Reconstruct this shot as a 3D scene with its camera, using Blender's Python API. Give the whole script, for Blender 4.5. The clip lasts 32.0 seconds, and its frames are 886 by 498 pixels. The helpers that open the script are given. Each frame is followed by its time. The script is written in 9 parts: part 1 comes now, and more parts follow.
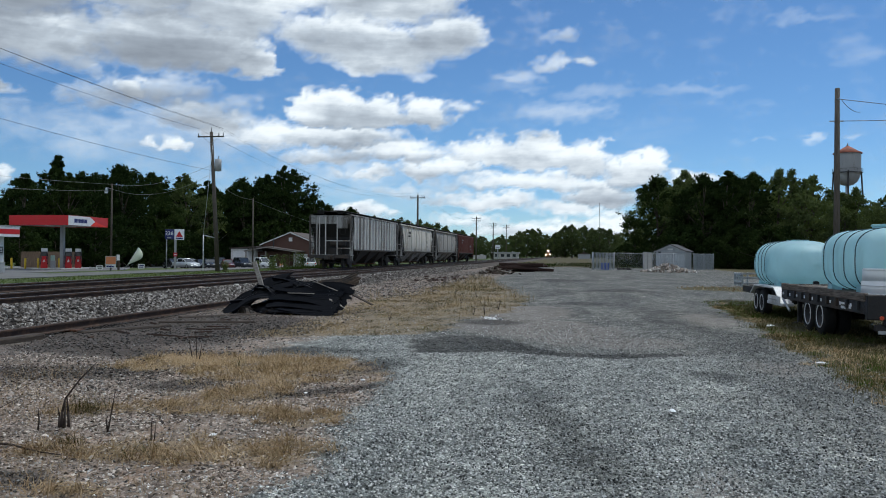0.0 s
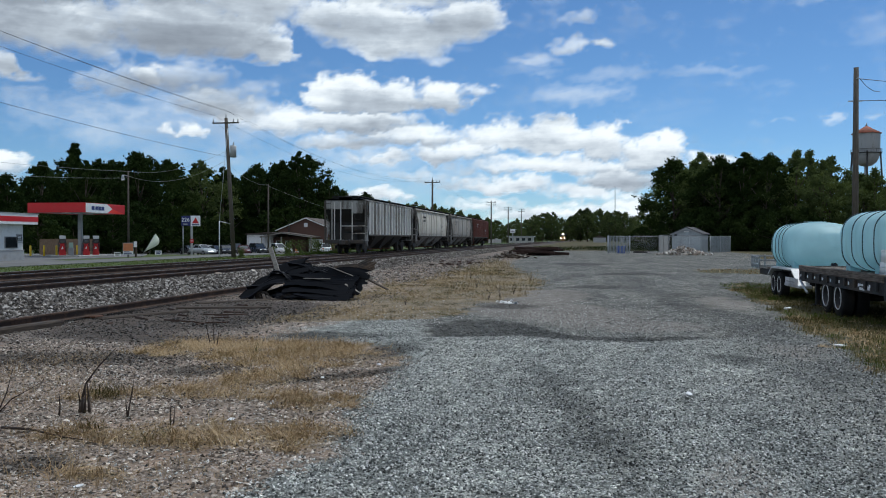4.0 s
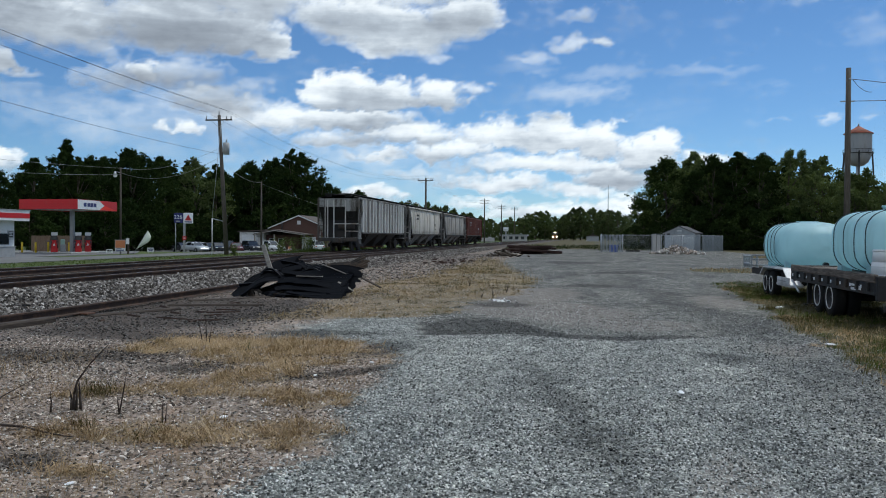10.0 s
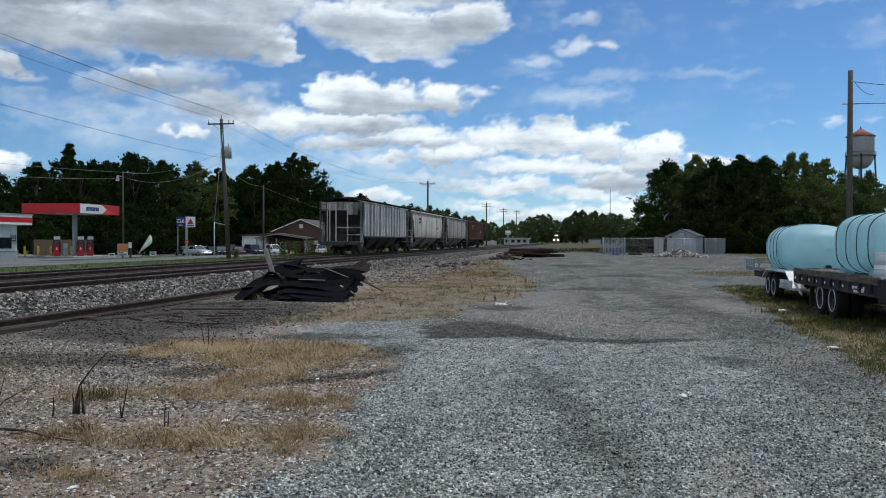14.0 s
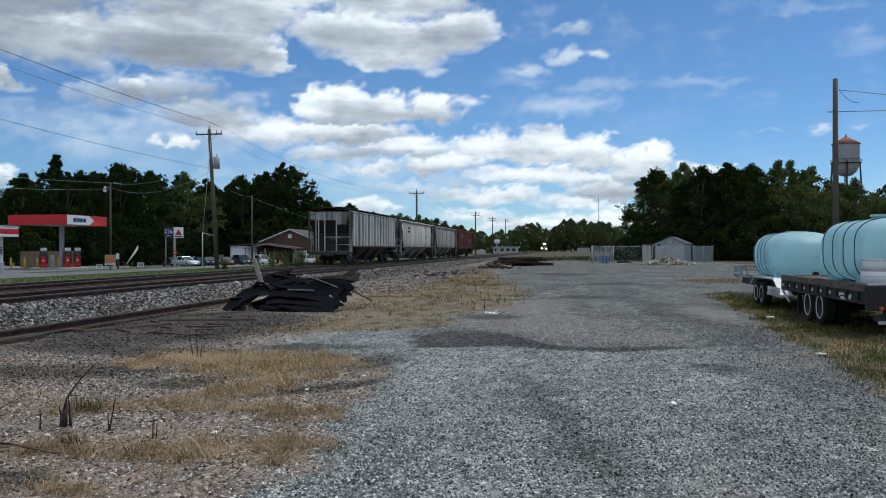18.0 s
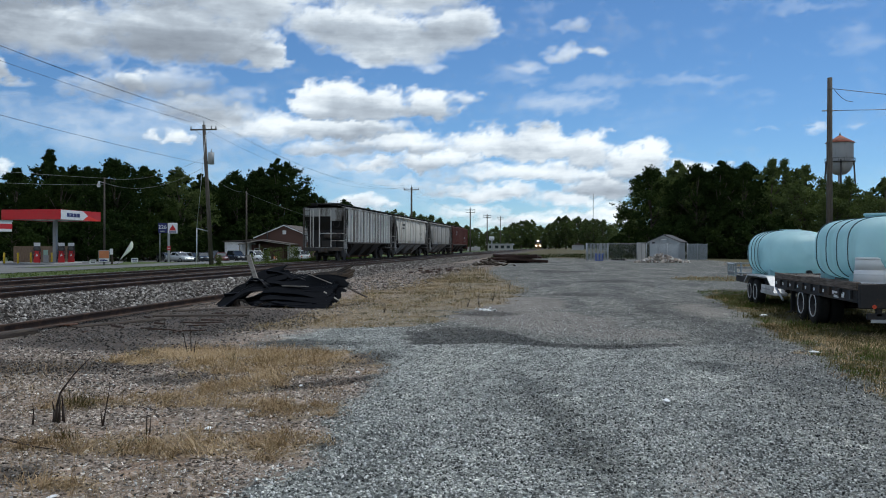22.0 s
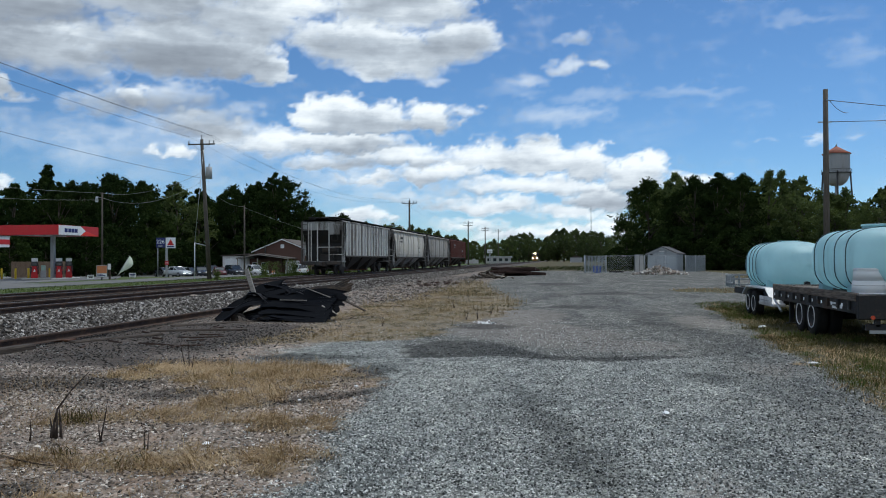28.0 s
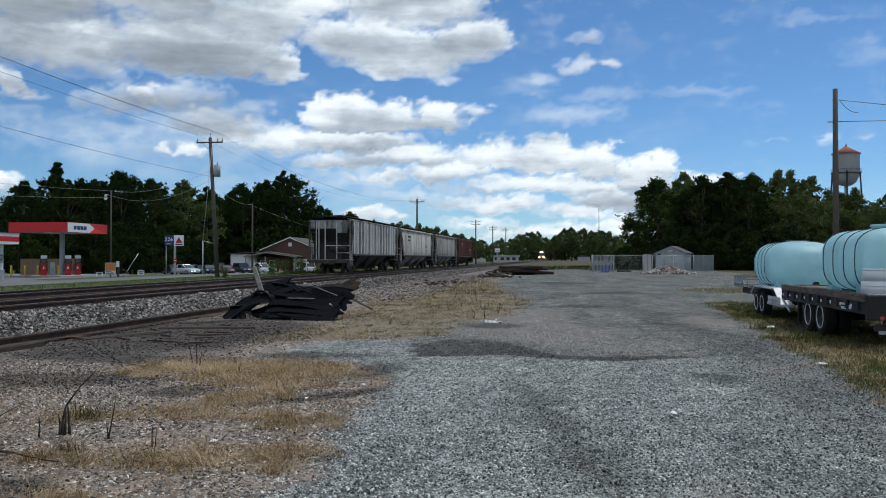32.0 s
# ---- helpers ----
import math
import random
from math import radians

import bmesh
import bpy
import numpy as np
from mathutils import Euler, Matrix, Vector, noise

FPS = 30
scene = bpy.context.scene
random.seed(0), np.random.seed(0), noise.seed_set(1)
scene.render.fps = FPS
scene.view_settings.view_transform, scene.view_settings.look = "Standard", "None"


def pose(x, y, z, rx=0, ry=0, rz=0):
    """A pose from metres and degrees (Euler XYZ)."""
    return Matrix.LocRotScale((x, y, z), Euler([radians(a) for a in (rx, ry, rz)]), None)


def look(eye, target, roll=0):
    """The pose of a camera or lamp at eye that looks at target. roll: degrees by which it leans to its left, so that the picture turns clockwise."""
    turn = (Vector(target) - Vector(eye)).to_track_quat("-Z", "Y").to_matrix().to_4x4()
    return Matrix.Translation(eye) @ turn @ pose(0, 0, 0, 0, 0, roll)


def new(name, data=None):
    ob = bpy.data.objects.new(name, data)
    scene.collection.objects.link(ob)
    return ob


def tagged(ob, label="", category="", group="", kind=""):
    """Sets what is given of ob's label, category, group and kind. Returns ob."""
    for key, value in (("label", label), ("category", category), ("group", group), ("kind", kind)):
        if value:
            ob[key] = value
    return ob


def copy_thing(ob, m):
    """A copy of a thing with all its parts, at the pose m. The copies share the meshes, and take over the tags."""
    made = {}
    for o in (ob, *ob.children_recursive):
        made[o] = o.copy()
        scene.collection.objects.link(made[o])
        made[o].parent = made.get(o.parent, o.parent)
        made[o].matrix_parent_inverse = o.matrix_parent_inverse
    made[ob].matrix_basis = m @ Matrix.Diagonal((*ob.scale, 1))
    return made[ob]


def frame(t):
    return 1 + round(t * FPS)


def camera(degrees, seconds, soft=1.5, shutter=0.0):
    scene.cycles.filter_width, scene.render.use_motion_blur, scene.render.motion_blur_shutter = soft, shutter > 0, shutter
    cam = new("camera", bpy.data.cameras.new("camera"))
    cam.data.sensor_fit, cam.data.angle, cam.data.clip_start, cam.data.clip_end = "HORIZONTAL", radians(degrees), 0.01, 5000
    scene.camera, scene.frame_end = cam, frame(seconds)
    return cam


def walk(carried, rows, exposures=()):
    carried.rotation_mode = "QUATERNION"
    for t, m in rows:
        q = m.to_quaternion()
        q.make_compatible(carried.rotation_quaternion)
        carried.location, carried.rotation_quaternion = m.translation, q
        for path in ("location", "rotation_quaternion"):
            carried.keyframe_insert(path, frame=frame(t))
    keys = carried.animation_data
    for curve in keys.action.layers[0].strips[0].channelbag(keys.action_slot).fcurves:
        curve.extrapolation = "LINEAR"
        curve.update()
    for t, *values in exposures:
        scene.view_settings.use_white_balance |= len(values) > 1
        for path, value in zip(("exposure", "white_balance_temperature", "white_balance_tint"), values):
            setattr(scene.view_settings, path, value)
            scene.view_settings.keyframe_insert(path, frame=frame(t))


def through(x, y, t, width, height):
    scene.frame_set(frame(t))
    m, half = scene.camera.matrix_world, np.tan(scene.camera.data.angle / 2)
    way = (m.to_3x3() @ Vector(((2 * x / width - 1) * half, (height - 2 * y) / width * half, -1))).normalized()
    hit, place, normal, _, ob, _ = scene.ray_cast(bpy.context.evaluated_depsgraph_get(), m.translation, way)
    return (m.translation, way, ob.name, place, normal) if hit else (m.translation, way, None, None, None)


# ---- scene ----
# ------------------------------------------------------------------ camera
PATH = [
    (0.0, 90.393, -0.477, 8.627), (0.5, 90.561, -0.54, 8.432), (1.0, 90.288, -0.53, 8.795), (1.5, 89.905, -0.301, 8.808),
    (2.0, 89.765, -0.154, 8.925), (2.5, 89.728, -0.01, 9.274), (3.0, 89.475, 0.083, 9.635), (3.5, 89.323, -0.032, 9.686),
    (5.5, 89.342, -0.062, 9.422), (6.0, 89.443, -0.103, 9.175), (6.5, 89.435, -0.133, 9.121), (7.0, 89.561, -0.194, 9.064),
    (7.5, 89.532, -0.161, 9.022), (8.0, 89.514, -0.206, 9.111), (8.5, 89.516, -0.297, 9.074), (9.0, 89.495, -0.349, 8.898),
    (9.5, 89.439, -0.315, 8.881), (10.0, 89.197, -0.278, 9.192), (10.5, 88.716, -0.268, 9.478), (11.0, 88.627, -0.172, 9.44),
    (11.5, 88.885, -0.094, 9.305), (12.0, 88.855, -0.025, 9.459), (12.5, 88.748, 0.017, 9.695), (13.0, 88.877, -0.0, 9.787),
    (13.5, 89.072, -0.036, 9.757), (14.0, 89.429, -0.181, 9.334), (14.5, 89.866, 0.501, 9.021), (16.5, 90.16, 0.692, 9.615),
    (17.0, 90.031, 0.199, 9.012), (17.5, 90.073, 0.192, 8.843), (18.0, 90.058, 0.162, 8.589), (18.5, 90.112, -0.031, 8.341),
    (19.0, 90.173, -0.219, 8.201), (19.5, 90.13, -0.085, 8.378), (20.0, 90.119, 0.105, 8.494), (20.5, 89.995, 0.193, 8.544),
    (21.0, 89.796, 0.199, 8.582), (21.5, 89.959, 0.08, 8.341), (22.0, 89.836, -0.094, 8.223), (22.5, 89.728, -0.29, 8.063),
    (23.0, 89.666, -0.384, 8.013), (23.5, 89.813, -0.305, 7.71), (24.0, 90.011, -0.109, 7.617), (24.5, 90.228, 0.032, 7.655),
    (25.0, 90.388, 0.024, 7.598), (25.5, 90.356, 0.147, 7.586), (27.5, 90.462, 0.427, 8.004), (28.0, 90.735, 0.232, 8.095),
    (28.5, 90.753, 0.176, 8.059), (29.0, 90.743, 0.189, 8.063), (29.5, 90.813, 0.14, 8.247), (30.0, 90.834, 0.015, 8.268),
    (30.5, 90.892, 0.015, 8.269), (31.0, 90.876, 0.149, 8.189), (31.5, 90.764, 0.25, 8.378), (32.0, 90.652, 0.005, 8.606),
]
cam = camera(55.82, 32.0, 1.0)
EYE = (0.0, 0.0, 1.6)
walk(cam, [(t, pose(*EYE, rx, ry, rz)) for t, rx, ry, rz in PATH], [(0, 0.0, 6000, 5), (32, 0.0, 6000, 5)])

# ------------------------------------------------------------------ sky and sun
SUN_AZ, SUN_EL = 34.0, 58.0        # degrees clockwise from +y, and above the horizon
world = bpy.data.worlds.new("sky")
scene.world = world
world.use_nodes = True
wn = world.node_tree.nodes
sky = wn.new("ShaderNodeTexSky")
sky.sky_type, sky.sun_disc = "NISHITA", False
sky.sun_elevation, sky.sun_rotation = radians(SUN_EL), radians(SUN_AZ)
sky.air_density, sky.dust_density, sky.ozone_density, sky.altitude = 1.0, 0.0, 6.0, 1500.0
wl = world.node_tree.links
SKY = 0.088
# unseen broken cloud, like that ahead, added overhead and behind as fill light
wco = wn.new("ShaderNodeTexCoord")
wsep = wn.new("ShaderNodeSeparateXYZ")
wl.new(wco.outputs["Generated"], wsep.inputs[0])
wnoise = wn.new("ShaderNodeTexNoise")
wnoise.inputs["Scale"].default_value, wnoise.inputs["Detail"].default_value = 2.6, 7.0
wl.new(wco.outputs["Generated"], wnoise.inputs["Vector"])
wcov = wn.new("ShaderNodeMapRange")
wcov.interpolation_type = "SMOOTHSTEP"
wcov.inputs[1].default_value, wcov.inputs[2].default_value = 0.4, 0.56
wl.new(wnoise.outputs[0], wcov.inputs[0])
wup = wn.new("ShaderNodeMapRange")
wup.inputs[1].default_value, wup.inputs[2].default_value = 0.2, 0.4
wback = wn.new("ShaderNodeMath")          # added cloud reaches lower behind, to brighten faces turned to the camera
wback.operation = "MULTIPLY_ADD"
wl.new(wsep.outputs[1], wback.inputs[0])
wback.inputs[1].default_value = -0.45
wl.new(wsep.outputs[2], wback.inputs[2])
wl.new(wback.outputs[0], wup.inputs[0])
wmul = wn.new("ShaderNodeMath")
wmul.operation = "MULTIPLY"
wl.new(wcov.outputs[0], wmul.inputs[0])
wl.new(wup.outputs[0], wmul.inputs[1])
wmix = wn.new("ShaderNodeMix")
wmix.data_type = "RGBA"
wmix.inputs[7].default_value = (0.85 / SKY, 0.87 / SKY, 0.9 / SKY, 1)
wl.new(wmul.outputs[0], wmix.inputs[0])
wtint = wn.new("ShaderNodeMix")           # clear, dry summer air: a deep blue
wtint.data_type, wtint.blend_type = "RGBA", "MULTIPLY"
wtint.inputs[0].default_value = 1.0
wtint.inputs[7].default_value = (0.885, 0.975, 1.03, 1)
wl.new(sky.outputs[0], wtint.inputs[6])
wl.new(wtint.outputs[2], wmix.inputs[6])
wl.new(wmix.outputs[2], wn["Background"].inputs[0])
wn["Background"].inputs[1].default_value = SKY
sun_data = bpy.data.lights.new("sun", "SUN")
sun_data.energy, sun_data.angle, sun_data.color = 2.3, radians(4), (1.0, 0.95, 0.87)
sun = new("sun", sun_data)
se, sa = radians(SUN_EL), radians(SUN_AZ)
to_sun = Vector((math.sin(sa) * math.cos(se), math.cos(sa) * math.cos(se), math.sin(se)))
sun.matrix_world = look(tuple(to_sun * 100), (0, 0, 0))
scene.view_settings.exposure = 0.0


# ------------------------------------------------------------------ materials
class Nodes:
    """A small wrapper to write node materials briefly."""

    def __init__(self, name):
        self.mat = bpy.data.materials.new(name)
        self.mat.use_nodes = True
        self.tree = self.mat.node_tree
        self.bsdf = self.tree.nodes["Principled BSDF"]
        self.out = self.tree.nodes["Material Output"]

    def add(self, kind, **props):
        n = self.tree.nodes.new(kind)
        for k, v in props.items():
            setattr(n, k, v)
        return n

    def link(self, a, b):
        self.tree.links.new(a, b)

    def put(self, socket, value):
        if hasattr(value, "is_output"):
            self.link(value, socket)
        else:
            socket.default_value = value

    def coords(self, scale=(1, 1, 1), which="Object"):
        tc = self.add("ShaderNodeTexCoord")
        mp = self.add("ShaderNodeMapping")
        mp.inputs["Scale"].default_value = scale
        self.link(tc.outputs[which], mp.inputs[0])
        return mp.outputs[0]

    def world_xyz(self, scale=(1, 1, 1)):
        g = self.add("ShaderNodeNewGeometry")
        mp = self.add("ShaderNodeMapping")
        mp.inputs["Scale"].default_value = scale
        self.link(g.outputs["Position"], mp.inputs[0])
        return mp.outputs[0]

    def noise(self, vec, scale, detail=5.0, rough=0.55):
        n = self.add("ShaderNodeTexNoise")
        self.link(vec, n.inputs["Vector"])
        n.inputs["Scale"].default_value = scale
        n.inputs["Detail"].default_value = detail
        n.inputs["Roughness"].default_value = rough
        return n.outputs[0]

    def voronoi(self, vec, scale, feature="F1", out=0):
        n = self.add("ShaderNodeTexVoronoi", feature=feature)
        self.link(vec, n.inputs["Vector"])
        n.inputs["Scale"].default_value = scale
        return n.outputs[out]

    def ramp(self, fac, stops):
        n = self.add("ShaderNodeValToRGB")
        self.link(fac, n.inputs[0])
        e = n.color_ramp.elements
        while len(e) < len(stops):
            e.new(0.5)
        for el, (p, c) in zip(e, stops):
            el.position = p
            el.color = (*c, 1) if isinstance(c, tuple) else (c, c, c, 1)
        return n.outputs[0]

    def mix(self, fac, a, b, mode="MIX"):
        n = self.add("ShaderNodeMix", data_type="RGBA", blend_type=mode)
        for s, v in ((n.inputs[0], fac), (n.inputs[6], a), (n.inputs[7], b)):
            if isinstance(v, tuple):
                v = (*v, 1)
            self.put(s, v)
        return n.outputs[2]

    def math(self, op, a, b=0.0, clamp=False):
        n = self.add("ShaderNodeMath", operation=op, use_clamp=clamp)
        self.put(n.inputs[0], a)
        self.put(n.inputs[1], b)
        return n.outputs[0]

    def remap(self, v, a, b, c=0.0, d=1.0, smooth=True):
        n = self.add("ShaderNodeMapRange", interpolation_type="SMOOTHSTEP" if smooth else "LINEAR")
        self.link(v, n.inputs[0])
        for i, x in enumerate((a, b, c, d)):
            n.inputs[i + 1].default_value = x
        return n.outputs[0]

    def attr(self, name):
        return self.add("ShaderNodeAttribute", attribute_name=name).outputs["Fac"]

    def random(self):
        return self.add("ShaderNodeObjectInfo").outputs["Random"]

    def island(self):
        return self.add("ShaderNodeNewGeometry").outputs["Random Per Island"]

    def bump(self, height, strength, distance=0.02):
        n = self.add("ShaderNodeBump")
        n.inputs["Strength"].default_value = strength
        n.inputs["Distance"].default_value = distance
        self.link(height, n.inputs["Height"])
        self.link(n.outputs[0], self.bsdf.inputs["Normal"])

    def finish(self, color, rough=0.7, metal=0.0, spec=0.4):
        b = self.bsdf
        if isinstance(color, tuple):
            color = (*color, 1)
        self.put(b.inputs["Base Color"], color)
        self.put(b.inputs["Roughness"], rough)
        self.put(b.inputs["Metallic"], metal)
        b.inputs["Specular IOR Level"].default_value = spec
        return self.mat


def dark_of(c, k):
    return tuple(v * k for v in c)


def plain(name, color, rough=0.6, metal=0.0, wear=0.25, scale=3.0, spec=0.4, dirt=(0.12, 0.1, 0.08), streak=False, bump=0.15):
    """Paint, plastic or metal with grain, soft stains and a little dirt."""
    n = Nodes(name)
    v = n.coords((1, 1, 0.18) if streak else (1, 1, 1))
    big = n.noise(v, scale * 0.5, 6)
    fine = n.noise(n.coords(), scale * 9, 4)
    c = n.mix(n.remap(fine, 0.3, 0.75), dark_of(color, 0.86), dark_of(color, 1.08))
    c = n.mix(n.math("MULTIPLY", n.remap(big, 0.48, 0.8), wear), c, dirt)
    if bump:
        n.bump(fine, bump, 0.01)
    return n.finish(c, n.remap(big, 0.2, 0.8, max(rough - 0.12, 0.03), min(rough + 0.15, 1.0), False), metal, spec)


def rusty(name, base, rust, amount=0.5, rough=0.7, metal=0.2, scale=1.5, streak=True):
    """Painted steel that rusts in streaks and patches."""
    n = Nodes(name)
    v = n.coords((1, 1, 0.14) if streak else (1, 1, 1))
    a = n.noise(v, scale, 8, 0.65)
    b = n.noise(n.coords(), scale * 12, 5)
    m = n.remap(n.math("ADD", a, n.math("MULTIPLY", n.math("SUBTRACT", b, 0.5), 0.35)), 0.62 - amount * 0.3, 0.72 - amount * 0.2)
    rc = n.mix(b, dark_of(rust, 0.55), dark_of(rust, 1.25))
    bc = n.mix(n.noise(v, scale * 3, 6), dark_of(base, 0.72), dark_of(base, 1.15))
    n.bump(n.math("ADD", b, m), 0.25, 0.008)
    return n.finish(n.mix(m, bc, rc), n.remap(b, 0.2, 0.8, rough - 0.1, min(1, rough + 0.2), False), metal)


def stone_mat(name, colors, scale=6.0):
    """Broken stone: each piece in a shade of its own."""
    n = Nodes(name)
    r = n.island()
    c = n.ramp(r, [(i / (len(colors) - 1), c) for i, c in enumerate(colors)])
    g = n.noise(n.coords(), scale * 8, 5)
    c = n.mix(n.remap(g, 0.3, 0.8), n.mix(1.0, c, (0.7, 0.7, 0.7), "MULTIPLY"), c)
    # stones are darker where wet, and towards the lot's right
    c = n.mix(n.attr("damp"), c, n.mix(1.0, c, (0.34, 0.35, 0.36), "MULTIPLY"))
    n.bump(g, 0.4, 0.01)
    return n.finish(c, 0.9, 0, 0.25)


def leaf_mat(name, c0, c1, c2, through=0.25):
    n = Nodes(name)
    r = n.island()
    o = n.random()
    big = n.noise(n.world_xyz(), 0.22, 3)
    c = n.mix(n.remap(n.math("ADD", n.math("MULTIPLY", r, 0.3), n.math("MULTIPLY", big, 0.8)), 0.25, 0.85), c0, c1)
    c = n.mix(n.math("MULTIPLY", n.remap(r, 0.7, 1.0), 0.5), c, c2)
    c = n.mix(n.math("MULTIPLY", o, 0.35), c, dark_of(c0, 0.7))
    n.finish(c, 0.9, 0, 0.03)
    t = n.add("ShaderNodeBsdfTranslucent")
    n.link(n.mix(1.0, c, (1.0, 1.1, 0.45), "MULTIPLY"), t.inputs[0])
    m = n.add("ShaderNodeMixShader")
    m.inputs[0].default_value = through
    n.link(n.bsdf.outputs[0], m.inputs[1])
    n.link(t.outputs[0], m.inputs[2])
    n.link(m.outputs[0], n.out.inputs[0])
    return n.mat


def wood_mat(name, c0, c1, scale=4.0, axis=2):
    n = Nodes(name)
    s = [9.0, 9.0, 9.0]
    s[axis] = 0.7
    g = n.noise(n.coords(tuple(s)), scale, 7, 0.6)
    k = n.noise(n.coords(), 1.3, 4)
    c = n.mix(n.remap(g, 0.3, 0.75), c0, c1)
    c = n.mix(n.math("MULTIPLY", n.remap(k, 0.5, 0.8), 0.4), c, dark_of(c0, 0.5))
    n.bump(g, 0.35, 0.006)
    return n.finish(c, 0.85, 0, 0.25)


def glow_mat(name, color, strength):
    n = Nodes(name)
    n.finish(color, 0.3)
    n.bsdf.inputs["Emission Color"].default_value = (*color, 1)
    n.bsdf.inputs["Emission Strength"].default_value = strength
    return n.mat


def glass_mat(name, color=(0.02, 0.025, 0.03)):
    n = Nodes(name)
    g = n.noise(n.coords(), 2.0, 3)
    n.bump(g, 0.05, 0.01)
    return n.finish(color, n.remap(g, 0.2, 0.8, 0.03, 0.12, False), 0.0, 0.8)


def poly_mat(name, color, through, rough=0.4):
    """Thin moulded poly that lets some daylight through."""
    n = Nodes(name)
    c = n.mix(n.noise(n.coords(), 1.3, 4), dark_of(color, 0.93), dark_of(color, 1.05))
    n.finish(c, rough)
    t = n.add("ShaderNodeBsdfTranslucent")
    n.link(c, t.inputs[0])
    m = n.add("ShaderNodeMixShader")
    m.inputs[0].default_value = through
    n.link(n.bsdf.outputs[0], m.inputs[1])
    n.link(t.outputs[0], m.inputs[2])
    n.link(m.outputs[0], n.out.inputs[0])
    return n.mat


M = {}
M["white_paint"] = plain("white_paint", (0.74, 0.75, 0.76), 0.5, wear=0.3)
M["white_plastic"] = plain("white_plastic", (0.8, 0.82, 0.86), 0.35, wear=0.12)
M["red_paint"] = plain("red_paint", (0.5, 0.012, 0.016), 0.4, wear=0.15)
M["bright_red"] = plain("bright_red", (0.75, 0.03, 0.01), 0.4, wear=0.1)
M["blue_paint"] = plain("blue_paint", (0.012, 0.02, 0.13), 0.4, wear=0.1)
M["yellow_paint"] = plain("yellow_paint", (0.7, 0.48, 0.02), 0.5, wear=0.2)
M["grey_paint"] = plain("grey_paint", (0.33, 0.34, 0.35), 0.55, wear=0.35)
M["dark_paint"] = plain("dark_paint", (0.03, 0.03, 0.033), 0.5, wear=0.3)
M["black_plastic"] = plain("black_plastic", (0.01, 0.011, 0.014), 0.45, wear=0.15, spec=0.25, dirt=(0.06, 0.055, 0.05))
M["rubber"] = plain("rubber", (0.013, 0.013, 0.013), 0.85, wear=0.25, spec=0.15, dirt=(0.13, 0.11, 0.09))
M["galvanised"] = plain("galvanised", (0.42, 0.44, 0.46), 0.45, 0.7, wear=0.2)
M["steel"] = plain("steel", (0.35, 0.34, 0.33), 0.35, 0.9, wear=0.3)
M["rust"] = rusty("rust", (0.09, 0.045, 0.03), (0.12, 0.055, 0.03), 0.6, 0.85, 0.1, 3.0, False)
M["old_rail"] = rusty("old_rail", (0.045, 0.028, 0.021), (0.085, 0.047, 0.031), 0.5, 0.85, 0.1, 3.0, False)
M["railhead"] = plain("railhead", (0.25, 0.225, 0.205), 0.5, 0.9, wear=0.3)
M["pole_wood"] = wood_mat("pole_wood", (0.06, 0.052, 0.043), (0.13, 0.112, 0.094))
M["tie_wood"] = wood_mat("tie_wood", (0.028, 0.021, 0.017), (0.08, 0.062, 0.049), axis=0)
M["bark"] = wood_mat("bark", (0.05, 0.04, 0.03), (0.13, 0.105, 0.085))
M["wire"] = plain("wire", (0.07, 0.07, 0.075), 0.6, wear=0)
M["cable"] = plain("cable", (0.3, 0.31, 0.31), 0.6, wear=0)
M["glass_dark"] = glass_mat("glass_dark")


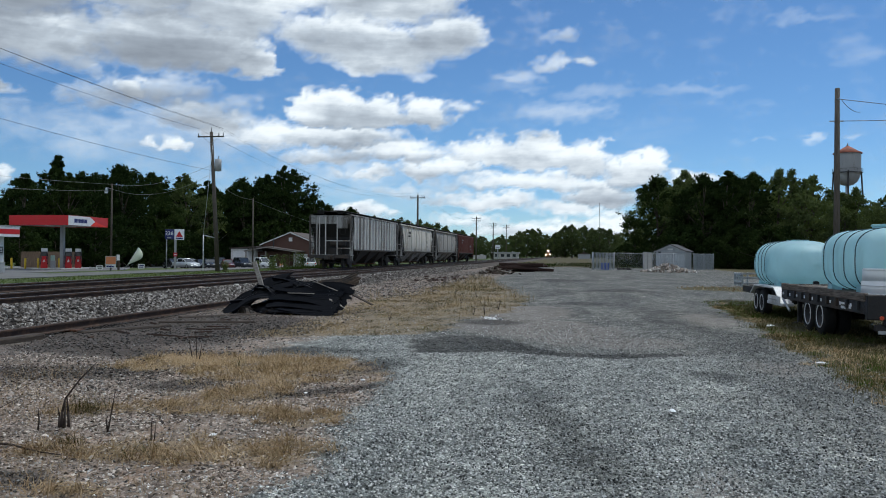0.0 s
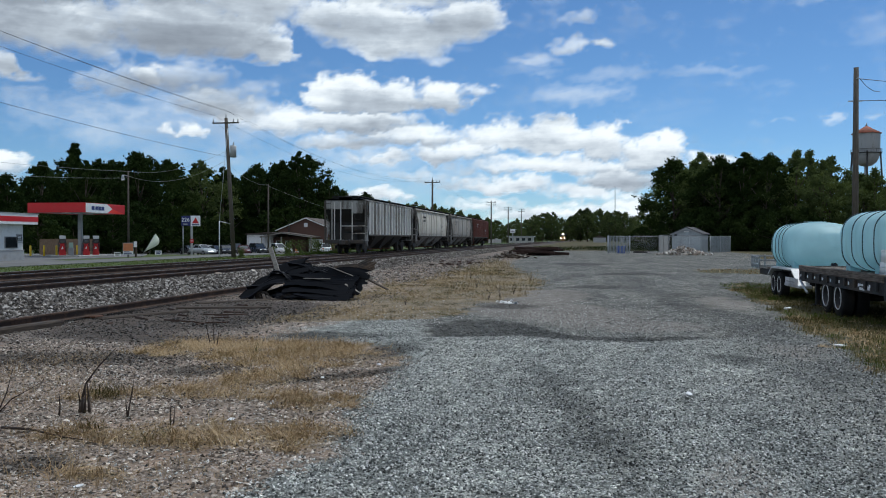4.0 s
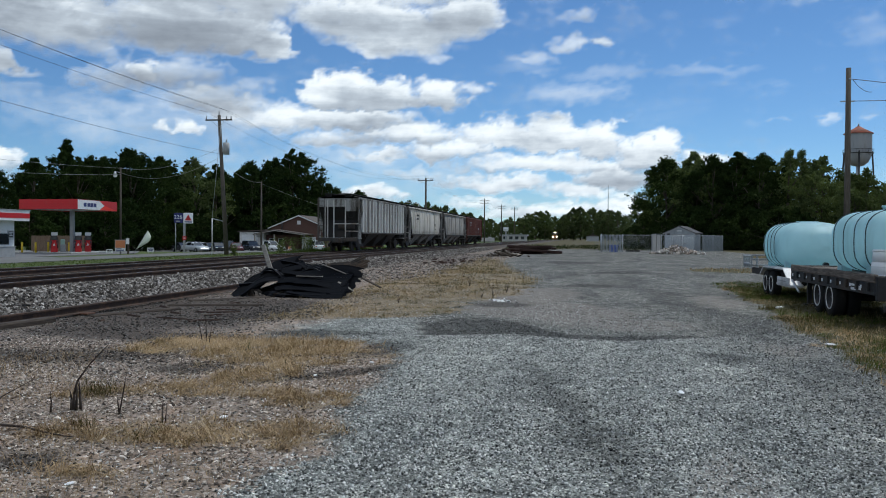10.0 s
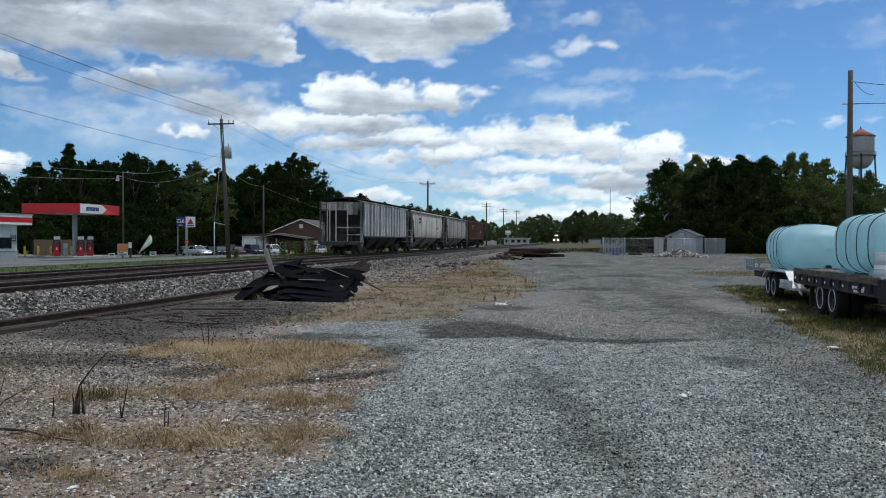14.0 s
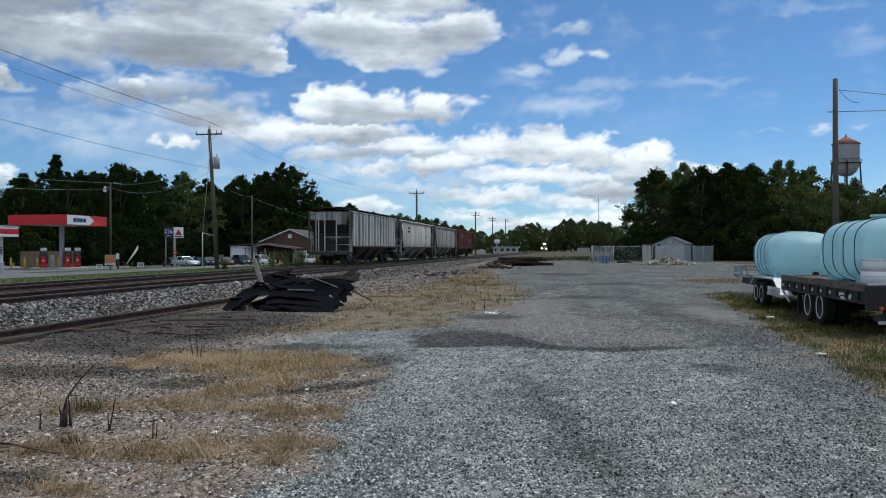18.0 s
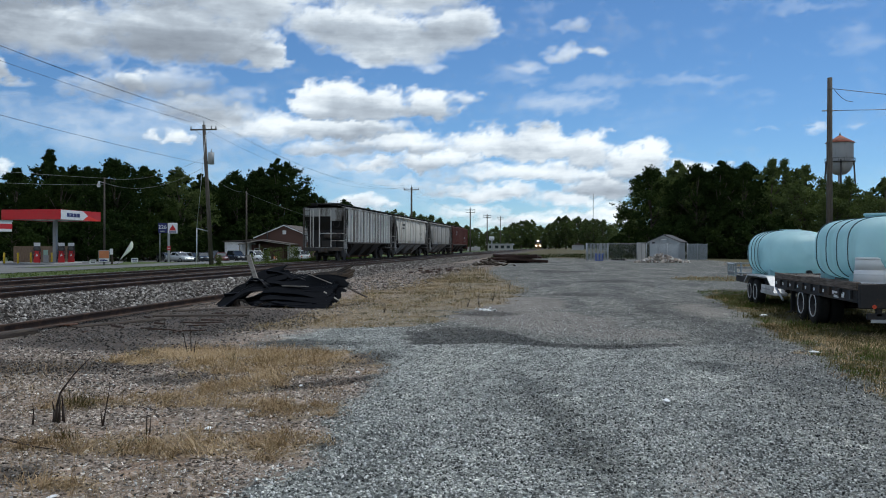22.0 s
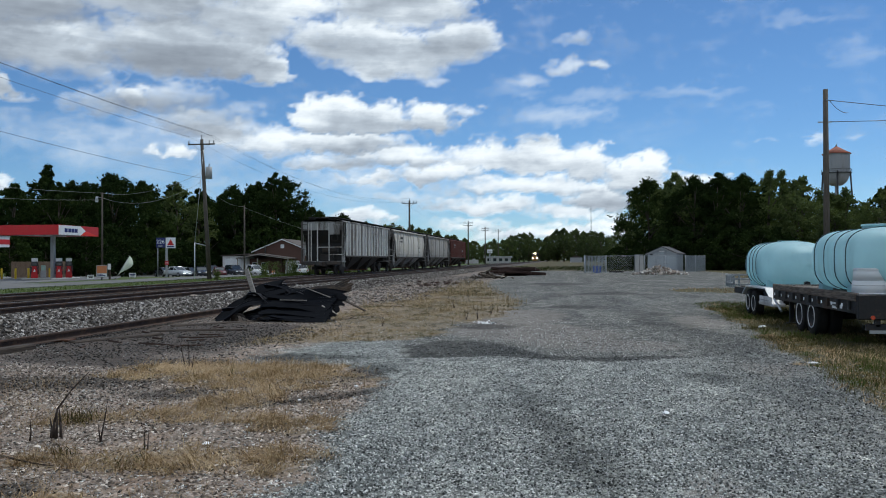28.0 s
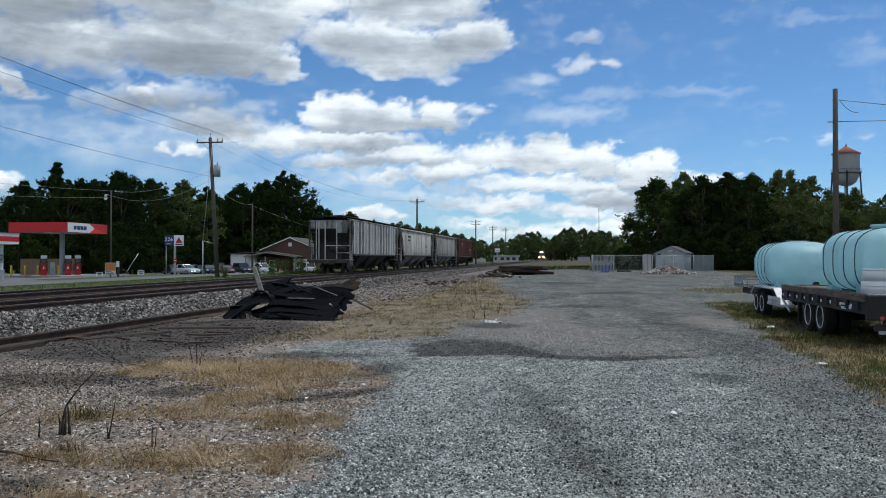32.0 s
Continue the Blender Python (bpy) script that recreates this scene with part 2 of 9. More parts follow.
# ------------------------------------------------------------------ mesh building
class Geo:
    """Collects convex pieces, and makes one mesh of them."""

    def __init__(self):
        self.v, self.f, self.smooth = [], [], []

    def piece(self, verts, faces, smooth=False):
        base = len(self.v)
        vs = [Vector(p) for p in verts]
        mid = sum(vs, Vector()) / len(vs)
        for f in faces:
            a, b, c = vs[f[0]], vs[f[1]], vs[f[2]]
            nrm = (b - a).cross(c - a)
            fm = sum((vs[i] for i in f), Vector()) / len(f)
            if nrm.dot(fm - mid) < 0:
                f = tuple(reversed(f))
            self.f.append(tuple(base + i for i in f))
            self.smooth.append(smooth)
        self.v.extend(vs)

    def box(self, lo, hi, bevel=0.0, m=None):
        c = [(a + b) / 2 for a, b in zip(lo, hi)]
        h = [abs(b - a) / 2 for a, b in zip(lo, hi)]
        bevel = min(bevel, min(h) * 0.45)
        if bevel <= 0:
            vs = [(c[0] + sx * h[0], c[1] + sy * h[1], c[2] + sz * h[2]) for sx in (-1, 1) for sy in (-1, 1) for sz in (-1, 1)]
            fs = [(0, 1, 3, 2), (4, 5, 7, 6), (0, 1, 5, 4), (2, 3, 7, 6), (0, 2, 6, 4), (1, 3, 7, 5)]
        else:
            idx, vs = {}, []
            for sx in (-1, 1):
                for sy in (-1, 1):
                    for sz in (-1, 1):
                        s = (sx, sy, sz)
                        for a in range(3):
                            idx[s, a] = len(vs)
                            vs.append(tuple(c[k] + s[k] * (h[k] if k == a else h[k] - bevel) for k in range(3)))
            fs = []
            for a in range(3):
                b, d = [k for k in range(3) if k != a]
                for sa_ in (-1, 1):
                    ring = []
                    for sb, sd in ((-1, -1), (1, -1), (1, 1), (-1, 1)):
                        s = [0, 0, 0]
                        s[a], s[b], s[d] = sa_, sb, sd
                        ring.append(idx[tuple(s), a])
                    fs.append(tuple(ring))
                for sb in (-1, 1):
                    for sd in (-1, 1):
                        s0, s1 = [0, 0, 0], [0, 0, 0]
                        s0[b] = s1[b] = sb
                        s0[d] = s1[d] = sd
                        s0[a], s1[a] = -1, 1
                        s0, s1 = tuple(s0), tuple(s1)
                        fs.append((idx[s0, b], idx[s1, b], idx[s1, d], idx[s0, d]))
            for s in {k[0] for k in idx}:
                fs.append((idx[s, 0], idx[s, 1], idx[s, 2]))
        if m is not None:
            vs = [m @ Vector(p) for p in vs]
        self.piece(vs, fs)
        return self

    def rod(self, p0, p1, r0, r1=None, n=8, smooth=True):
        p0, p1 = Vector(p0), Vector(p1)
        r1 = r0 if r1 is None else r1
        d = (p1 - p0).normalized()
        u = d.orthogonal().normalized()
        w = d.cross(u)
        vs = []
        for p, r in ((p0, r0), (p1, r1)):
            for i in range(n):
                a = 2 * math.pi * i / n
                vs.append(p + (u * math.cos(a) + w * math.sin(a)) * r)
        fs = [(i, (i + 1) % n, n + (i + 1) % n, n + i) for i in range(n)] + [tuple(range(n)), tuple(range(n, 2 * n))]
        base = len(self.f)
        self.piece(vs, fs, smooth)
        self.smooth[-1] = self.smooth[-2] = False
        return self

    def prism(self, outline, axis, a, b):
        """An outline in the two other axes, pushed along axis from a to b. Convex outlines only."""
        n = len(outline)
        vs = []
        for q in (a, b):
            for u, w in outline:
                p = [u, w]
                p.insert(axis, q)
                vs.append(tuple(p))
        fs = [(i, (i + 1) % n, n + (i + 1) % n, n + i) for i in range(n)] + [tuple(range(n)), tuple(range(n, 2 * n))]
        self.piece(vs, fs)
        return self

    def grid(self, rows_, closed=False, smooth=True, flip=False):
        """A skin through rows of points."""
        base, nr, nc = len(self.v), len(rows_), len(rows_[0])
        for r in rows_:
            self.v.extend(Vector(p) for p in r)
        for i in range(nr - 1):
            for j in range(nc if closed else nc - 1):
                k = (j + 1) % nc
                f = (base + i * nc + j, base + i * nc + k, base + (i + 1) * nc + k, base + (i + 1) * nc + j)
                self.f.append(tuple(reversed(f)) if flip else f)
                self.smooth.append(smooth)
        return self

    def ball(self, c, rx, ry, rz, nu=10, nv=6):
        rings = []
        for i in range(1, nv):
            a = math.pi * i / nv
            rings.append([(c[0] + rx * math.sin(a) * math.cos(2 * math.pi * j / nu), c[1] + ry * math.sin(a) * math.sin(2 * math.pi * j / nu),
                           c[2] - rz * math.cos(a)) for j in range(nu)])
        vs = [p for r in rings for p in r] + [(c[0], c[1], c[2] - rz), (c[0], c[1], c[2] + rz)]
        fs = []
        for i in range(nv - 2):
            for j in range(nu):
                k = (j + 1) % nu
                fs.append((i * nu + j, i * nu + k, (i + 1) * nu + k, (i + 1) * nu + j))
        b, t = len(vs) - 2, len(vs) - 1
        for j in range(nu):
            k = (j + 1) % nu
            fs += [(b, j, k), (t, (nv - 2) * nu + j, (nv - 2) * nu + k)]
        self.piece(vs, fs, True)
        return self

    def mesh(self, name, material):
        me = bpy.data.meshes.new(name)
        me.from_pydata(self.v, [], self.f)
        me.polygons.foreach_set("use_smooth", self.smooth)
        me.materials.append(material)
        me.update()
        return me


def part(name, geo, material, parent, label="", m=None):
    """Links a Geo as one mesh object under a thing or a part."""
    ob = new(name, geo.mesh(name, M[material] if isinstance(material, str) else material))
    ob.parent = parent
    if m is not None:
        ob.matrix_basis = m
    return tagged(ob, label) if label else ob


def again(src, parent, m):
    """One more part on the mesh of src."""
    ob = new(src.name.split(".")[0], src.data)
    ob.parent = parent
    ob.matrix_basis = m
    return ob


def thing(name, label, category, m=None, group="", kind=""):
    ob = new(name)
    ob.empty_display_size = 0.2
    if m is not None:
        ob.matrix_basis = m
    return tagged(ob, label, category, group, kind)


def single(name, geo, material, label, category="", m=None, group="", kind=""):
    """A thing of one mesh."""
    ob = new(name, geo.mesh(name, M[material] if isinstance(material, str) else material))
    if m is not None:
        ob.matrix_basis = m
    return tagged(ob, label, category, group, kind)


def array_mesh(name, verts, faces, material, smooth=False):
    """A mesh from numpy arrays: verts n x 3, faces m x 3 or m x 4."""
    me = bpy.data.meshes.new(name)
    k = faces.shape[1]
    me.vertices.add(len(verts))
    me.vertices.foreach_set("co", verts.astype(np.float32).ravel())
    me.loops.add(faces.size)
    me.loops.foreach_set("vertex_index", faces.astype(np.int32).ravel())
    me.polygons.add(len(faces))
    me.polygons.foreach_set("loop_start", np.arange(0, faces.size, k, dtype=np.int32))
    me.polygons.foreach_set("use_smooth", np.full(len(faces), smooth))
    me.update(calc_edges=True)
    me.materials.append(material)
    return me


def smoothstep(a, b, x):
    t = np.clip((x - a) / (b - a), 0, 1)
    return t * t * (3 - 2 * t)


def value_noise(x, y, seed=0):
    """Smooth noise from 0 to 1 on arrays."""
    xi, yi = np.floor(x).astype(np.int64), np.floor(y).astype(np.int64)
    xf, yf = x - xi, y - yi

    def h(a, b):
        n = (a * 374761393 + b * 668265263 + seed * 974711) & 0x7FFFFFFF
        n = ((n ^ (n >> 13)) * 1274126177) & 0x7FFFFFFF
        return ((n ^ (n >> 16)) & 0xFFFF) / 65535.0

    u, w = xf * xf * (3 - 2 * xf), yf * yf * (3 - 2 * yf)
    return (h(xi, yi) * (1 - u) + h(xi + 1, yi) * u) * (1 - w) + (h(xi, yi + 1) * (1 - u) + h(xi + 1, yi + 1) * u) * w


def fbm(x, y, seed=0, octaves=4):
    s, a, tot = 0, 0.5, 0
    for o in range(octaves):
        s = s + a * value_noise(x * 2 ** o, y * 2 ** o, seed + o)
        tot += a
        a *= 0.5
    return s / tot


# ------------------------------------------------------------------ the plan
# The tracks run along y. Main line at x = -13.5, siding with the freight cars at x = -17.7, a disused rail at x = -10.
MAIN_X, SIDING_X, OLD_X = -13.5, -17.7, -9.98
RAIL_Z = 0.52


def height(x, y):
    """Ground level: a flat gravel lot, the ballast bank, and lower land beyond the tracks."""
    x, y = np.asarray(x, float), np.asarray(y, float)
    bank = 0.34 * smoothstep(-10.9, -12.2, x) * (1 - smoothstep(-19.4, -21.2, x))
    low = -0.08 * smoothstep(-21.0, -24.0, x) - 0.14 * smoothstep(-38.0, -47.0, x) - 0.75 * smoothstep(-30, -42, x) * smoothstep(84, 130, y)
    near = (1 - smoothstep(60, 110, np.hypot(x, y)))
    bumps = 0.05 * (fbm(x * 0.35, y * 0.35, 3) - 0.5) * near * smoothstep(-11.4, -10.6, x)
    ruts = 0.05 * (fbm(x * 0.12 + 9, y * 0.12, 8) - 0.5) * near * smoothstep(-11.4, -10.6, x)
    spread = (0.03 * fresh_cover(x, y) - 0.018) * near * smoothstep(-11.4, -10.6, x)      # the fresh gravel lies a little proud
    return bank + low + bumps + ruts + spread


def ground_z(x, y):
    return float(height(x, y))


def blob(x, y, cx, cy, rx, ry, turn=0.0):
    c, s = math.cos(radians(turn)), math.sin(radians(turn))
    u, w = (x - cx) * c + (y - cy) * s, -(x - cx) * s + (y - cy) * c
    return 1 - np.sqrt((u / rx) ** 2 + (w / ry) ** 2)


def dry_cover(x, y):
    """Where dry grass grows on the lot, above zero, up to one."""
    rag = 0.95 * (fbm(x * 1.3, y * 1.3, 21) - 0.5) + 0.8 * (fbm(x * 4.1, y * 4.1, 22) - 0.5)
    d = np.maximum.reduce([
        blob(x, y, -5.75, 11.8, 1.0, 0.8), blob(x, y, -4.3, 11.4, 1.5, 1.25), blob(x, y, -3.5, 10.9, 1.15, 0.85, 20) + 0.05, blob(x, y, -3.65, 9.3, 0.55, 0.9) + 0.05,
        blob(x, y, -4.2, 8.1, 0.9, 0.42) - 0.12, blob(x, y, -4.95, 7.9, 0.35, 0.4), blob(x, y, -2.5, 7.9, 0.45, 0.6) - 0.1, blob(x, y, -3.3, 8.2, 0.8, 0.28) - 0.2,
        blob(x, y, -2.8, 6.5, 0.8, 0.4) + 0.15, blob(x, y, -3.55, 6.4, 0.9, 0.34) + 0.05, blob(x, y, -2.25, 6.4, 0.42, 0.42),
        blob(x, y, -3.4, 5.2, 0.3, 0.2) - 0.05, blob(x, y, -7.4, 24.0, 1.1, 3.5, 10) - 0.2,
        np.minimum.reduce([x - np.interp(y, STRIP_Y, STRIP_LO), np.interp(y, STRIP_Y, STRIP_HI) - x, (y - 15.4) * 0.8, (66 - y) * 0.2]) * 0.9])
    return np.clip(smoothstep(-0.12, 0.4, np.minimum(d, 0.5) + rag), 0, 1)


STRIP_Y = (15.5, 17.5, 20.5, 25, 31.5, 37.5, 44, 54, 66)      # the long grass strip beside the track
STRIP_LO = (-6.2, -6.4, -6.5, -7.0, -7.2, -6.8, -6.8, -7.4, -7.6)
STRIP_HI = (-3.9, -2.5, -2.5, -1.5, -1.4, -2.4, -3.4, -5.0, -6.2)


def green_cover(x, y):
    """Where grass grows under the trailers and at the lot's far edge."""
    rag = 1.0 * (fbm(x * 0.9, y * 0.9, 31) - 0.5) + 0.5 * (fbm(x * 3.1, y * 3.1, 32) - 0.5)
    line = np.interp(y, (6, 9.8, 12, 15, 20, 25.5, 31), (3.45, 3.5, 3.7, 3.85, 4.2, 4.5, 4.9))
    edge = smoothstep(-0.25, 0.3, x - line + rag * 0.6) * (1 - smoothstep(27, 33, y + 4 * rag)) * smoothstep(-4, 4, y)
    d = np.maximum.reduce([blob(x, y, 8.0, 44.0, 2.6, 3.4), blob(x, y, 24, 40, 12, 24), blob(x, y, 22, 76, 8, 10)])
    far = smoothstep(16, 20, x) * smoothstep(30, 40, y)
    return np.clip(np.maximum(np.maximum(edge, smoothstep(-0.1, 0.3, d + rag * 0.5)), far), 0, 1)


def fresh_edge(x):
    """How far out the newly spread gravel reaches."""
    return np.interp(x, (-7, -6, -4.5, -3.2, -2.55, -2.0, -1.1, -0.2, 0.7, 1.6, 2.2, 3.5), (14.0, 14.4, 16.4, 16.4, 13.5, 13.6, 13.9, 13.4, 13.3, 13.8, 14.3, 15.4))


def fresh_cover(x, y):
    """Newly spread pale gravel over the near part of the lot."""
    rag = 0.7 * (fbm(x * 1.1, y * 1.1, 45) - 0.5) + 0.4 * (fbm(x * 4, y * 4, 46) - 0.5)
    left = np.interp(y, (4, 5, 5.5, 6, 6.6, 7.3, 9.2, 11, 12, 13.2, 14.5, 17), (-1.9, -2.3, -2.1, -1.95, -2.1, -2.2, -2.3, -2.45, -2.9, -4.2, -6, -6.5))
    # the cover fades past x = 1.2, so the gravel darkens to the right
    return smoothstep(-0.25, 0.3, x - left + rag) * smoothstep(-0.1, 0.22, fresh_edge(x) - y + rag * 0.45) * (1 - 0.75 * smoothstep(1.2, 3.0, x + rag))


def sand_cover(x, y):
    """Older, sandy brown gravel beyond the fresh spread."""
    rag = 0.9 * (fbm(x * 0.5, y * 0.35, 47) - 0.5) + 0.5 * (fbm(x * 1.6, y * 1.2, 48) - 0.5)
    d = np.maximum.reduce([blob(x, y, -0.4, 18.5, 2.2, 3.6, 10), blob(x, y, 1.4, 16.0, 1.3, 1.6), blob(x, y, 3.0, 13.0, 1.0, 3.0) - 0.25, blob(x, y, -1.2, 24, 1.6, 6.0) - 0.1,
                           blob(x, y, 3.4, 22, 1.0, 5.0) - 0.3, blob(x, y, 1.0, 5.6, 0.4, 1.3, -10) - 0.2])
    return np.clip(smoothstep(-0.25, 0.6, d + rag), 0, 1)


def damp_cover(x, y):
    """Darker gravel, moist in places, finer in others."""
    rag = 0.55 * (fbm(x * 0.7, y * 0.9, 41) - 0.5) + 0.25 * (fbm(x * 3.0, y * 3.0, 42) - 0.5)
    depth = np.interp(x, (-3.2, -2.8, -2.5, -1.95, -1.25, -0.6, -0.2, 0.7, 1.6, 2.2), (0.1, 1.0, 3.3, 3.4, 2.3, 1.3, 0.8, 0.7, 0.6, 0.1))
    past = y - fresh_edge(x)
    band = smoothstep(-0.06, 0.12, past + rag * 0.3) * (1 - smoothstep(0.75, 1.1, past / np.maximum(depth, 0.1) + rag * 0.5)) * smoothstep(-3.3, -2.5, x) * (1 - smoothstep(1.6, 2.4, x))
    rut = 0.36 - np.abs(x - np.interp(y, (5, 6.4, 9.4, 11.5), (0.4, 0.2, -0.4, -0.75))) / 1.15 - 0.5 * smoothstep(8.6, 11.5, y)
    d = np.maximum.reduce([
        blob(x, y, -2.85, 9.45, 0.8, 0.22, 46) + 0.35, blob(x, y, -4.7, 9.7, 0.8, 0.6), blob(x, y, -2.75, 11.7, 0.5, 1.0) - 0.05, blob(x, y, -6.9, 10.4, 1.8, 0.9),
        blob(x, y, -3.9, 5.4, 0.45, 0.3), blob(x, y, -1.9, 20.0, 0.9, 1.0) - 0.1, np.minimum(rut, 0.34), blob(x, y, 1.9, 11.6, 1.2, 1.5) - 0.4, blob(x, y, -4.2, 13.4, 1.3, 0.55, -10),
        np.minimum(blob(x, y, 2.6, 22, 0.9, 5), 0.3) - 0.1, blob(x, y, -8.0, 13.0, 2.0, 1.0), blob(x, y, -8.2, 16.8, 2.4, 3.4) + 0.35, blob(x, y, -6.8, 12.6, 2.4, 0.8), blob(x, y, 0.4, 29, 1.6, 2.0) - 0.2,
        blob(x, y, 2.2, 40, 2.6, 3.0) - 0.25, blob(x, y, -0.6, 55, 3.0, 4.0) - 0.25])
    bed = 0.9 * smoothstep(-10.6, -11.4, x) * smoothstep(-21, -20, x)      # oily track bed
    return np.clip(np.maximum.reduce([band * 0.97, bed, smoothstep(-0.22, 0.7, d + rag)]), 0, 1)


def steps(edges):
    """Grid lines from rows of (start, step), the last start closing the row."""
    out = []
    for (a, s), (b, _) in zip(edges, edges[1:]):
        out.extend(np.arange(a, b, s))
    return np.array(out + [edges[-1][0]])


gx_ = steps([(-4200, 700), (-700, 120), (-220, 20), (-60, 4), (-24, 0.5), (-12.5, 0.2), (7, 0.5), (24, 5), (100, 50), (400, 500), (4400, 1)])
gy_ = steps([(-3000, 700), (-200, 40), (-40, 6), (2, 0.2), (30, 0.5), (60, 2), (150, 10), (400, 100), (1000, 500), (4500, 1)])
GX, GY = np.meshgrid(gx_, gy_)
GZ = height(GX, GY)
nx, ny = len(gx_), len(gy_)
gi = np.arange(nx * ny).reshape(ny, nx)
gfaces = np.stack([gi[:-1, :-1], gi[:-1, 1:], gi[1:, 1:], gi[1:, :-1]], -1).reshape(-1, 4)
gverts = np.stack([GX, GY, GZ], -1).reshape(-1, 3)


def ground_material():
    n = Nodes("ground_gravel")
    p = n.world_xyz()
    # crushed stone, two sizes
    cell = n.voronoi(p, 46, out=1)
    cell2 = n.voronoi(p, 85, out=1)
    dist = n.voronoi(p, 46)
    fine = n.noise(p, 60, 4, 0.6)
    wide = n.noise(p, 0.45, 6, 0.6)
    mid = n.noise(p, 2.2, 6, 0.65)
    c1 = n.ramp(cell, [(0.0, (0.07, 0.073, 0.071)), (0.45, (0.18, 0.187, 0.176)), (0.75, (0.46, 0.464, 0.438)), (1.0, (0.95, 0.95, 0.9))])
    # cell edges darkened: the shade between stones put into the colour
    c1 = n.mix(1.0, c1, n.ramp(dist, [(0.25, 1.0), (0.62, 0.3)]), "MULTIPLY")
    c2 = n.ramp(cell2, [(0.0, (0.03, 0.032, 0.03)), (0.5, (0.155, 0.16, 0.15)), (1.0, (0.52, 0.52, 0.485))])
    stone = n.mix(n.remap(mid, 0.35, 0.65), c1, c2)
    dust = n.mix(fine, (0.11, 0.113, 0.106), (0.195, 0.195, 0.181))
    gravel = n.mix(n.math("MULTIPLY", n.remap(wide, 0.42, 0.7), 0.6), stone, dust)
    # tone drifts in patches and streaks a hand to a few steps wide
    # patch and track are stretched along y to suit the camera's low view
    patch = n.noise(n.world_xyz((1, 0.55, 1)), 3.2, 12, 0.8)
    gravel = n.mix(1.0, gravel, n.ramp(patch, [(0.33, (0.45, 0.455, 0.46)), (0.5, (1.0, 1.0, 1.0)), (0.66, (1.75, 1.75, 1.73))]), "MULTIPLY")
    track = n.noise(n.world_xyz((1, 0.3, 1)), 0.75, 5, 0.55)
    gravel = n.mix(1.0, gravel, n.ramp(track, [(0.34, (0.64, 0.65, 0.66)), (0.5, (0.98, 0.98, 0.98)), (0.64, (1.26, 1.25, 1.23))]), "MULTIPLY")
    fresh = n.attr("fresh")
    gravel = n.mix(1.0, gravel, n.mix(fresh, (0.64, 0.622, 0.612), (1.13, 1.15, 1.15)), "MULTIPLY")
    speck = n.noise(p, 5.5, 4, 0.7)
    gravel = n.mix(1.0, gravel, n.ramp(speck, [(0.34, (0.66, 0.66, 0.67)), (0.5, (1.0, 1.0, 1.0)), (0.66, (1.4, 1.4, 1.38))]), "MULTIPLY")
    grit = n.noise(p, 20, 2, 0.6)
    gravel = n.mix(1.0, gravel, n.ramp(grit, [(0.36, (0.62, 0.62, 0.63)), (0.5, (1.0, 1.0, 1.0)), (0.64, (1.5, 1.5, 1.48))]), "MULTIPLY")
    sandy = n.mix(n.noise(p, 9, 7, 0.72), (0.13, 0.112, 0.098), (0.34, 0.3, 0.268))
    gravel = n.mix(n.math("MULTIPLY", n.remap(n.math("ADD", n.attr("sand"), n.math("MULTIPLY", n.math("SUBTRACT", mid, 0.5), 0.9)), 0.25, 0.85), 0.45), gravel, sandy)
    soil = n.mix(n.noise(p, 7, 7, 0.7), (0.09, 0.066, 0.049), (0.35, 0.262, 0.194))
    chip = n.voronoi(n.world_xyz((1, 1, 1)), 30, out=1)
    soil = n.mix(n.math("MULTIPLY", n.remap(cell, 0.5, 0.9), 0.7), soil, (0.44, 0.4, 0.375))
    soil = n.mix(n.math("MULTIPLY", n.remap(chip, 0.62, 0.9), 0.75), soil, (0.07, 0.06, 0.056))
    soil = n.mix(n.math("MULTIPLY", n.remap(n.noise(p, 1.4, 5, 0.6), 0.5, 0.68), 0.5), soil, (0.235, 0.145, 0.09))
    soil = n.mix(1.0, soil, n.ramp(patch, [(0.35, (0.4, 0.4, 0.4)), (0.5, (1.0, 1.0, 1.0)), (0.66, (1.8, 1.75, 1.7))]), "MULTIPLY")
    cinder = n.mix(n.noise(p, 11, 7, 0.75), (0.035, 0.027, 0.023), (0.25, 0.2, 0.172))
    soil = n.mix(n.math("MULTIPLY", n.remap(n.math("ADD", n.attr("cinder"), n.math("MULTIPLY", n.math("SUBTRACT", mid, 0.5), 1.0)), 0.2, 0.7), 0.75), soil, cinder)
    straw = n.mix(n.noise(n.world_xyz((1, 1, 1)), 14, 6, 0.7), (0.085, 0.066, 0.042), (0.32, 0.25, 0.16))
    straw = n.mix(1.0, straw, n.ramp(patch, [(0.35, (0.5, 0.5, 0.5)), (0.5, (1.0, 1.0, 1.0)), (0.66, (1.5, 1.5, 1.5))]), "MULTIPLY")
    grass = n.mix(n.noise(p, 3, 7, 0.7), (0.034, 0.036, 0.015), (0.11, 0.088, 0.04))
    grass = n.mix(n.attr("lawn"), grass, n.mix(n.noise(p, 1.7, 7, 0.7), (0.036, 0.054, 0.015), (0.1, 0.13, 0.038)))
    c = gravel
    c = n.mix(n.math("MULTIPLY", n.remap(n.math("ADD", n.attr("soil"), n.math("MULTIPLY", n.math("SUBTRACT", mid, 0.5), 0.9)), 0.3, 0.75), 0.85), c, soil)
    c = n.mix(n.math("MULTIPLY", n.remap(n.math("ADD", n.attr("damp"), n.math("MULTIPLY", n.math("SUBTRACT", mid, 0.5), 0.6)), 0.15, 0.75), 0.9), c, n.mix(1.0, c, (0.4, 0.4, 0.4), "MULTIPLY"))
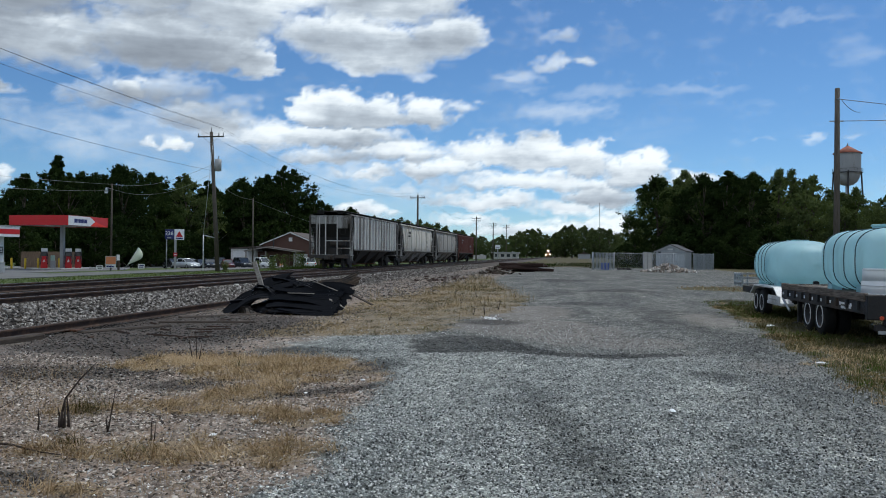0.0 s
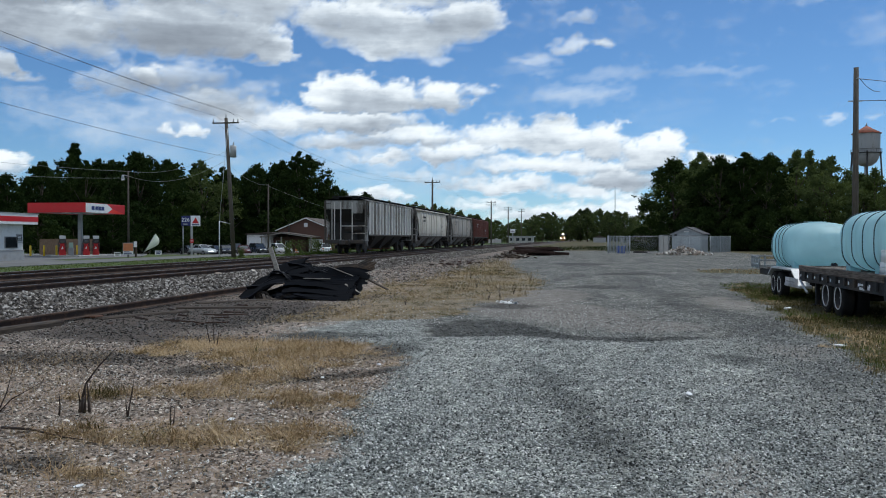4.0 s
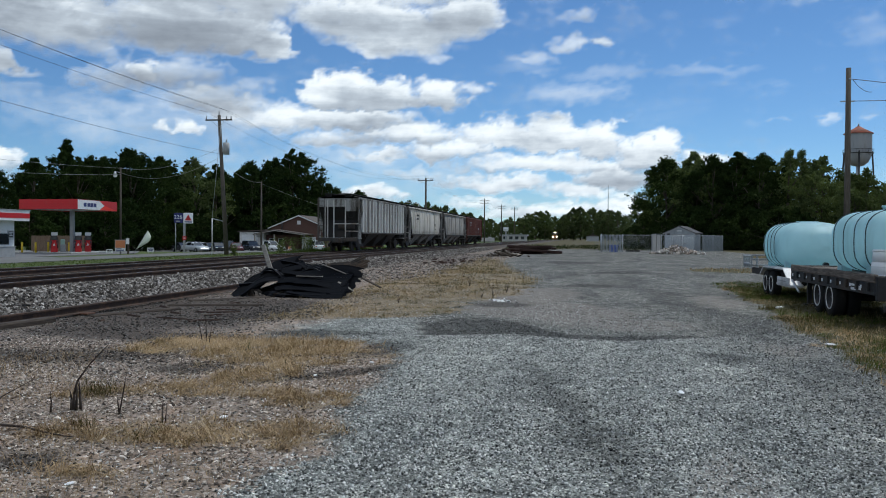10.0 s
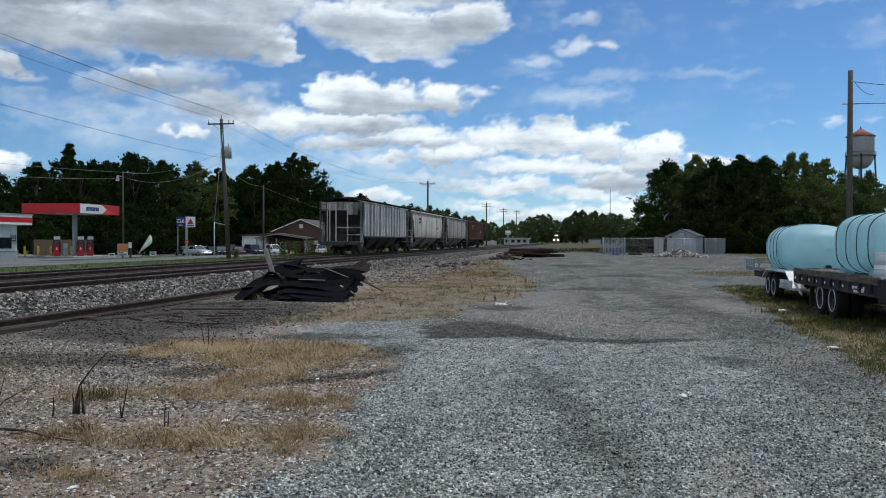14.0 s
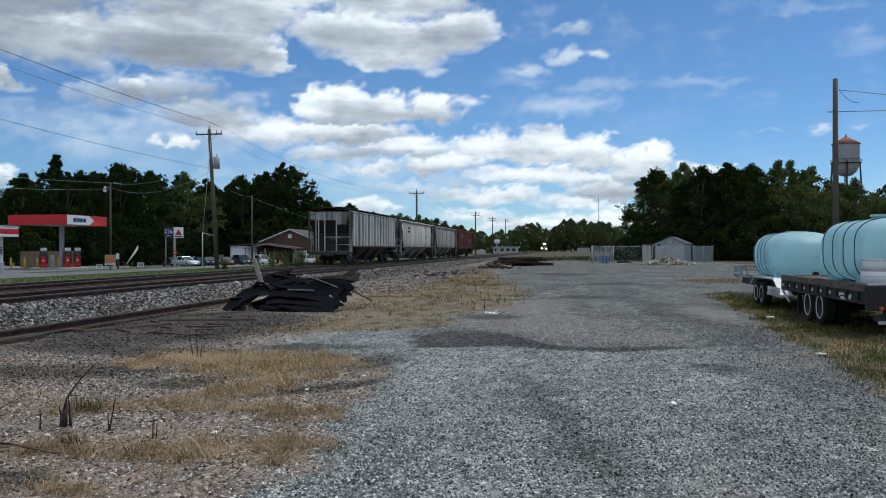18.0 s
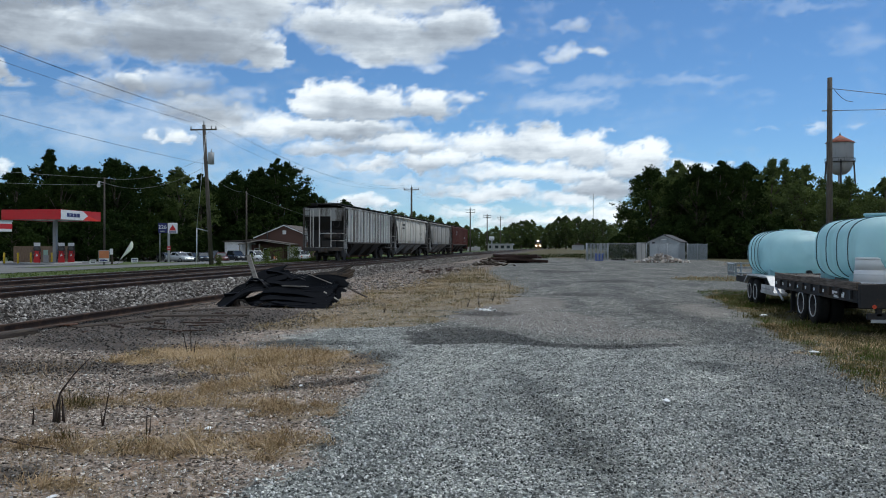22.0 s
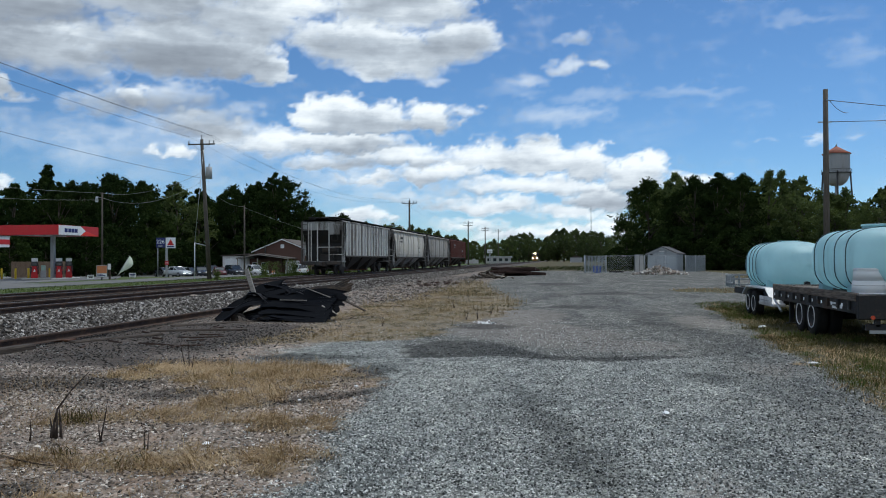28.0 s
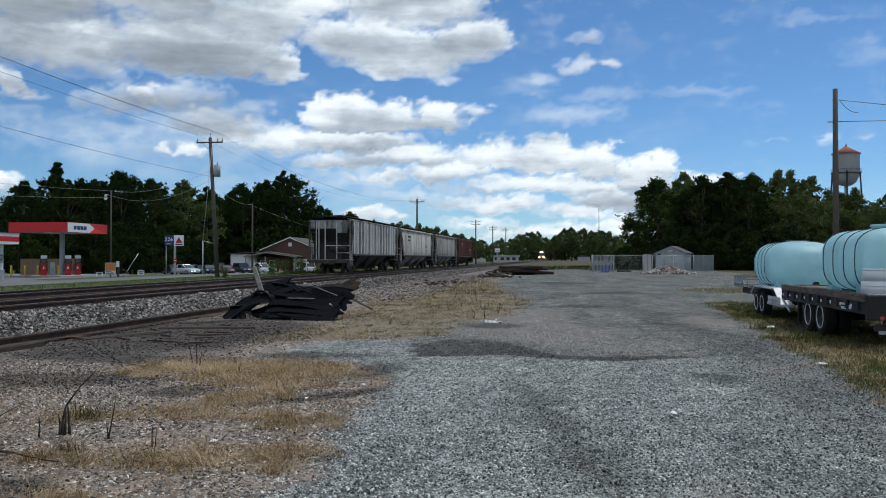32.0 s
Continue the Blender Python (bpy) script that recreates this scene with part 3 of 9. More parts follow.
    c = n.mix(n.math("MULTIPLY", n.remap(n.math("ADD", n.attr("dry"), n.math("MULTIPLY", n.math("SUBTRACT", fine, 0.5), 0.7)), 0.3, 0.9), 0.75), c, straw)
    c = n.mix(n.remap(n.math("ADD", n.attr("green"), n.math("MULTIPLY", n.math("SUBTRACT", mid, 0.5), 0.8)), 0.35, 0.7), c, grass)
    h = n.math("ADD", n.math("MULTIPLY", dist, -1.0), n.math("MULTIPLY", fine, 0.5))
    n.bump(h, 0.5, 0.02)
    return n.finish(c, 0.92, 0, 0.2)


gme = array_mesh("ground", gverts, gfaces, ground_material(), True)


def soil_cover(x, y):
    """Bare earth and cinders beside the rails and at the lot's left."""
    rag = 1.4 * (fbm(x * 0.6, y * 0.6, 51) - 0.5)
    side = smoothstep(-3.6, -6.2, x + rag) * smoothstep(-11.6, -10.9, x)
    near = (1 - fresh_cover(x, y)) * smoothstep(-0.4, -1.6, x) * (1 - smoothstep(11.5, 13.5, y + rag))
    bed = smoothstep(-10.8, -11.3, x) * smoothstep(-21, -20, x)
    return np.clip(np.maximum(np.maximum(side * (0.95 - 0.25 * smoothstep(22, 40, y)), near * 0.95), bed), 0, 1)


def cinder_cover(x, y):
    """Dark cinders and rotten wood between the old rail and the lot."""
    rag = 2.0 * (fbm(x * 0.5, y * 0.5, 53) - 0.5) + 0.8 * (fbm(x * 1.8, y * 1.8, 54) - 0.5)
    side = smoothstep(-5.4, -7.4, x + rag) * smoothstep(-10.9, -10.5, x) * smoothstep(10.5, 13.0, y + rag) * (1 - smoothstep(20, 25, y + rag))
    far = 0.6 * smoothstep(-5.5, -8.5, x + rag) * smoothstep(-10.9, -10.5, x) * smoothstep(45, 62, y)
    return np.maximum.reduce([side, far, smoothstep(-10.8, -11.3, x) * smoothstep(-21, -20, x)])


def field_cover(x, y):
    """Grass beyond the tracks, and all the far land."""
    left = smoothstep(-20.2, -21.0, x)
    far = smoothstep(112, 124, y) * smoothstep(-11.5, -10.5, x)
    behind = smoothstep(-14, -30, y)
    return np.maximum.reduce([left, far, smoothstep(30, 44, x), behind * 0.4])


for key, fn in (("dry", dry_cover), ("damp", damp_cover), ("soil", soil_cover), ("fresh", fresh_cover), ("sand", sand_cover), ("cinder", cinder_cover), ("lawn", lambda a, b: smoothstep(-20.4, -21.0, a))):
    gme.attributes.new(key, "FLOAT", "POINT").data.foreach_set("value", fn(GX, GY).astype(np.float32).ravel())
gme.attributes.new("green", "FLOAT", "POINT").data.foreach_set("value", np.maximum(green_cover(GX, GY), field_cover(GX, GY)).astype(np.float32).ravel())
tagged(new("ground", gme), "grey crushed gravel lot with bare earth and dry grass patches", "ground", kind="structure")


def asphalt_material():
    n = Nodes("asphalt")
    p = n.world_xyz()
    c = n.mix(n.noise(p, 45, 3), (0.075, 0.075, 0.075), (0.155, 0.155, 0.15))
    c = n.mix(n.math("MULTIPLY", n.remap(n.noise(p, 0.3, 6), 0.4, 0.7), 0.5), c, (0.19, 0.186, 0.175))
    n.bump(n.noise(p, 60, 3), 0.2, 0.005)
    return n.finish(c, 0.85, 0, 0.3)


M["asphalt"] = asphalt_material()
M["concrete"] = plain("concrete", (0.42, 0.41, 0.39), 0.85, wear=0.4, scale=1.2, dirt=(0.2, 0.19, 0.17))


def slab(name, outline_rows, material, label, category, lift=0.03, base=0.3):
    """A paved strip that follows the ground. Rows of (y, x0, x1)."""
    g = Geo()
    pts = []
    for (y0, a0, b0), (y1, a1, b1) in zip(outline_rows, outline_rows[1:]):
        k = max(1, int(abs(y1 - y0) / 8))
        for i in range(k):
            f = i / k
            pts.append((y0 + (y1 - y0) * f, a0 + (a1 - a0) * f, b0 + (b1 - b0) * f))
    pts.append(outline_rows[-1])
    rows_ = []
    for y, a, b in pts:
        xs = [a + (b - a) * i / 6 for i in range(7)]
        top = [(x, y, ground_z(x, y) + lift) for x in xs]
        rows_.append([(a, y, ground_z(a, y) - base)] + top + [(b, y, ground_z(b, y) - base)])
    g.grid(rows_, smooth=False, flip=False)
    return single(name, g, material, label, category, kind="structure")


slab("road", [(-300, -38, -33.2), (60, -38, -33.2), (600, -38, -33.2)], "asphalt", "worn grey asphalt highway beside the railway", "road", 0.05)
M["forecourt"] = plain("forecourt", (0.145, 0.145, 0.147), 0.85, wear=0.4, scale=0.6, dirt=(0.13, 0.125, 0.12))
slab("pavement_forecourt", [(36, -72, -38.1), (57, -72, -38.1), (61, -72, -43.5), (77, -72, -43.6), (80, -72, -45), (86, -72, -48), (96, -72, -53.5)], "forecourt", "worn grey forecourt of the filling station", "pavement", 0.045)
slab("pavement_parking", [(108, -92, -43.6), (175, -92, -43.6)], "asphalt", "grey asphalt car park beside the highway", "pavement", 0.045)


# ------------------------------------------------------------------ clouds: far sheets that drift
# Rows: bearing, elevation, half width, rise and drop in degrees, weight.
UPPER = [
    (-20.7, 16.9, 5.0, 2.2, 2.0, 1), (-28.0, 16.8, 8.0, 2.4, 2.0, 1), (-12.0, 17.0, 6.5, 2.2, 1.8, 1), (-36.0, 16.0, 6.0, 2.2, 2.2, 1),
    (-34.2, 13.5, 6.7, 1.96, 2.50, 1), (-26.8, 13.8, 6.7, 2.73, 2.16, 1), (-22.3, 13.4, 3.1, 2.10, 1.71, 1), (-31.2, 11.9, 2.0, 1.36, 0.75, 0.55),
    (-20.6, 12.7, 1.7, 1.25, 1.15, 1), (-14.9, 14.7, 5.0, 2.12, 1.98, 1), (-12.3, 13.5, 5.0, 2.50, 1.53, 1), (-8.0, 14.6, 4.0, 2.13, 1.63, 0.95),
    (-22.2, 15.5, 4.6, 1.9, 1.7, 1), (-37.0, 10.6, 1.2, 1.15, 0.79, 0.9), (-36.1, 10.1, 1.2, 0.60, 0.33, 0.55), (-0.0, 14.7, 1.7, 0.91, 0.78, 0.52), (-0.2, 12.8, 1.4, 0.7, 0.58, 0.46),
    (1.8, 13.0, 1.1, 0.57, 0.43, 0.5), (-3.0, 12.2, 2.3, 0.51, 0.36, 0.36), (-41.4, 12.0, 4.5, 2.48, 2.53, 1), (-9.6, 12.1, 1.5, 0.51, 0.37, 0.4),
]
MIDDLE = [
    (-16.1, 9.4, 3.0, 2.14, 0.93, 1), (-13.0, 9.2, 3.1, 1.71, 0.82, 1), (-9.2, 9.4, 2.5, 1.67, 0.94, 1), (-7.2, 10.0, 1.5, 0.93, 0.67, 0.6),
    (-26.8, 10.5, 5.3, 1.41, 1.07, 0.5), (-28.7, 10.7, 1.4, 0.98, 0.77, 0.75), (-23.2, 8.3, 1.5, 0.91, 0.73, 0.95), (-24.3, 9.0, 4.0, 1.45, 1.28, 0.6),
    (-19.9, 7.8, 4.1, 1.67, 0.82, 0.8), (-15.3, 7.9, 5.7, 1.20, 0.75, 0.85), (-11.5, 7.0, 5.0, 1.06, 0.76, 0.75), (-16.1, 6.6, 4.2, 0.83, 0.45, 0.6),
    (-26.4, 6.9, 1.2, 0.87, 0.51, 0.8), (-30.6, 9.9, 3.4, 1.04, 0.77, 0.45), (-13.4, 5.5, 2.3, 0.53, 0.46, 0.7), (-22.1, 9.8, 2.2, 0.87, 0.73, 0.4),
]
LOWER = [
    (-5.3, 6.6, 3.5, 1.81, 0.61, 1), (-1.5, 6.5, 3.6, 2.02, 0.83, 1), (1.5, 6.1, 1.9, 2.23, 0.94, 1), (4.8, 5.5, 2.6, 1.84, 1.11, 0.95),
    (-8.0, 5.8, 4.2, 1.52, 0.69, 0.85), (-3.0, 4.9, 6.5, 1.06, 0.69, 0.8), (2.2, 4.2, 3.7, 1.31, 0.83, 0.85), (-5.3, 3.6, 5.0, 0.84, 0.54, 0.75),
    (0.4, 3.1, 4.1, 0.83, 0.61, 0.7), (-10.7, 4.3, 2.3, 0.69, 0.46, 0.45), (-1.5, 1.8, 5.7, 0.84, 0.61, 0.75), (-6.9, 2.4, 3.5, 0.62, 0.54, 0.6),
    (-13.8, 3.0, 2.7, 0.69, 0.77, 0.85), (-37.3, 4.7, 2.1, 0.81, 1.02, 0.85), (8.5, 5.2, 2.1, 0.80, 1.09, 0.8), (2.6, 2.0, 2.2, 1.51, 1.13, 0.7),
]
VEILS = [
    (-28.0, 7.6, 13.0, 2.6, 3.0, 0.42), (-15.0, 5.0, 14.0, 2.4, 2.6, 0.4), (15.2, 7.5, 1.1, 0.34, 0.31, 0.55), (12.6, 7.5, 0.8, 0.24, 0.21, 0.4),
    (17.8, 7.4, 0.8, 0.27, 0.27, 0.45), (-30.3, 7.3, 2.7, 0.43, 0.36, 0.25), (-33.9, 7.3, 2.6, 0.48, 0.42, 0.3), (-32.9, 8.9, 3.9, 0.69, 0.55, 0.25),
    (-35.8, 9.0, 2.5, 0.47, 0.41, 0.3), (-3.0, 12.2, 3.0, 0.6, 0.5, 0.4), (11.4, 7.2, 1.2, 0.3, 0.3, 0.25),
]
ICE = [
    (-0.5, 9.7, 4.4, 1.1, 1.0, 0.52), (2.2, 10.9, 2.8, 0.7, 0.6, 0.42), (8.6, 10.9, 4.4, 0.5, 0.45, 0.42), (14.8, 14.9, 3.2, 0.45, 0.4, 0.36),
    (17.8, 12.4, 2.6, 1.1, 1.0, 0.34), (11.5, 9.6, 3.6, 0.4, 0.4, 0.24), (-3.4, 11.6, 3.2, 0.7, 0.6, 0.42), (5.0, 8.2, 5.0, 1.0, 1.2, 0.2),
]


def cloud_material(name, soft, grain, white, tone=0.9, sweep=None):
    """Glowing cloud, torn at the edges; sunlit rims and shaded streaked bases painted into its emission."""
    n = Nodes(name)
    v = n.coords((1 / 260.0, 1 / 260.0, 1 / 170.0))
    if sweep:      # high ice cloud is combed into long slanting streaks
        turn = n.add("ShaderNodeMapping")
        turn.inputs["Rotation"].default_value = (0, radians(sweep), 0)
        n.link(n.add("ShaderNodeTexCoord").outputs["Object"], turn.inputs[0])
        long = n.add("ShaderNodeMapping")
        long.inputs["Scale"].default_value = (1 / 700.0, 1 / 700.0, 1 / 75.0)
        n.link(turn.outputs[0], long.inputs[0])
        v = long.outputs[0]
    flat = n.coords((1 / 620.0, 1 / 620.0, 1 / 110.0))
    big = n.noise(v, 1.0, 10, 0.6)
    fine = n.noise(v, 3.4, 8, 0.62)
    streak = n.noise(flat, 1.0, 5, 0.52)
    # thick carries the painted shading: bright tops, grey bases
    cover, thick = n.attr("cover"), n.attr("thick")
    a = n.math("ADD", cover, n.math("MULTIPLY", n.math("SUBTRACT", big, 0.5), grain))
    a = n.math("ADD", a, n.math("MULTIPLY", n.math("SUBTRACT", fine, 0.5), grain * 0.5))
    a = n.math("ADD", a, n.math("MULTIPLY", n.math("SUBTRACT", streak, 0.5), grain * 0.45))
    alpha = n.remap(a, 0.06, 0.06 + soft)
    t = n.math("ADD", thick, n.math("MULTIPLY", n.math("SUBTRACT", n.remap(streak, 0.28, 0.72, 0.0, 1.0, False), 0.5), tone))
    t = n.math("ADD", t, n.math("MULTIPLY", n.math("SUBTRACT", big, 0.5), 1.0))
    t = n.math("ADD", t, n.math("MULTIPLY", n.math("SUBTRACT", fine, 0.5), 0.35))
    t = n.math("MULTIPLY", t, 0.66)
    # sunlit white to shaded grey, put into the glow's colour
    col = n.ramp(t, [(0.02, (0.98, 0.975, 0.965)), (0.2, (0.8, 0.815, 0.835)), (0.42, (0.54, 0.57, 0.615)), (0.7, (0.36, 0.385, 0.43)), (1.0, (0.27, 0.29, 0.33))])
    em = n.add("ShaderNodeEmission")
    n.link(col, em.inputs[0])
    em.inputs[1].default_value = white
    tr = n.add("ShaderNodeBsdfTransparent")
    m = n.add("ShaderNodeMixShader")
    n.link(alpha, m.inputs[0])
    n.link(tr.outputs[0], m.inputs[1])
    n.link(em.outputs[0], m.inputs[2])
    n.link(m.outputs[0], n.out.inputs[0])
    return n.mat


def cloud_sheet(name, blobs, radius, material, label, shade_depth=1.0, under=0.0):
    """Heaps of cloud, the nearer (higher) ones before the farther; thick: painted shade; under: how far the grey base
    fills each heap.
    """
    az = np.arange(-58, 34.01, 0.2)
    el = np.arange(0.4, 24.01, 0.125)
    A, E = np.meshgrid(az, el)
    wob_a = (fbm(A * 0.5, E * 0.9, 61) - 0.5) * 2.6 + (fbm(A * 1.7, E * 2.4, 63) - 0.5) * 1.3
    wob_e = (fbm(A * 0.5, E * 0.9, 62) - 0.5) * 1.1 + (fbm(A * 1.7, E * 2.4, 64) - 0.5) * 0.7
    puff = np.abs(fbm(A * 1.1, E * 1.5, 65) - 0.5) * 2 + np.abs(fbm(A * 2.6, E * 3.2, 66) - 0.5) * 1.0
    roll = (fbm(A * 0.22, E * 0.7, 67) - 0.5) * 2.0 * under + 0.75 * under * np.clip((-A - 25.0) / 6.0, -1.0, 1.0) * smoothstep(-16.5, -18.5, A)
    cover, thick = np.zeros_like(A), np.zeros_like(A)
    for a, e, w, up, down, k in sorted(blobs, key=lambda q: q[1]):
        dy = E + wob_e - e
        r = np.sqrt(((A + wob_a - a) / w) ** 2 + (dy / np.where(dy > 0, up, down)) ** 2)
        r = r + (0.35 * puff - 0.12) * (dy > -0.3 * down)
        q = k * np.clip(1 - r ** 2, 0, 1) ** 0.9
        # painted shade, deeper towards each heap's base
        own = np.clip(0.42 - 0.62 * dy / up + under * (q - 0.35) + roll, 0, 1.3) * min(1.0, 0.45 + (up + down) / 4.5) * shade_depth
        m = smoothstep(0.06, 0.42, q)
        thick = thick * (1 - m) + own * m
        cover = np.maximum(cover, q)
    ar = np.radians(A)
    v = np.stack([radius * np.sin(ar), radius * np.cos(ar), radius * np.tan(np.radians(E))], -1).reshape(-1, 3)
    i = np.arange(A.size).reshape(A.shape)
    f = np.stack([i[:-1, :-1], i[:-1, 1:], i[1:, 1:], i[1:, :-1]], -1).reshape(-1, 4)
    me = array_mesh(name, v, f, material, True)
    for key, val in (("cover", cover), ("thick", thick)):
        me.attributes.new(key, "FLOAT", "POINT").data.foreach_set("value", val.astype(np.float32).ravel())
    return tagged(new(name, me), label, "clouds", kind="structure")


CLOUD_WHITE = 1.06
cloud_mat = cloud_material("cumulus", 0.72, 0.85, CLOUD_WHITE, 1.15)
low_mat = cloud_material("low_cumulus", 0.66, 0.85, CLOUD_WHITE, 1.15)
veil_mat = cloud_material("veil", 1.0, 0.9, CLOUD_WHITE)
ice_mat = cloud_material("ice_cloud", 1.2, 0.5, CLOUD_WHITE, 0.9, 9.0)
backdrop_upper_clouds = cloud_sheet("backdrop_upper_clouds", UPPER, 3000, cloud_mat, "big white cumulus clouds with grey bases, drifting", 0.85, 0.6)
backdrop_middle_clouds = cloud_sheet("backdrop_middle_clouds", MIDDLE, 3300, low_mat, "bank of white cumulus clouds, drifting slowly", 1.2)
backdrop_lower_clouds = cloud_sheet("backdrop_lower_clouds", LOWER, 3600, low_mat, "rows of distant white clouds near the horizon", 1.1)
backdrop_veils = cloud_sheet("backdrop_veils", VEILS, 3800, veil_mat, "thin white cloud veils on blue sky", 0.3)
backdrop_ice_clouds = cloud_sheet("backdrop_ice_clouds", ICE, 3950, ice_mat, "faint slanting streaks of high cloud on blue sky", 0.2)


# ------------------------------------------------------------------ railway
def rail_outline():
    """A flat-bottomed rail, split into convex pieces, 0.17 m high."""
    foot = [(-0.07, 0.0), (0.07, 0.0), (0.07, 0.012), (0.015, 0.03), (-0.015, 0.03), (-0.07, 0.012)]
    web = [(-0.009, 0.028), (0.009, 0.028), (0.009, 0.135), (-0.009, 0.135)]
    head = [(-0.036, 0.13), (0.036, 0.13), (0.036, 0.16), (0.028, 0.168), (-0.028, 0.168), (-0.036, 0.16)]
    return foot, web, head


def rail_geo(y0, y1):
    g = Geo()
    for o in rail_outline():
        g.prism(o, 1, y0, y1)
    return g


def track(name, cx, y0, y1, label, shiny, sleepers):
    t = thing(name, label, "railway track", pose(cx, 0, RAIL_Z))
    for s in (-1, 1):
        r = part("rail", rail_geo(y0, y1), "old_rail", t, "brown rusty rail", pose(s * 0.7525, 0, -0.168))
        part("running_surface", Geo().box((-0.03, y0, 0.168), (0.03, y1, 0.1715)), shiny, r, "polished top of the rail")
    g = Geo().box((-1.3, -0.115, -0.34), (1.3, 0.115, -0.168), 0.015)
    first = part("sleeper", g, "tie_wood", t, m=pose(0, sleepers[0], 0))
    y, k = sleepers[0] + 0.55, 1
    while y < sleepers[1]:
        again(first, t, pose(random.uniform(-0.04, 0.04), y + random.uniform(-0.03, 0.03), random.uniform(-0.01, 0.012), 0, 0, random.uniform(-1.5, 1.5)))
        y += 0.55
    return t


track("railway_track", MAIN_X, -60, 900, "main line railway track with polished rails on dark timber sleepers", "railhead", (14, 110))
track("railway_track", SIDING_X, -60, 400, "siding track with dull rusty rails under freight cars", "steel", (20, 80))


def wheelset(g_truck, parent, y, mat="car_under"):
    for s in (-1, 1):
        w = Geo().rod((s * 0.69, y, 0.46), (s * 0.82, y, 0.46), 0.46, n=20)
        w.rod((s * 0.66, y, 0.46), (s * 0.69, y, 0.46), 0.49, n=20)
        part("wheel", w, mat, parent)
    part("axle", Geo().rod((-0.8, y, 0.46), (0.8, y, 0.46), 0.08), mat, parent)


def truck(parent, y):
    """A two-axle bogie."""
    b = Geo()
    for s in (-1, 1):
        x0, x1 = (0.86, 1.02) if s > 0 else (-1.02, -0.86)
        b.prism([(y - 1.1, 0.52), (y - 0.45, 0.3), (y + 0.45, 0.3), (y + 1.1, 0.52), (y + 0.55, 0.78), (y - 0.55, 0.78)], 0, x0, x1)
        for q in (-0.88, 0.88):
            b.rod((x1 if s > 0 else x0, y + q, 0.46), ((x1 + 0.06) if s > 0 else (x0 - 0.06), y + q, 0.46), 0.14, n=10)
        for q in (-0.18, 0, 0.18):
            b.rod((s * 0.94, y + q, 0.36), (s * 0.94, y + q, 0.62), 0.07)
    b.box((-1.0, y - 0.25, 0.5), (1.0, y + 0.25, 0.78))
    t = part("bogie", b, "car_under", parent, "dark rusty bogie")
    wheelset(b, t, y - 0.88)
    wheelset(b, t, y + 0.88)


def ladder(parent, x, y, z0, z1, w, axis="x", mat="car_grip", n=7):
    g = Geo()
    for s in (-1, 1):
        if axis == "x":
            g.box((x + s * w / 2 - 0.02, y - 0.02, z0), (x + s * w / 2 + 0.02, y + 0.02, z1))
        else:
            g.box((x - 0.02, y + s * w / 2 - 0.02, z0), (x + 0.02, y + s * w / 2 + 0.02, z1))
    lad = part("ladder", g, mat, parent)
    for i in range(n):
        z = z0 + (z1 - z0) * (i + 0.5) / n
        r = Geo()
        if axis == "x":
            r.rod((x - w / 2, y - 0.03, z), (x + w / 2, y - 0.03, z), 0.018, n=6)
        else:
            r.rod((x + 0.03, y - w / 2, z), (x + 0.03, y + w / 2, z), 0.018, n=6)
        part("rung", r, mat, lad)


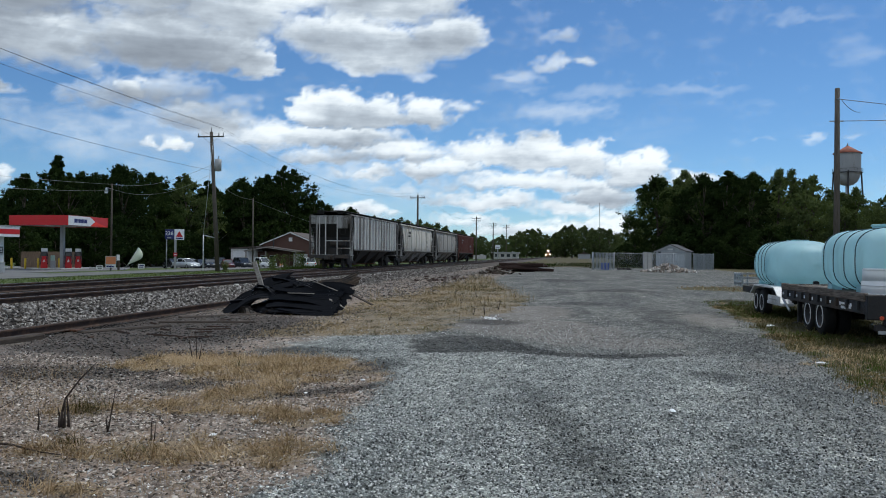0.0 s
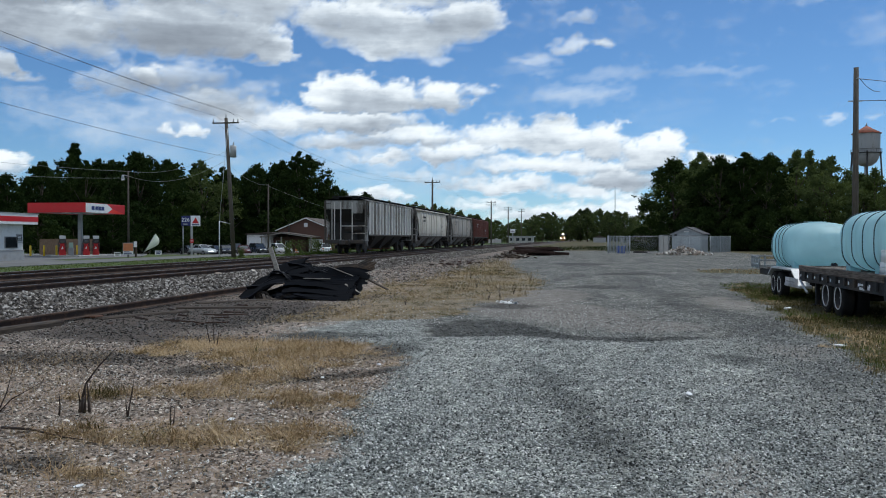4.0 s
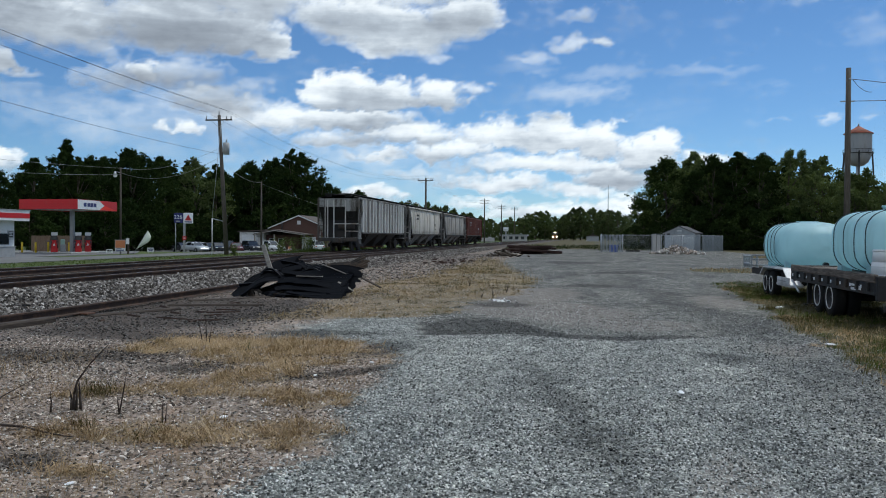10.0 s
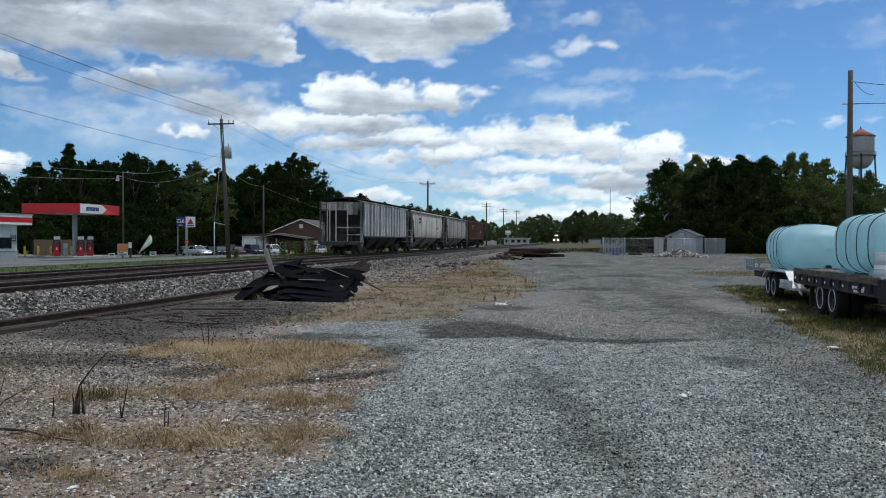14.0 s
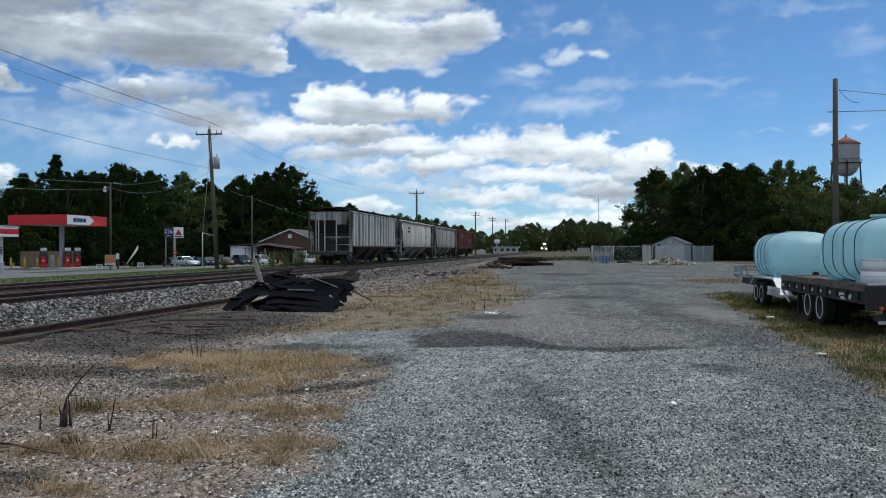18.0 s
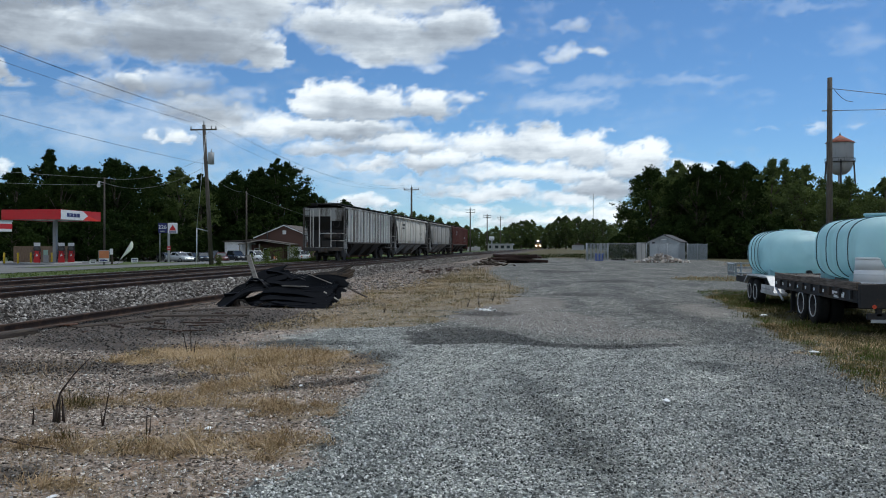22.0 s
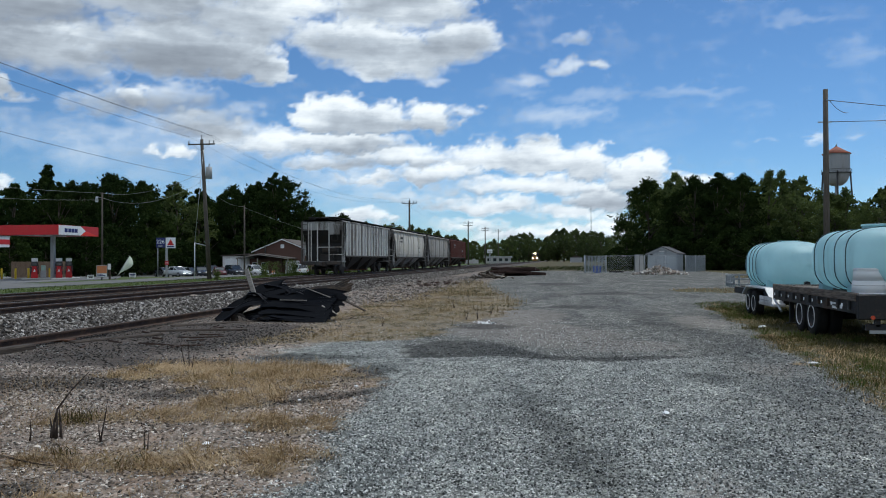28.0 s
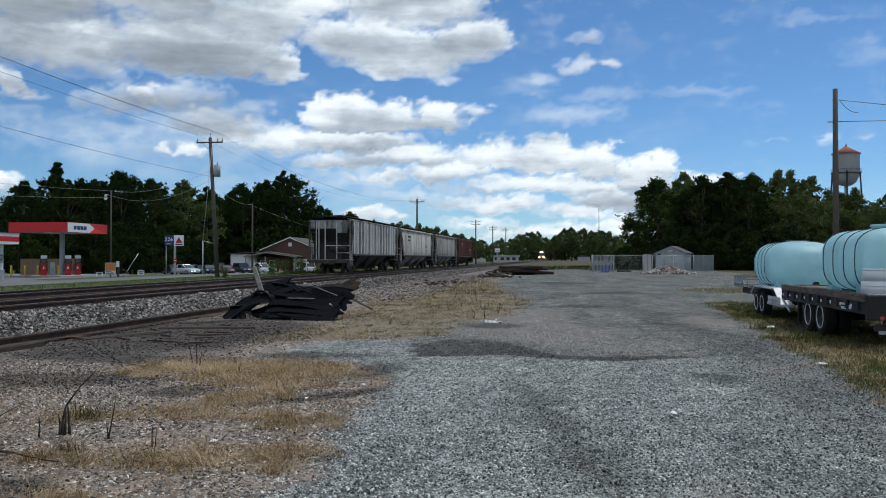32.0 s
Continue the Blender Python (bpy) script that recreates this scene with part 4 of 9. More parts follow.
def hopper_car(y0, length, side_mat, end_mat, ribs, label, roof_mat="car_roof", bays=3, curved=False):
    """A covered hopper car. y runs away along the track, z from the rail's top."""
    c = thing("covered_hopper_car", label, "freight car", pose(SIDING_X, y0, RAIL_Z), "parked freight cars")
    L, W, Z0, Z1 = length, 1.56, 1.02, 3.93
    ZS = 1.4  # lower edge of the side sheets
    for s in (-1, 1):
        if curved:
            prof = [(W - 0.12, ZS), (W - 0.04, ZS + 0.3), (W, Z0 + 1.2), (W, Z0 + 1.9), (W - 0.08, Z1 - 0.35), (W - 0.22, Z1)]
        else:
            prof = [(W, ZS), (W, ZS + 1.2), (W, Z1)]
        rows_ = []
        for y in np.linspace(0, 1, 24):
            # curved cars lean their side's ends inward towards the sill
            def at(z, y=y):
                inset = 1.15 + (1.1 * (Z1 - z) / (Z1 - Z0) if curved else 0.0)
                return inset + (L - 2 * inset) * y
            rows_.append([(s * x, at(z), z) for x, z in prof] + [(s * (x - 0.06), at(z), z) for x, z in reversed(prof)])
        g = Geo().grid(rows_, closed=True, smooth=False, flip=s < 0)
        side = part("side_sheet", g, side_mat, c)
        part("top_chord", Geo().box((min(s * W, s * (W - 0.16)), 0.12, Z1 - 0.02), (max(s * W, s * (W - 0.16)) + 0.02, L - 0.12, Z1 + 0.1), 0.02), side_mat, c)
        part("side_sill", Geo().box((min(s * (W - 0.12), s * (W + 0.03)), 1.2, ZS - 0.1), (max(s * (W - 0.12), s * (W + 0.03)), L - 1.2, ZS + 0.02), 0.015), "car_under", c)
        if ribs:
            rg = Geo().prism([(-0.06, 0.0), (0.06, 0.0), (0.035, 0.075), (-0.035, 0.075)], 2, ZS + 0.03, Z1 - 0.04)
            first = None
            for i in range(ribs):
                y = (2.4 if curved else 1.3) + (L - (4.8 if curved else 2.6)) * i / (ribs - 1)
                m = pose(s * W, y, 0, 0, 0, -90 if s > 0 else 90)
                if first is None:
                    first = part("rib", rg, "car_rib" if side_mat == "car_white" else side_mat, side, m=m)
                else:
                    again(first, side, m)
        # braces at the ends, from the sill to the top
        for e, d in ((0.14, 1), (L - 0.14, -1)):
            part("corner_post", Geo().box((s * W - 0.05, e - 0.05, Z0), (s * W + 0.05, e + 0.05, Z1), 0.01), end_mat, c)
            part("brace", Geo().prism([(e + d * 1.05, Z1 - 0.9), (e + d * 1.15, Z1 - 0.9), (e + d * 0.5, Z0), (e + d * 0.36, Z0)], 0, s * W - 0.03, s * W + 0.03), end_mat, c)
            ladder(c, s * (W + 0.02), e + d * 0.32, Z0 - 0.45, Z1 - 0.1, 0.42, "y", end_mat, 8)
    # ends: a top panel, the slope sheet, posts, rails, a platform
    for e, d in ((0.0, 1), (L, -1)):
        end = part("end_panel", Geo().box((-W, min(e + d * 0.08, e + d * 0.16), Z1 - 0.62), (W, max(e + d * 0.08, e + d * 0.16), Z1 + 0.02), 0.02), end_mat, c)
        # slope sheet and bulkhead near-black: the recess's shade is in their colour
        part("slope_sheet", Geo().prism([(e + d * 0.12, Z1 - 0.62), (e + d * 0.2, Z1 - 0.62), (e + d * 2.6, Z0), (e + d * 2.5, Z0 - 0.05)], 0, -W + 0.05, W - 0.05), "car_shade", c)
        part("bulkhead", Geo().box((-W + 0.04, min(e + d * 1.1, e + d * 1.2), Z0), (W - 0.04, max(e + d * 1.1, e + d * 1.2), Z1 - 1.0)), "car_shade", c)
        for x in (-1.02, -0.82, -0.34, 0.55):
            part("end_post", Geo().box((x - 0.035, min(e + d * 0.06, e + d * 0.16), Z0), (x + 0.035, max(e + d * 0.06, e + d * 0.16), Z1 - 0.1), 0.01), "car_post", c)
        # box added low in the recess, near-black like the shade around it
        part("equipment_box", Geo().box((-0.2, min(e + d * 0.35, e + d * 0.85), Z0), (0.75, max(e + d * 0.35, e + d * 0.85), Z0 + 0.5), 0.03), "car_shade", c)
        part("air_reservoir", Geo().rod((-0.1, e + d * 0.6, 1.85), (1.1, e + d * 0.6, 1.85), 0.2, n=14), "car_under", c)
        for z in (1.5, 2.05):
            part("end_rail", Geo().rod((0.55 if z < 2 else -0.34, e + d * 0.1, z), (W, e + d * 0.1, z), 0.035, n=6), "car_post", c)
        part("platform", Geo().box((-W, min(e, e + d * 1.1), Z0 - 0.1), (W, max(e, e + d * 1.1), Z0), 0.01), end_mat, c)
        part("end_sill", Geo().box((-W, min(e - d * 0.06, e + d * 0.05), Z0 - 0.28), (W, max(e - d * 0.06, e + d * 0.05), Z0 - 0.02), 0.02), "car_under", c)
        part("buffer_beam", Geo().box((-0.35, min(e - d * 0.3, e + d * 1.5), 0.62), (0.35, max(e - d * 0.3, e + d * 1.5), 0.98), 0.03), "car_under", c)
        part("coupler", Geo().box((-0.12, min(e - d * 0.75, e), 0.7), (0.12, max(e - d * 0.75, e), 0.98), 0.05).box((-0.2, min(e - d * 0.78, e - d * 0.5), 0.66), (0.2, max(e - d * 0.78, e - d * 0.5), 1.0), 0.06), "car_under", c)
        ladder(c, -1.25 * d, e - d * 0.03, Z0 - 0.4, Z1, 0.42, "x", "car_under", 9)
        part("brake_hose", Geo().rod((0.45, e - d * 0.2, 0.75), (0.5, e - d * 0.45, 0.35), 0.03, n=6), "rubber", c)
        truck(c, e + d * 2.1)
    bw = Geo()
    for i in range(16):
        a, b = 2 * math.pi * i / 16, 2 * math.pi * (i + 1) / 16
        bw.rod((1.0 + 0.25 * math.cos(a), 0.0, 2.75 + 0.25 * math.sin(a)), (1.0 + 0.25 * math.cos(b), 0.0, 2.75 + 0.25 * math.sin(b)), 0.02, n=5)
    part("brake_wheel", bw, "car_shade", c)
    part("end_plate", Geo().box((0.6, -0.01, Z1 - 0.95), (1.4, 0.07, Z1 - 0.15), 0.02), end_mat, c)
    # roof, hatches and the running board
    rows_ = []
    for y in np.linspace(0.05, L - 0.05, 12):
        rows_.append([(-W - 0.02, y, Z1 + 0.08), (-0.9, y, Z1 + 0.24), (0, y, Z1 + 0.3), (0.9, y, Z1 + 0.24), (W + 0.02, y, Z1 + 0.08), (0, y, Z1 - 0.1)])
    roof = part("roof", Geo().grid(rows_, closed=True, smooth=False), roof_mat, c, "dark weathered roof")
    for i in range(8):
        y = 1.2 + (L - 2.4) * i / 7
        part("roof_hatch", Geo().rod((0, y, Z1 + 0.28), (0, y, Z1 + 0.42), 0.34, n=14), roof_mat, roof)
    for x in (-0.75, 0.75):
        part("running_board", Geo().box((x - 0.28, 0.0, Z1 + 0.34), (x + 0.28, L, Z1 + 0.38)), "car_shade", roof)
        for y in np.linspace(0.2, L - 0.2, 9):
            part("board_support", Geo().box((x - 0.25, y - 0.03, Z1 + 0.15), (x + 0.25, y + 0.03, Z1 + 0.35)), "car_shade", roof)
    # discharge hoppers
    a, b = 3.6, L - 3.6
    for i in range(bays):
        p, q = a + (b - a) * i / bays, a + (b - a) * (i + 1) / bays
        m = (p + q) / 2
        vs = [(-W + 0.05, p, ZS), (W - 0.05, p, ZS), (W - 0.05, q, ZS), (-W + 0.05, q, ZS), (-0.5, m - 0.3, 0.3), (0.5, m - 0.3, 0.3), (0.5, m + 0.3, 0.3), (-0.5, m + 0.3, 0.3)]
        h = part("discharge_hopper", Geo(), "car_under", c)
        g = Geo()
        g.piece(vs, [(0, 1, 2, 3), (4, 5, 6, 7), (0, 1, 5, 4), (1, 2, 6, 5), (2, 3, 7, 6), (3, 0, 4, 7)])
        # curved cars' hoppers greyer than their sides, for the shade beneath the body
        h.data = g.mesh("discharge_hopper", M["car_end" if curved else "car_under"])
        part("outlet_gate", Geo().box((-0.6, m - 0.36, 0.2), (0.6, m + 0.36, 0.32), 0.02), "rust", h)
    # stencilled panels, as plain bars
    for i, (y, z, w, h) in enumerate(() if side_mat == "car_white" else ((L * 0.2, 3.2, 1.5, 0.18), (L * 0.2, 2.85, 1.1, 0.16), (L * 0.72, 2.3, 0.9, 0.3), (L * 0.74, 1.9, 0.6, 0.12))):
        part("stencil", Geo().box((W + 0.004, y, z), (W + 0.09 if ribs > 8 else W + 0.012, y + w, z + h)), "car_shade" if side_mat in ("car_cream", "car_white") else "car_end", c)
    part("centre_sill", Geo().box((-0.16, 0.6, 0.72), (0.16, L - 0.6, 1.0)), "car_under", c)
    return c


M["car_rib"] = rusty("car_rib", (0.74, 0.735, 0.72), (0.25, 0.22, 0.19), 0.5, 0.7, 0, 1.0)
M["car_post"] = rusty("car_post", (0.52, 0.51, 0.49), (0.2, 0.16, 0.13), 0.45, 0.7, 0, 1.6)
M["car_white"] = rusty("car_white", (0.32, 0.315, 0.305), (0.1, 0.088, 0.078), 0.75, 0.75, 0, 1.1)
M["car_cream"] = rusty("car_cream", (0.58, 0.55, 0.49), (0.3, 0.27, 0.22), 0.45, 0.7, 0, 0.7)
M["car_grey"] = rusty("car_grey", (0.36, 0.345, 0.32), (0.2, 0.17, 0.14), 0.45, 0.75, 0, 0.7)
M["car_red"] = rusty("car_red", (0.12, 0.034, 0.025), (0.075, 0.036, 0.028), 0.5, 0.8, 0, 0.9)
M["car_end"] = rusty("car_end", (0.3, 0.3, 0.295), (0.08, 0.07, 0.06), 0.6, 0.75, 0, 1.6)
M["car_grip"] = M["car_end"]
# near-black: holds the shade of the car ends, besides plainly dark fittings
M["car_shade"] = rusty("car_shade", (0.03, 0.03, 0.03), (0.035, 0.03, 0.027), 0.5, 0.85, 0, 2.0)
M["car_under"] = rusty("car_under", (0.045, 0.042, 0.04), (0.07, 0.055, 0.045), 0.5, 0.85, 0, 1.5)
M["car_roof"] = rusty("car_roof", (0.08, 0.075, 0.07), (0.05, 0.04, 0.035), 0.5, 0.85, 0, 1.0, False)
hopper_car(60.3, 17.4, "car_white", "car_end", 15, "dirty white ribbed covered hopper car on the siding")
hopper_car(79.0, 20.0, "car_cream", "car_end", 6, "cream covered hopper car with curved sides", curved=True)
hopper_car(100.3, 19.6, "car_grey", "car_end", 5, "grey covered hopper car with curved sides", curved=True)
hopper_car(121.0, 19.6, "car_red", "car_red", 16, "oxide red freight car at the end of the row", roof_mat="car_red")


# ------------------------------------------------------------------ locomotive
M["loco_blue"] = plain("loco_blue", (0.015, 0.022, 0.05), 0.5, wear=0.4)
M["loco_yellow"] = plain("loco_yellow", (0.13, 0.075, 0.012), 0.5, wear=0.3)
M["head_light"] = glow_mat("head_light", (1.0, 0.66, 0.32), 22.0)


def locomotive():
    c = thing("locomotive", "dark blue diesel locomotive with a yellow nose and lit headlights", "locomotive", pose(MAIN_X, 530, RAIL_Z))
    L = 21.0
    part("frame", Geo().box((-1.5, 0.3, 1.15), (1.5, L - 0.3, 1.5), 0.05), "loco_blue", c)
    nose = part("nose", Geo().prism([(0.9, 1.5), (2.6, 1.5), (2.6, 3.0), (1.2, 2.9), (0.9, 2.6)], 0, -1.0, 1.0), "loco_yellow", c)
    part("nose_door", Geo().box((-0.6, 0.87, 1.6), (0.1, 0.91, 2.55), 0.02), "loco_yellow", nose)
    cab = part("cab", Geo().prism([(2.6, 1.5), (4.9, 1.5), (4.9, 4.45), (2.75, 4.45), (2.5, 4.2), (2.5, 3.0)], 0, -1.5, 1.5), "loco_blue", c)
    for x0, x1 in ((-1.3, -0.5), (-0.35, 0.35), (0.5, 1.3)):
        part("windscreen", Geo().box((x0, 2.46, 3.25), (x1, 2.5, 3.85), 0.02), "glass_dark", cab)
    for s in (-1, 1):
        part("side_window", Geo().box((s * 1.5 - 0.02, 3.1, 3.1), (s * 1.5 + 0.02, 4.5, 3.9), 0.01), "glass_dark", cab)
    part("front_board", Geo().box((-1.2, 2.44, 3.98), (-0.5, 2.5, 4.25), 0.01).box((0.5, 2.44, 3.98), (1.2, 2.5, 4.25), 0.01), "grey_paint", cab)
    hl = part("headlight", Geo().box((-0.4, 2.36, 3.95), (0.4, 2.5, 4.35), 0.05), "loco_blue", cab)
    for x in (-0.26, 0.26):
        part("lamp_lens", Geo().rod((x, 2.33, 4.15), (x, 2.36, 4.15), 0.24, n=14), "head_light", hl, "bright lamp")
    for s in (-1, 1):
        d = part("ditch_light", Geo().box((s * 1.1 - 0.2, 0.2, 1.5), (s * 1.1 + 0.2, 0.45, 1.9), 0.04), "loco_blue", c)
        part("lamp_lens", Geo().rod((s * 1.1, 0.17, 1.7), (s * 1.1, 0.2, 1.7), 0.3, n=14), "head_light", d, "bright lamp")
        part("handrail", Geo().rod((s * 1.45, 0.35, 2.5), (s * 1.45, L - 0.4, 2.5), 0.025, n=6), "loco_yellow", c)
        part("fuel_tank", Geo().box((s * 1.35 - 0.12, 8, 0.45), (s * 1.35 + 0.12, 13, 1.15), 0.05), "dark_paint", c)
    hood = part("hood", Geo().prism([(-0.95, 1.5), (0.95, 1.5), (0.95, 4.2), (0.75, 4.4), (-0.75, 4.4), (-0.95, 4.2)], 1, 4.9, L - 1.0), "loco_blue", c)
    part("radiator", Geo().box((-1.4, L - 5, 3.7), (1.4, L - 1.2, 4.5), 0.06), "loco_blue", hood)
    for y in (8, 11, 14):
        part("roof_fan", Geo().rod((0, y, 4.4), (0, y, 4.55), 0.6, n=16), "dark_paint", hood)
    part("plow", Geo().prism([(0.05, 0.2), (0.5, 0.2), (0.5, 1.15), (0.3, 1.15)], 0, -1.35, 1.35), "loco_yellow", c)
    part("step_well", Geo().box((-1.5, 0.3, 0.5), (-1.1, 0.8, 1.2), 0.02).box((1.1, 0.3, 0.5), (1.5, 0.8, 1.2), 0.02), "loco_blue", c)
    for y in (3.4, L - 3.4):
        b = part("bogie", Geo().box((-1.15, y - 2.1, 0.45), (1.15, y + 2.1, 0.85), 0.05), "dark_paint", c)
        for q in (-1.6, 0, 1.6):
            wheelset(None, b, y + q, "dark_paint")
    return c


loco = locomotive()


# ------------------------------------------------------------------ trees
M["leaf_dark"] = leaf_mat("leaf_dark", (0.014, 0.026, 0.008), (0.026, 0.042, 0.011), (0.04, 0.058, 0.016), 0.12)
M["leaf_mid"] = leaf_mat("leaf_mid", (0.018, 0.032, 0.01), (0.038, 0.056, 0.015), (0.058, 0.078, 0.022), 0.18)
M["leaf_pale"] = leaf_mat("leaf_pale", (0.07, 0.092, 0.04), (0.14, 0.17, 0.07), (0.19, 0.22, 0.095), 0.32)
# far leaves painted paler, the haze of distance put into their colour
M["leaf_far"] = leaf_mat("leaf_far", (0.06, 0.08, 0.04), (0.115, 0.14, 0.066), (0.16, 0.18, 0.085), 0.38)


def leaf_cloud(rng, centres, radii, count, size):
    """Quads of leaves along sprigs that stand out from many clumps: verts and faces."""
    pick = rng.integers(0, len(centres), count)
    per = 16
    tips = rng.normal(size=(len(centres), per, 3))
    tips[..., 2] += 0.35
    tips /= np.linalg.norm(tips, axis=2)[..., None]
    reach = rng.uniform(0.7, 1.45, (len(centres), per))
    sp = rng.integers(0, per, count)
    d = tips[pick, sp]
    r = rng.random(count) ** 0.6 * reach[pick, sp]
    p = centres[pick] + (d * r[:, None] + rng.normal(size=(count, 3)) * (0.2 - 0.07 * r)[:, None]) * radii[pick][:, None] * np.array([1, 1, 0.8])
    u = rng.normal(size=(count, 3))
    u /= np.linalg.norm(u, axis=1)[:, None]
    w = np.cross(u, d + rng.normal(size=(count, 3)) * 0.6)
    w /= np.linalg.norm(w, axis=1)[:, None] + 1e-9
    s = (size * rng.uniform(0.5, 1.4, count))[:, None]
    u, w = u * s, w * s * 0.6
    bend = np.cross(u, w)
    bend = bend / (np.linalg.norm(bend, axis=1)[:, None] + 1e-9) * s * 0.25
    v = np.stack([p - u, p + w + bend, p + u, p - w + bend], 1).reshape(-1, 3)
    f = np.arange(count * 4).reshape(-1, 4)
    return v, f


def tree(seed, h, spread, leaf, count=13000, size=0.19, low=0.06, shape="round", label="", bark="bark"):
    """A tree of height h: a tapered trunk with limbs, and a crown of leaf sprays with gaps."""
    rng = np.random.default_rng(seed)
    t = thing("tree", label, "tree", pose(0, 0, -500), "")
    g = Geo()
    lean = rng.normal(size=2) * 0.02 * h
    knots = [Vector((lean[0] * f * f, lean[1] * f * f, h * 0.86 * f)) for f in np.linspace(0, 1, 6)]
    knots[0].z = -0.3
    r0 = h * 0.018
    for i in range(5):
        g.rod(knots[i], knots[i + 1], r0 * (1 - i / 5.6), r0 * (1 - (i + 1) / 5.6), 7)
    trunk = part("trunk", g, bark, t)
    centres, radii = [], []
    n = 84 if shape == "round" else 60
    for i in range(n):
        f = low + (1 - low) * (i + rng.random()) / n
        if shape == "round":
            env = spread * (math.sin(math.pi * min(1, (f - low) / (1 - low) * 0.86 + 0.16)) ** 0.6)
        else:
            env = spread * (1.02 - (f - low) / (1 - low)) ** 0.8
        a = rng.random() * 6.283 + i * 2.4
        rr = env * math.sqrt(rng.uniform(0.12, 1.0))
        c = np.array([lean[0] * f + rr * math.cos(a), lean[1] * f + rr * math.sin(a), f * h * rng.uniform(0.94, 1.0)])
        rad = spread * rng.uniform(0.13, 0.3) if shape == "round" else spread * rng.uniform(0.2, 0.32)
        if f > 0.82:
            rad *= 0.6
        c[2] = min(c[2], h - rad * 0.35)
        centres.append(c)
        radii.append(rad)
        if i % 6 == 0:
            b = max(0.1, f - 0.22)
            limb = Geo().rod((lean[0] * b, lean[1] * b, b * h * 0.9), tuple(c), r0 * 0.42, r0 * 0.1, 5)
            part("limb", limb, bark, trunk)
    centres, radii = np.array(centres), np.array(radii)
    v, f = leaf_cloud(rng, centres, radii, count, size)
    ob = new("crown", array_mesh("crown", v, f, M[leaf]))
    ob.parent = t
    return t


KINDS = [
    tree(1, 15, 5.6, "leaf_dark", label="tall dark green broadleaf tree in full leaf"),
    tree(2, 15, 4.8, "leaf_dark", label="dark green broadleaf tree with an uneven crown"),
    tree(3, 15, 6.2, "leaf_mid", label="spreading green broadleaf tree in full leaf"),
    tree(4, 15, 4.2, "leaf_mid", label="narrow green broadleaf tree with a ragged top"),
    tree(5, 15, 3.4, "leaf_dark", shape="cone", label="dark pointed evergreen tree"),
    tree(6, 6, 3.6, "leaf_dark", count=4800, size=0.2, low=0.02, label="dense dark green bushy undergrowth tree"),
    tree(7, 15, 5.8, "leaf_far", count=4200, size=0.34, label="distant broadleaf tree, haze painted into its green leaves"),
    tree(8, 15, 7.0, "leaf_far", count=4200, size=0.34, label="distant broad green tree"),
    tree(9, 6, 4.4, "leaf_mid", count=4800, size=0.2, low=0.02, label="low bushy green tree at the wood's edge"),
    tree(10, 15, 5.8, "leaf_dark", count=8000, size=0.24, label="dark green tree deeper in the wood"),
    tree(11, 15, 5.0, "leaf_mid", count=8000, size=0.24, label="green broadleaf tree deeper in the wood"),
    tree(12, 15, 5.4, "leaf_pale", count=11000, size=0.18, label="lighter green broadleaf tree at the wood's edge"),
]
planted = set()


def plant(kind, bearing, dist, top, turn, wide=1.0):
    """Sets a tree at a bearing (degrees from +y) and distance, its top at an elevation in degrees."""
    x, y = dist * math.sin(radians(bearing)), dist * math.cos(radians(bearing))
    z = ground_z(x, y)
    h = 1.6 - z + dist * math.tan(radians(top))
    base = 6.0 if kind in (5, 8) else 15.0
    s = h / base
    m = pose(x, y, z, 0, 0, turn) @ Matrix.Diagonal((s * wide, s * wide, s, 1))
    if kind not in planted:
        planted.add(kind)
        KINDS[kind].matrix_basis = m
        return KINDS[kind]
    src = KINDS[kind]
    keep = src.matrix_basis.copy()
    src.matrix_basis = Matrix.Identity(4)
    ob = copy_thing(src, m)
    src.matrix_basis = keep
    return ob


def skyline(profile, b):
    for (b0, e0), (b1, e1) in zip(profile, profile[1:]):
        if b0 <= b <= b1:
            return e0 + (e1 - e0) * (b - b0) / (b1 - b0)
    return profile[0][1] if b < profile[0][0] else profile[-1][1]


rng = random.Random(11)
LEFT_TOPS = [(-43.4, 4.56), (-37.7, 4.26), (-36.4, 4.96), (-34.5, 4.9), (-33.7, 5.28), (-32.6, 5.11), (-31.3, 5.27), (-29.6, 5.65), (-28.2,
    5.44), (-26.1, 5.43), (-24.7, 5.21), (-24.1, 4.74), (-23.4, 4.2), (-22.7, 5.15), (-21.7, 5.65), (-20.6, 5.3), (-19.9, 5.84), (-18.9,
    6.15), (-18.2, 5.6), (-17.6, 4.74), (-16.5, 3.91), (-15.9, 3.23)]
RIGHT_TOPS = [(3.7, 1.02), (4.3, 2.51), (5.0, 4.18), (5.7, 5.34), (6.9, 5.79), (8.2, 5.49), (9.4, 5.71), (10.6, 6.09), (11.8, 5.62), (12.8,
    5.83), (14.1, 5.56), (14.7, 5.12), (15.4, 5.16), (16.0, 5.13), (16.6, 4.39), (18.1, 4.57), (21.9, 4.66)]
FAR_TOPS = [(-13.0, 2.58), (-9.9, 2.4), (-8.4, 2.09), (-7.2, 1.78), (-5.3, 1.31), (-4.2, 1.46), (-3.4, 1.81), (-1.9, 1.99), (-1.3, 1.42),
    (-0.7, 1.91), (-0.2, 2.29), (0.8, 2.2), (1.5, 1.9), (2.6, 1.89), (3.7, 1.5), (5.2, 1.49)]
LEFT_REACH = [(-50, 112), (-38, 120), (-31, 140), (-27, 165), (-23, 185), (-18, 195), (-15, 215)]
RIGHT_REACH = [(3, 132), (8, 126), (14, 122), (28, 105)]
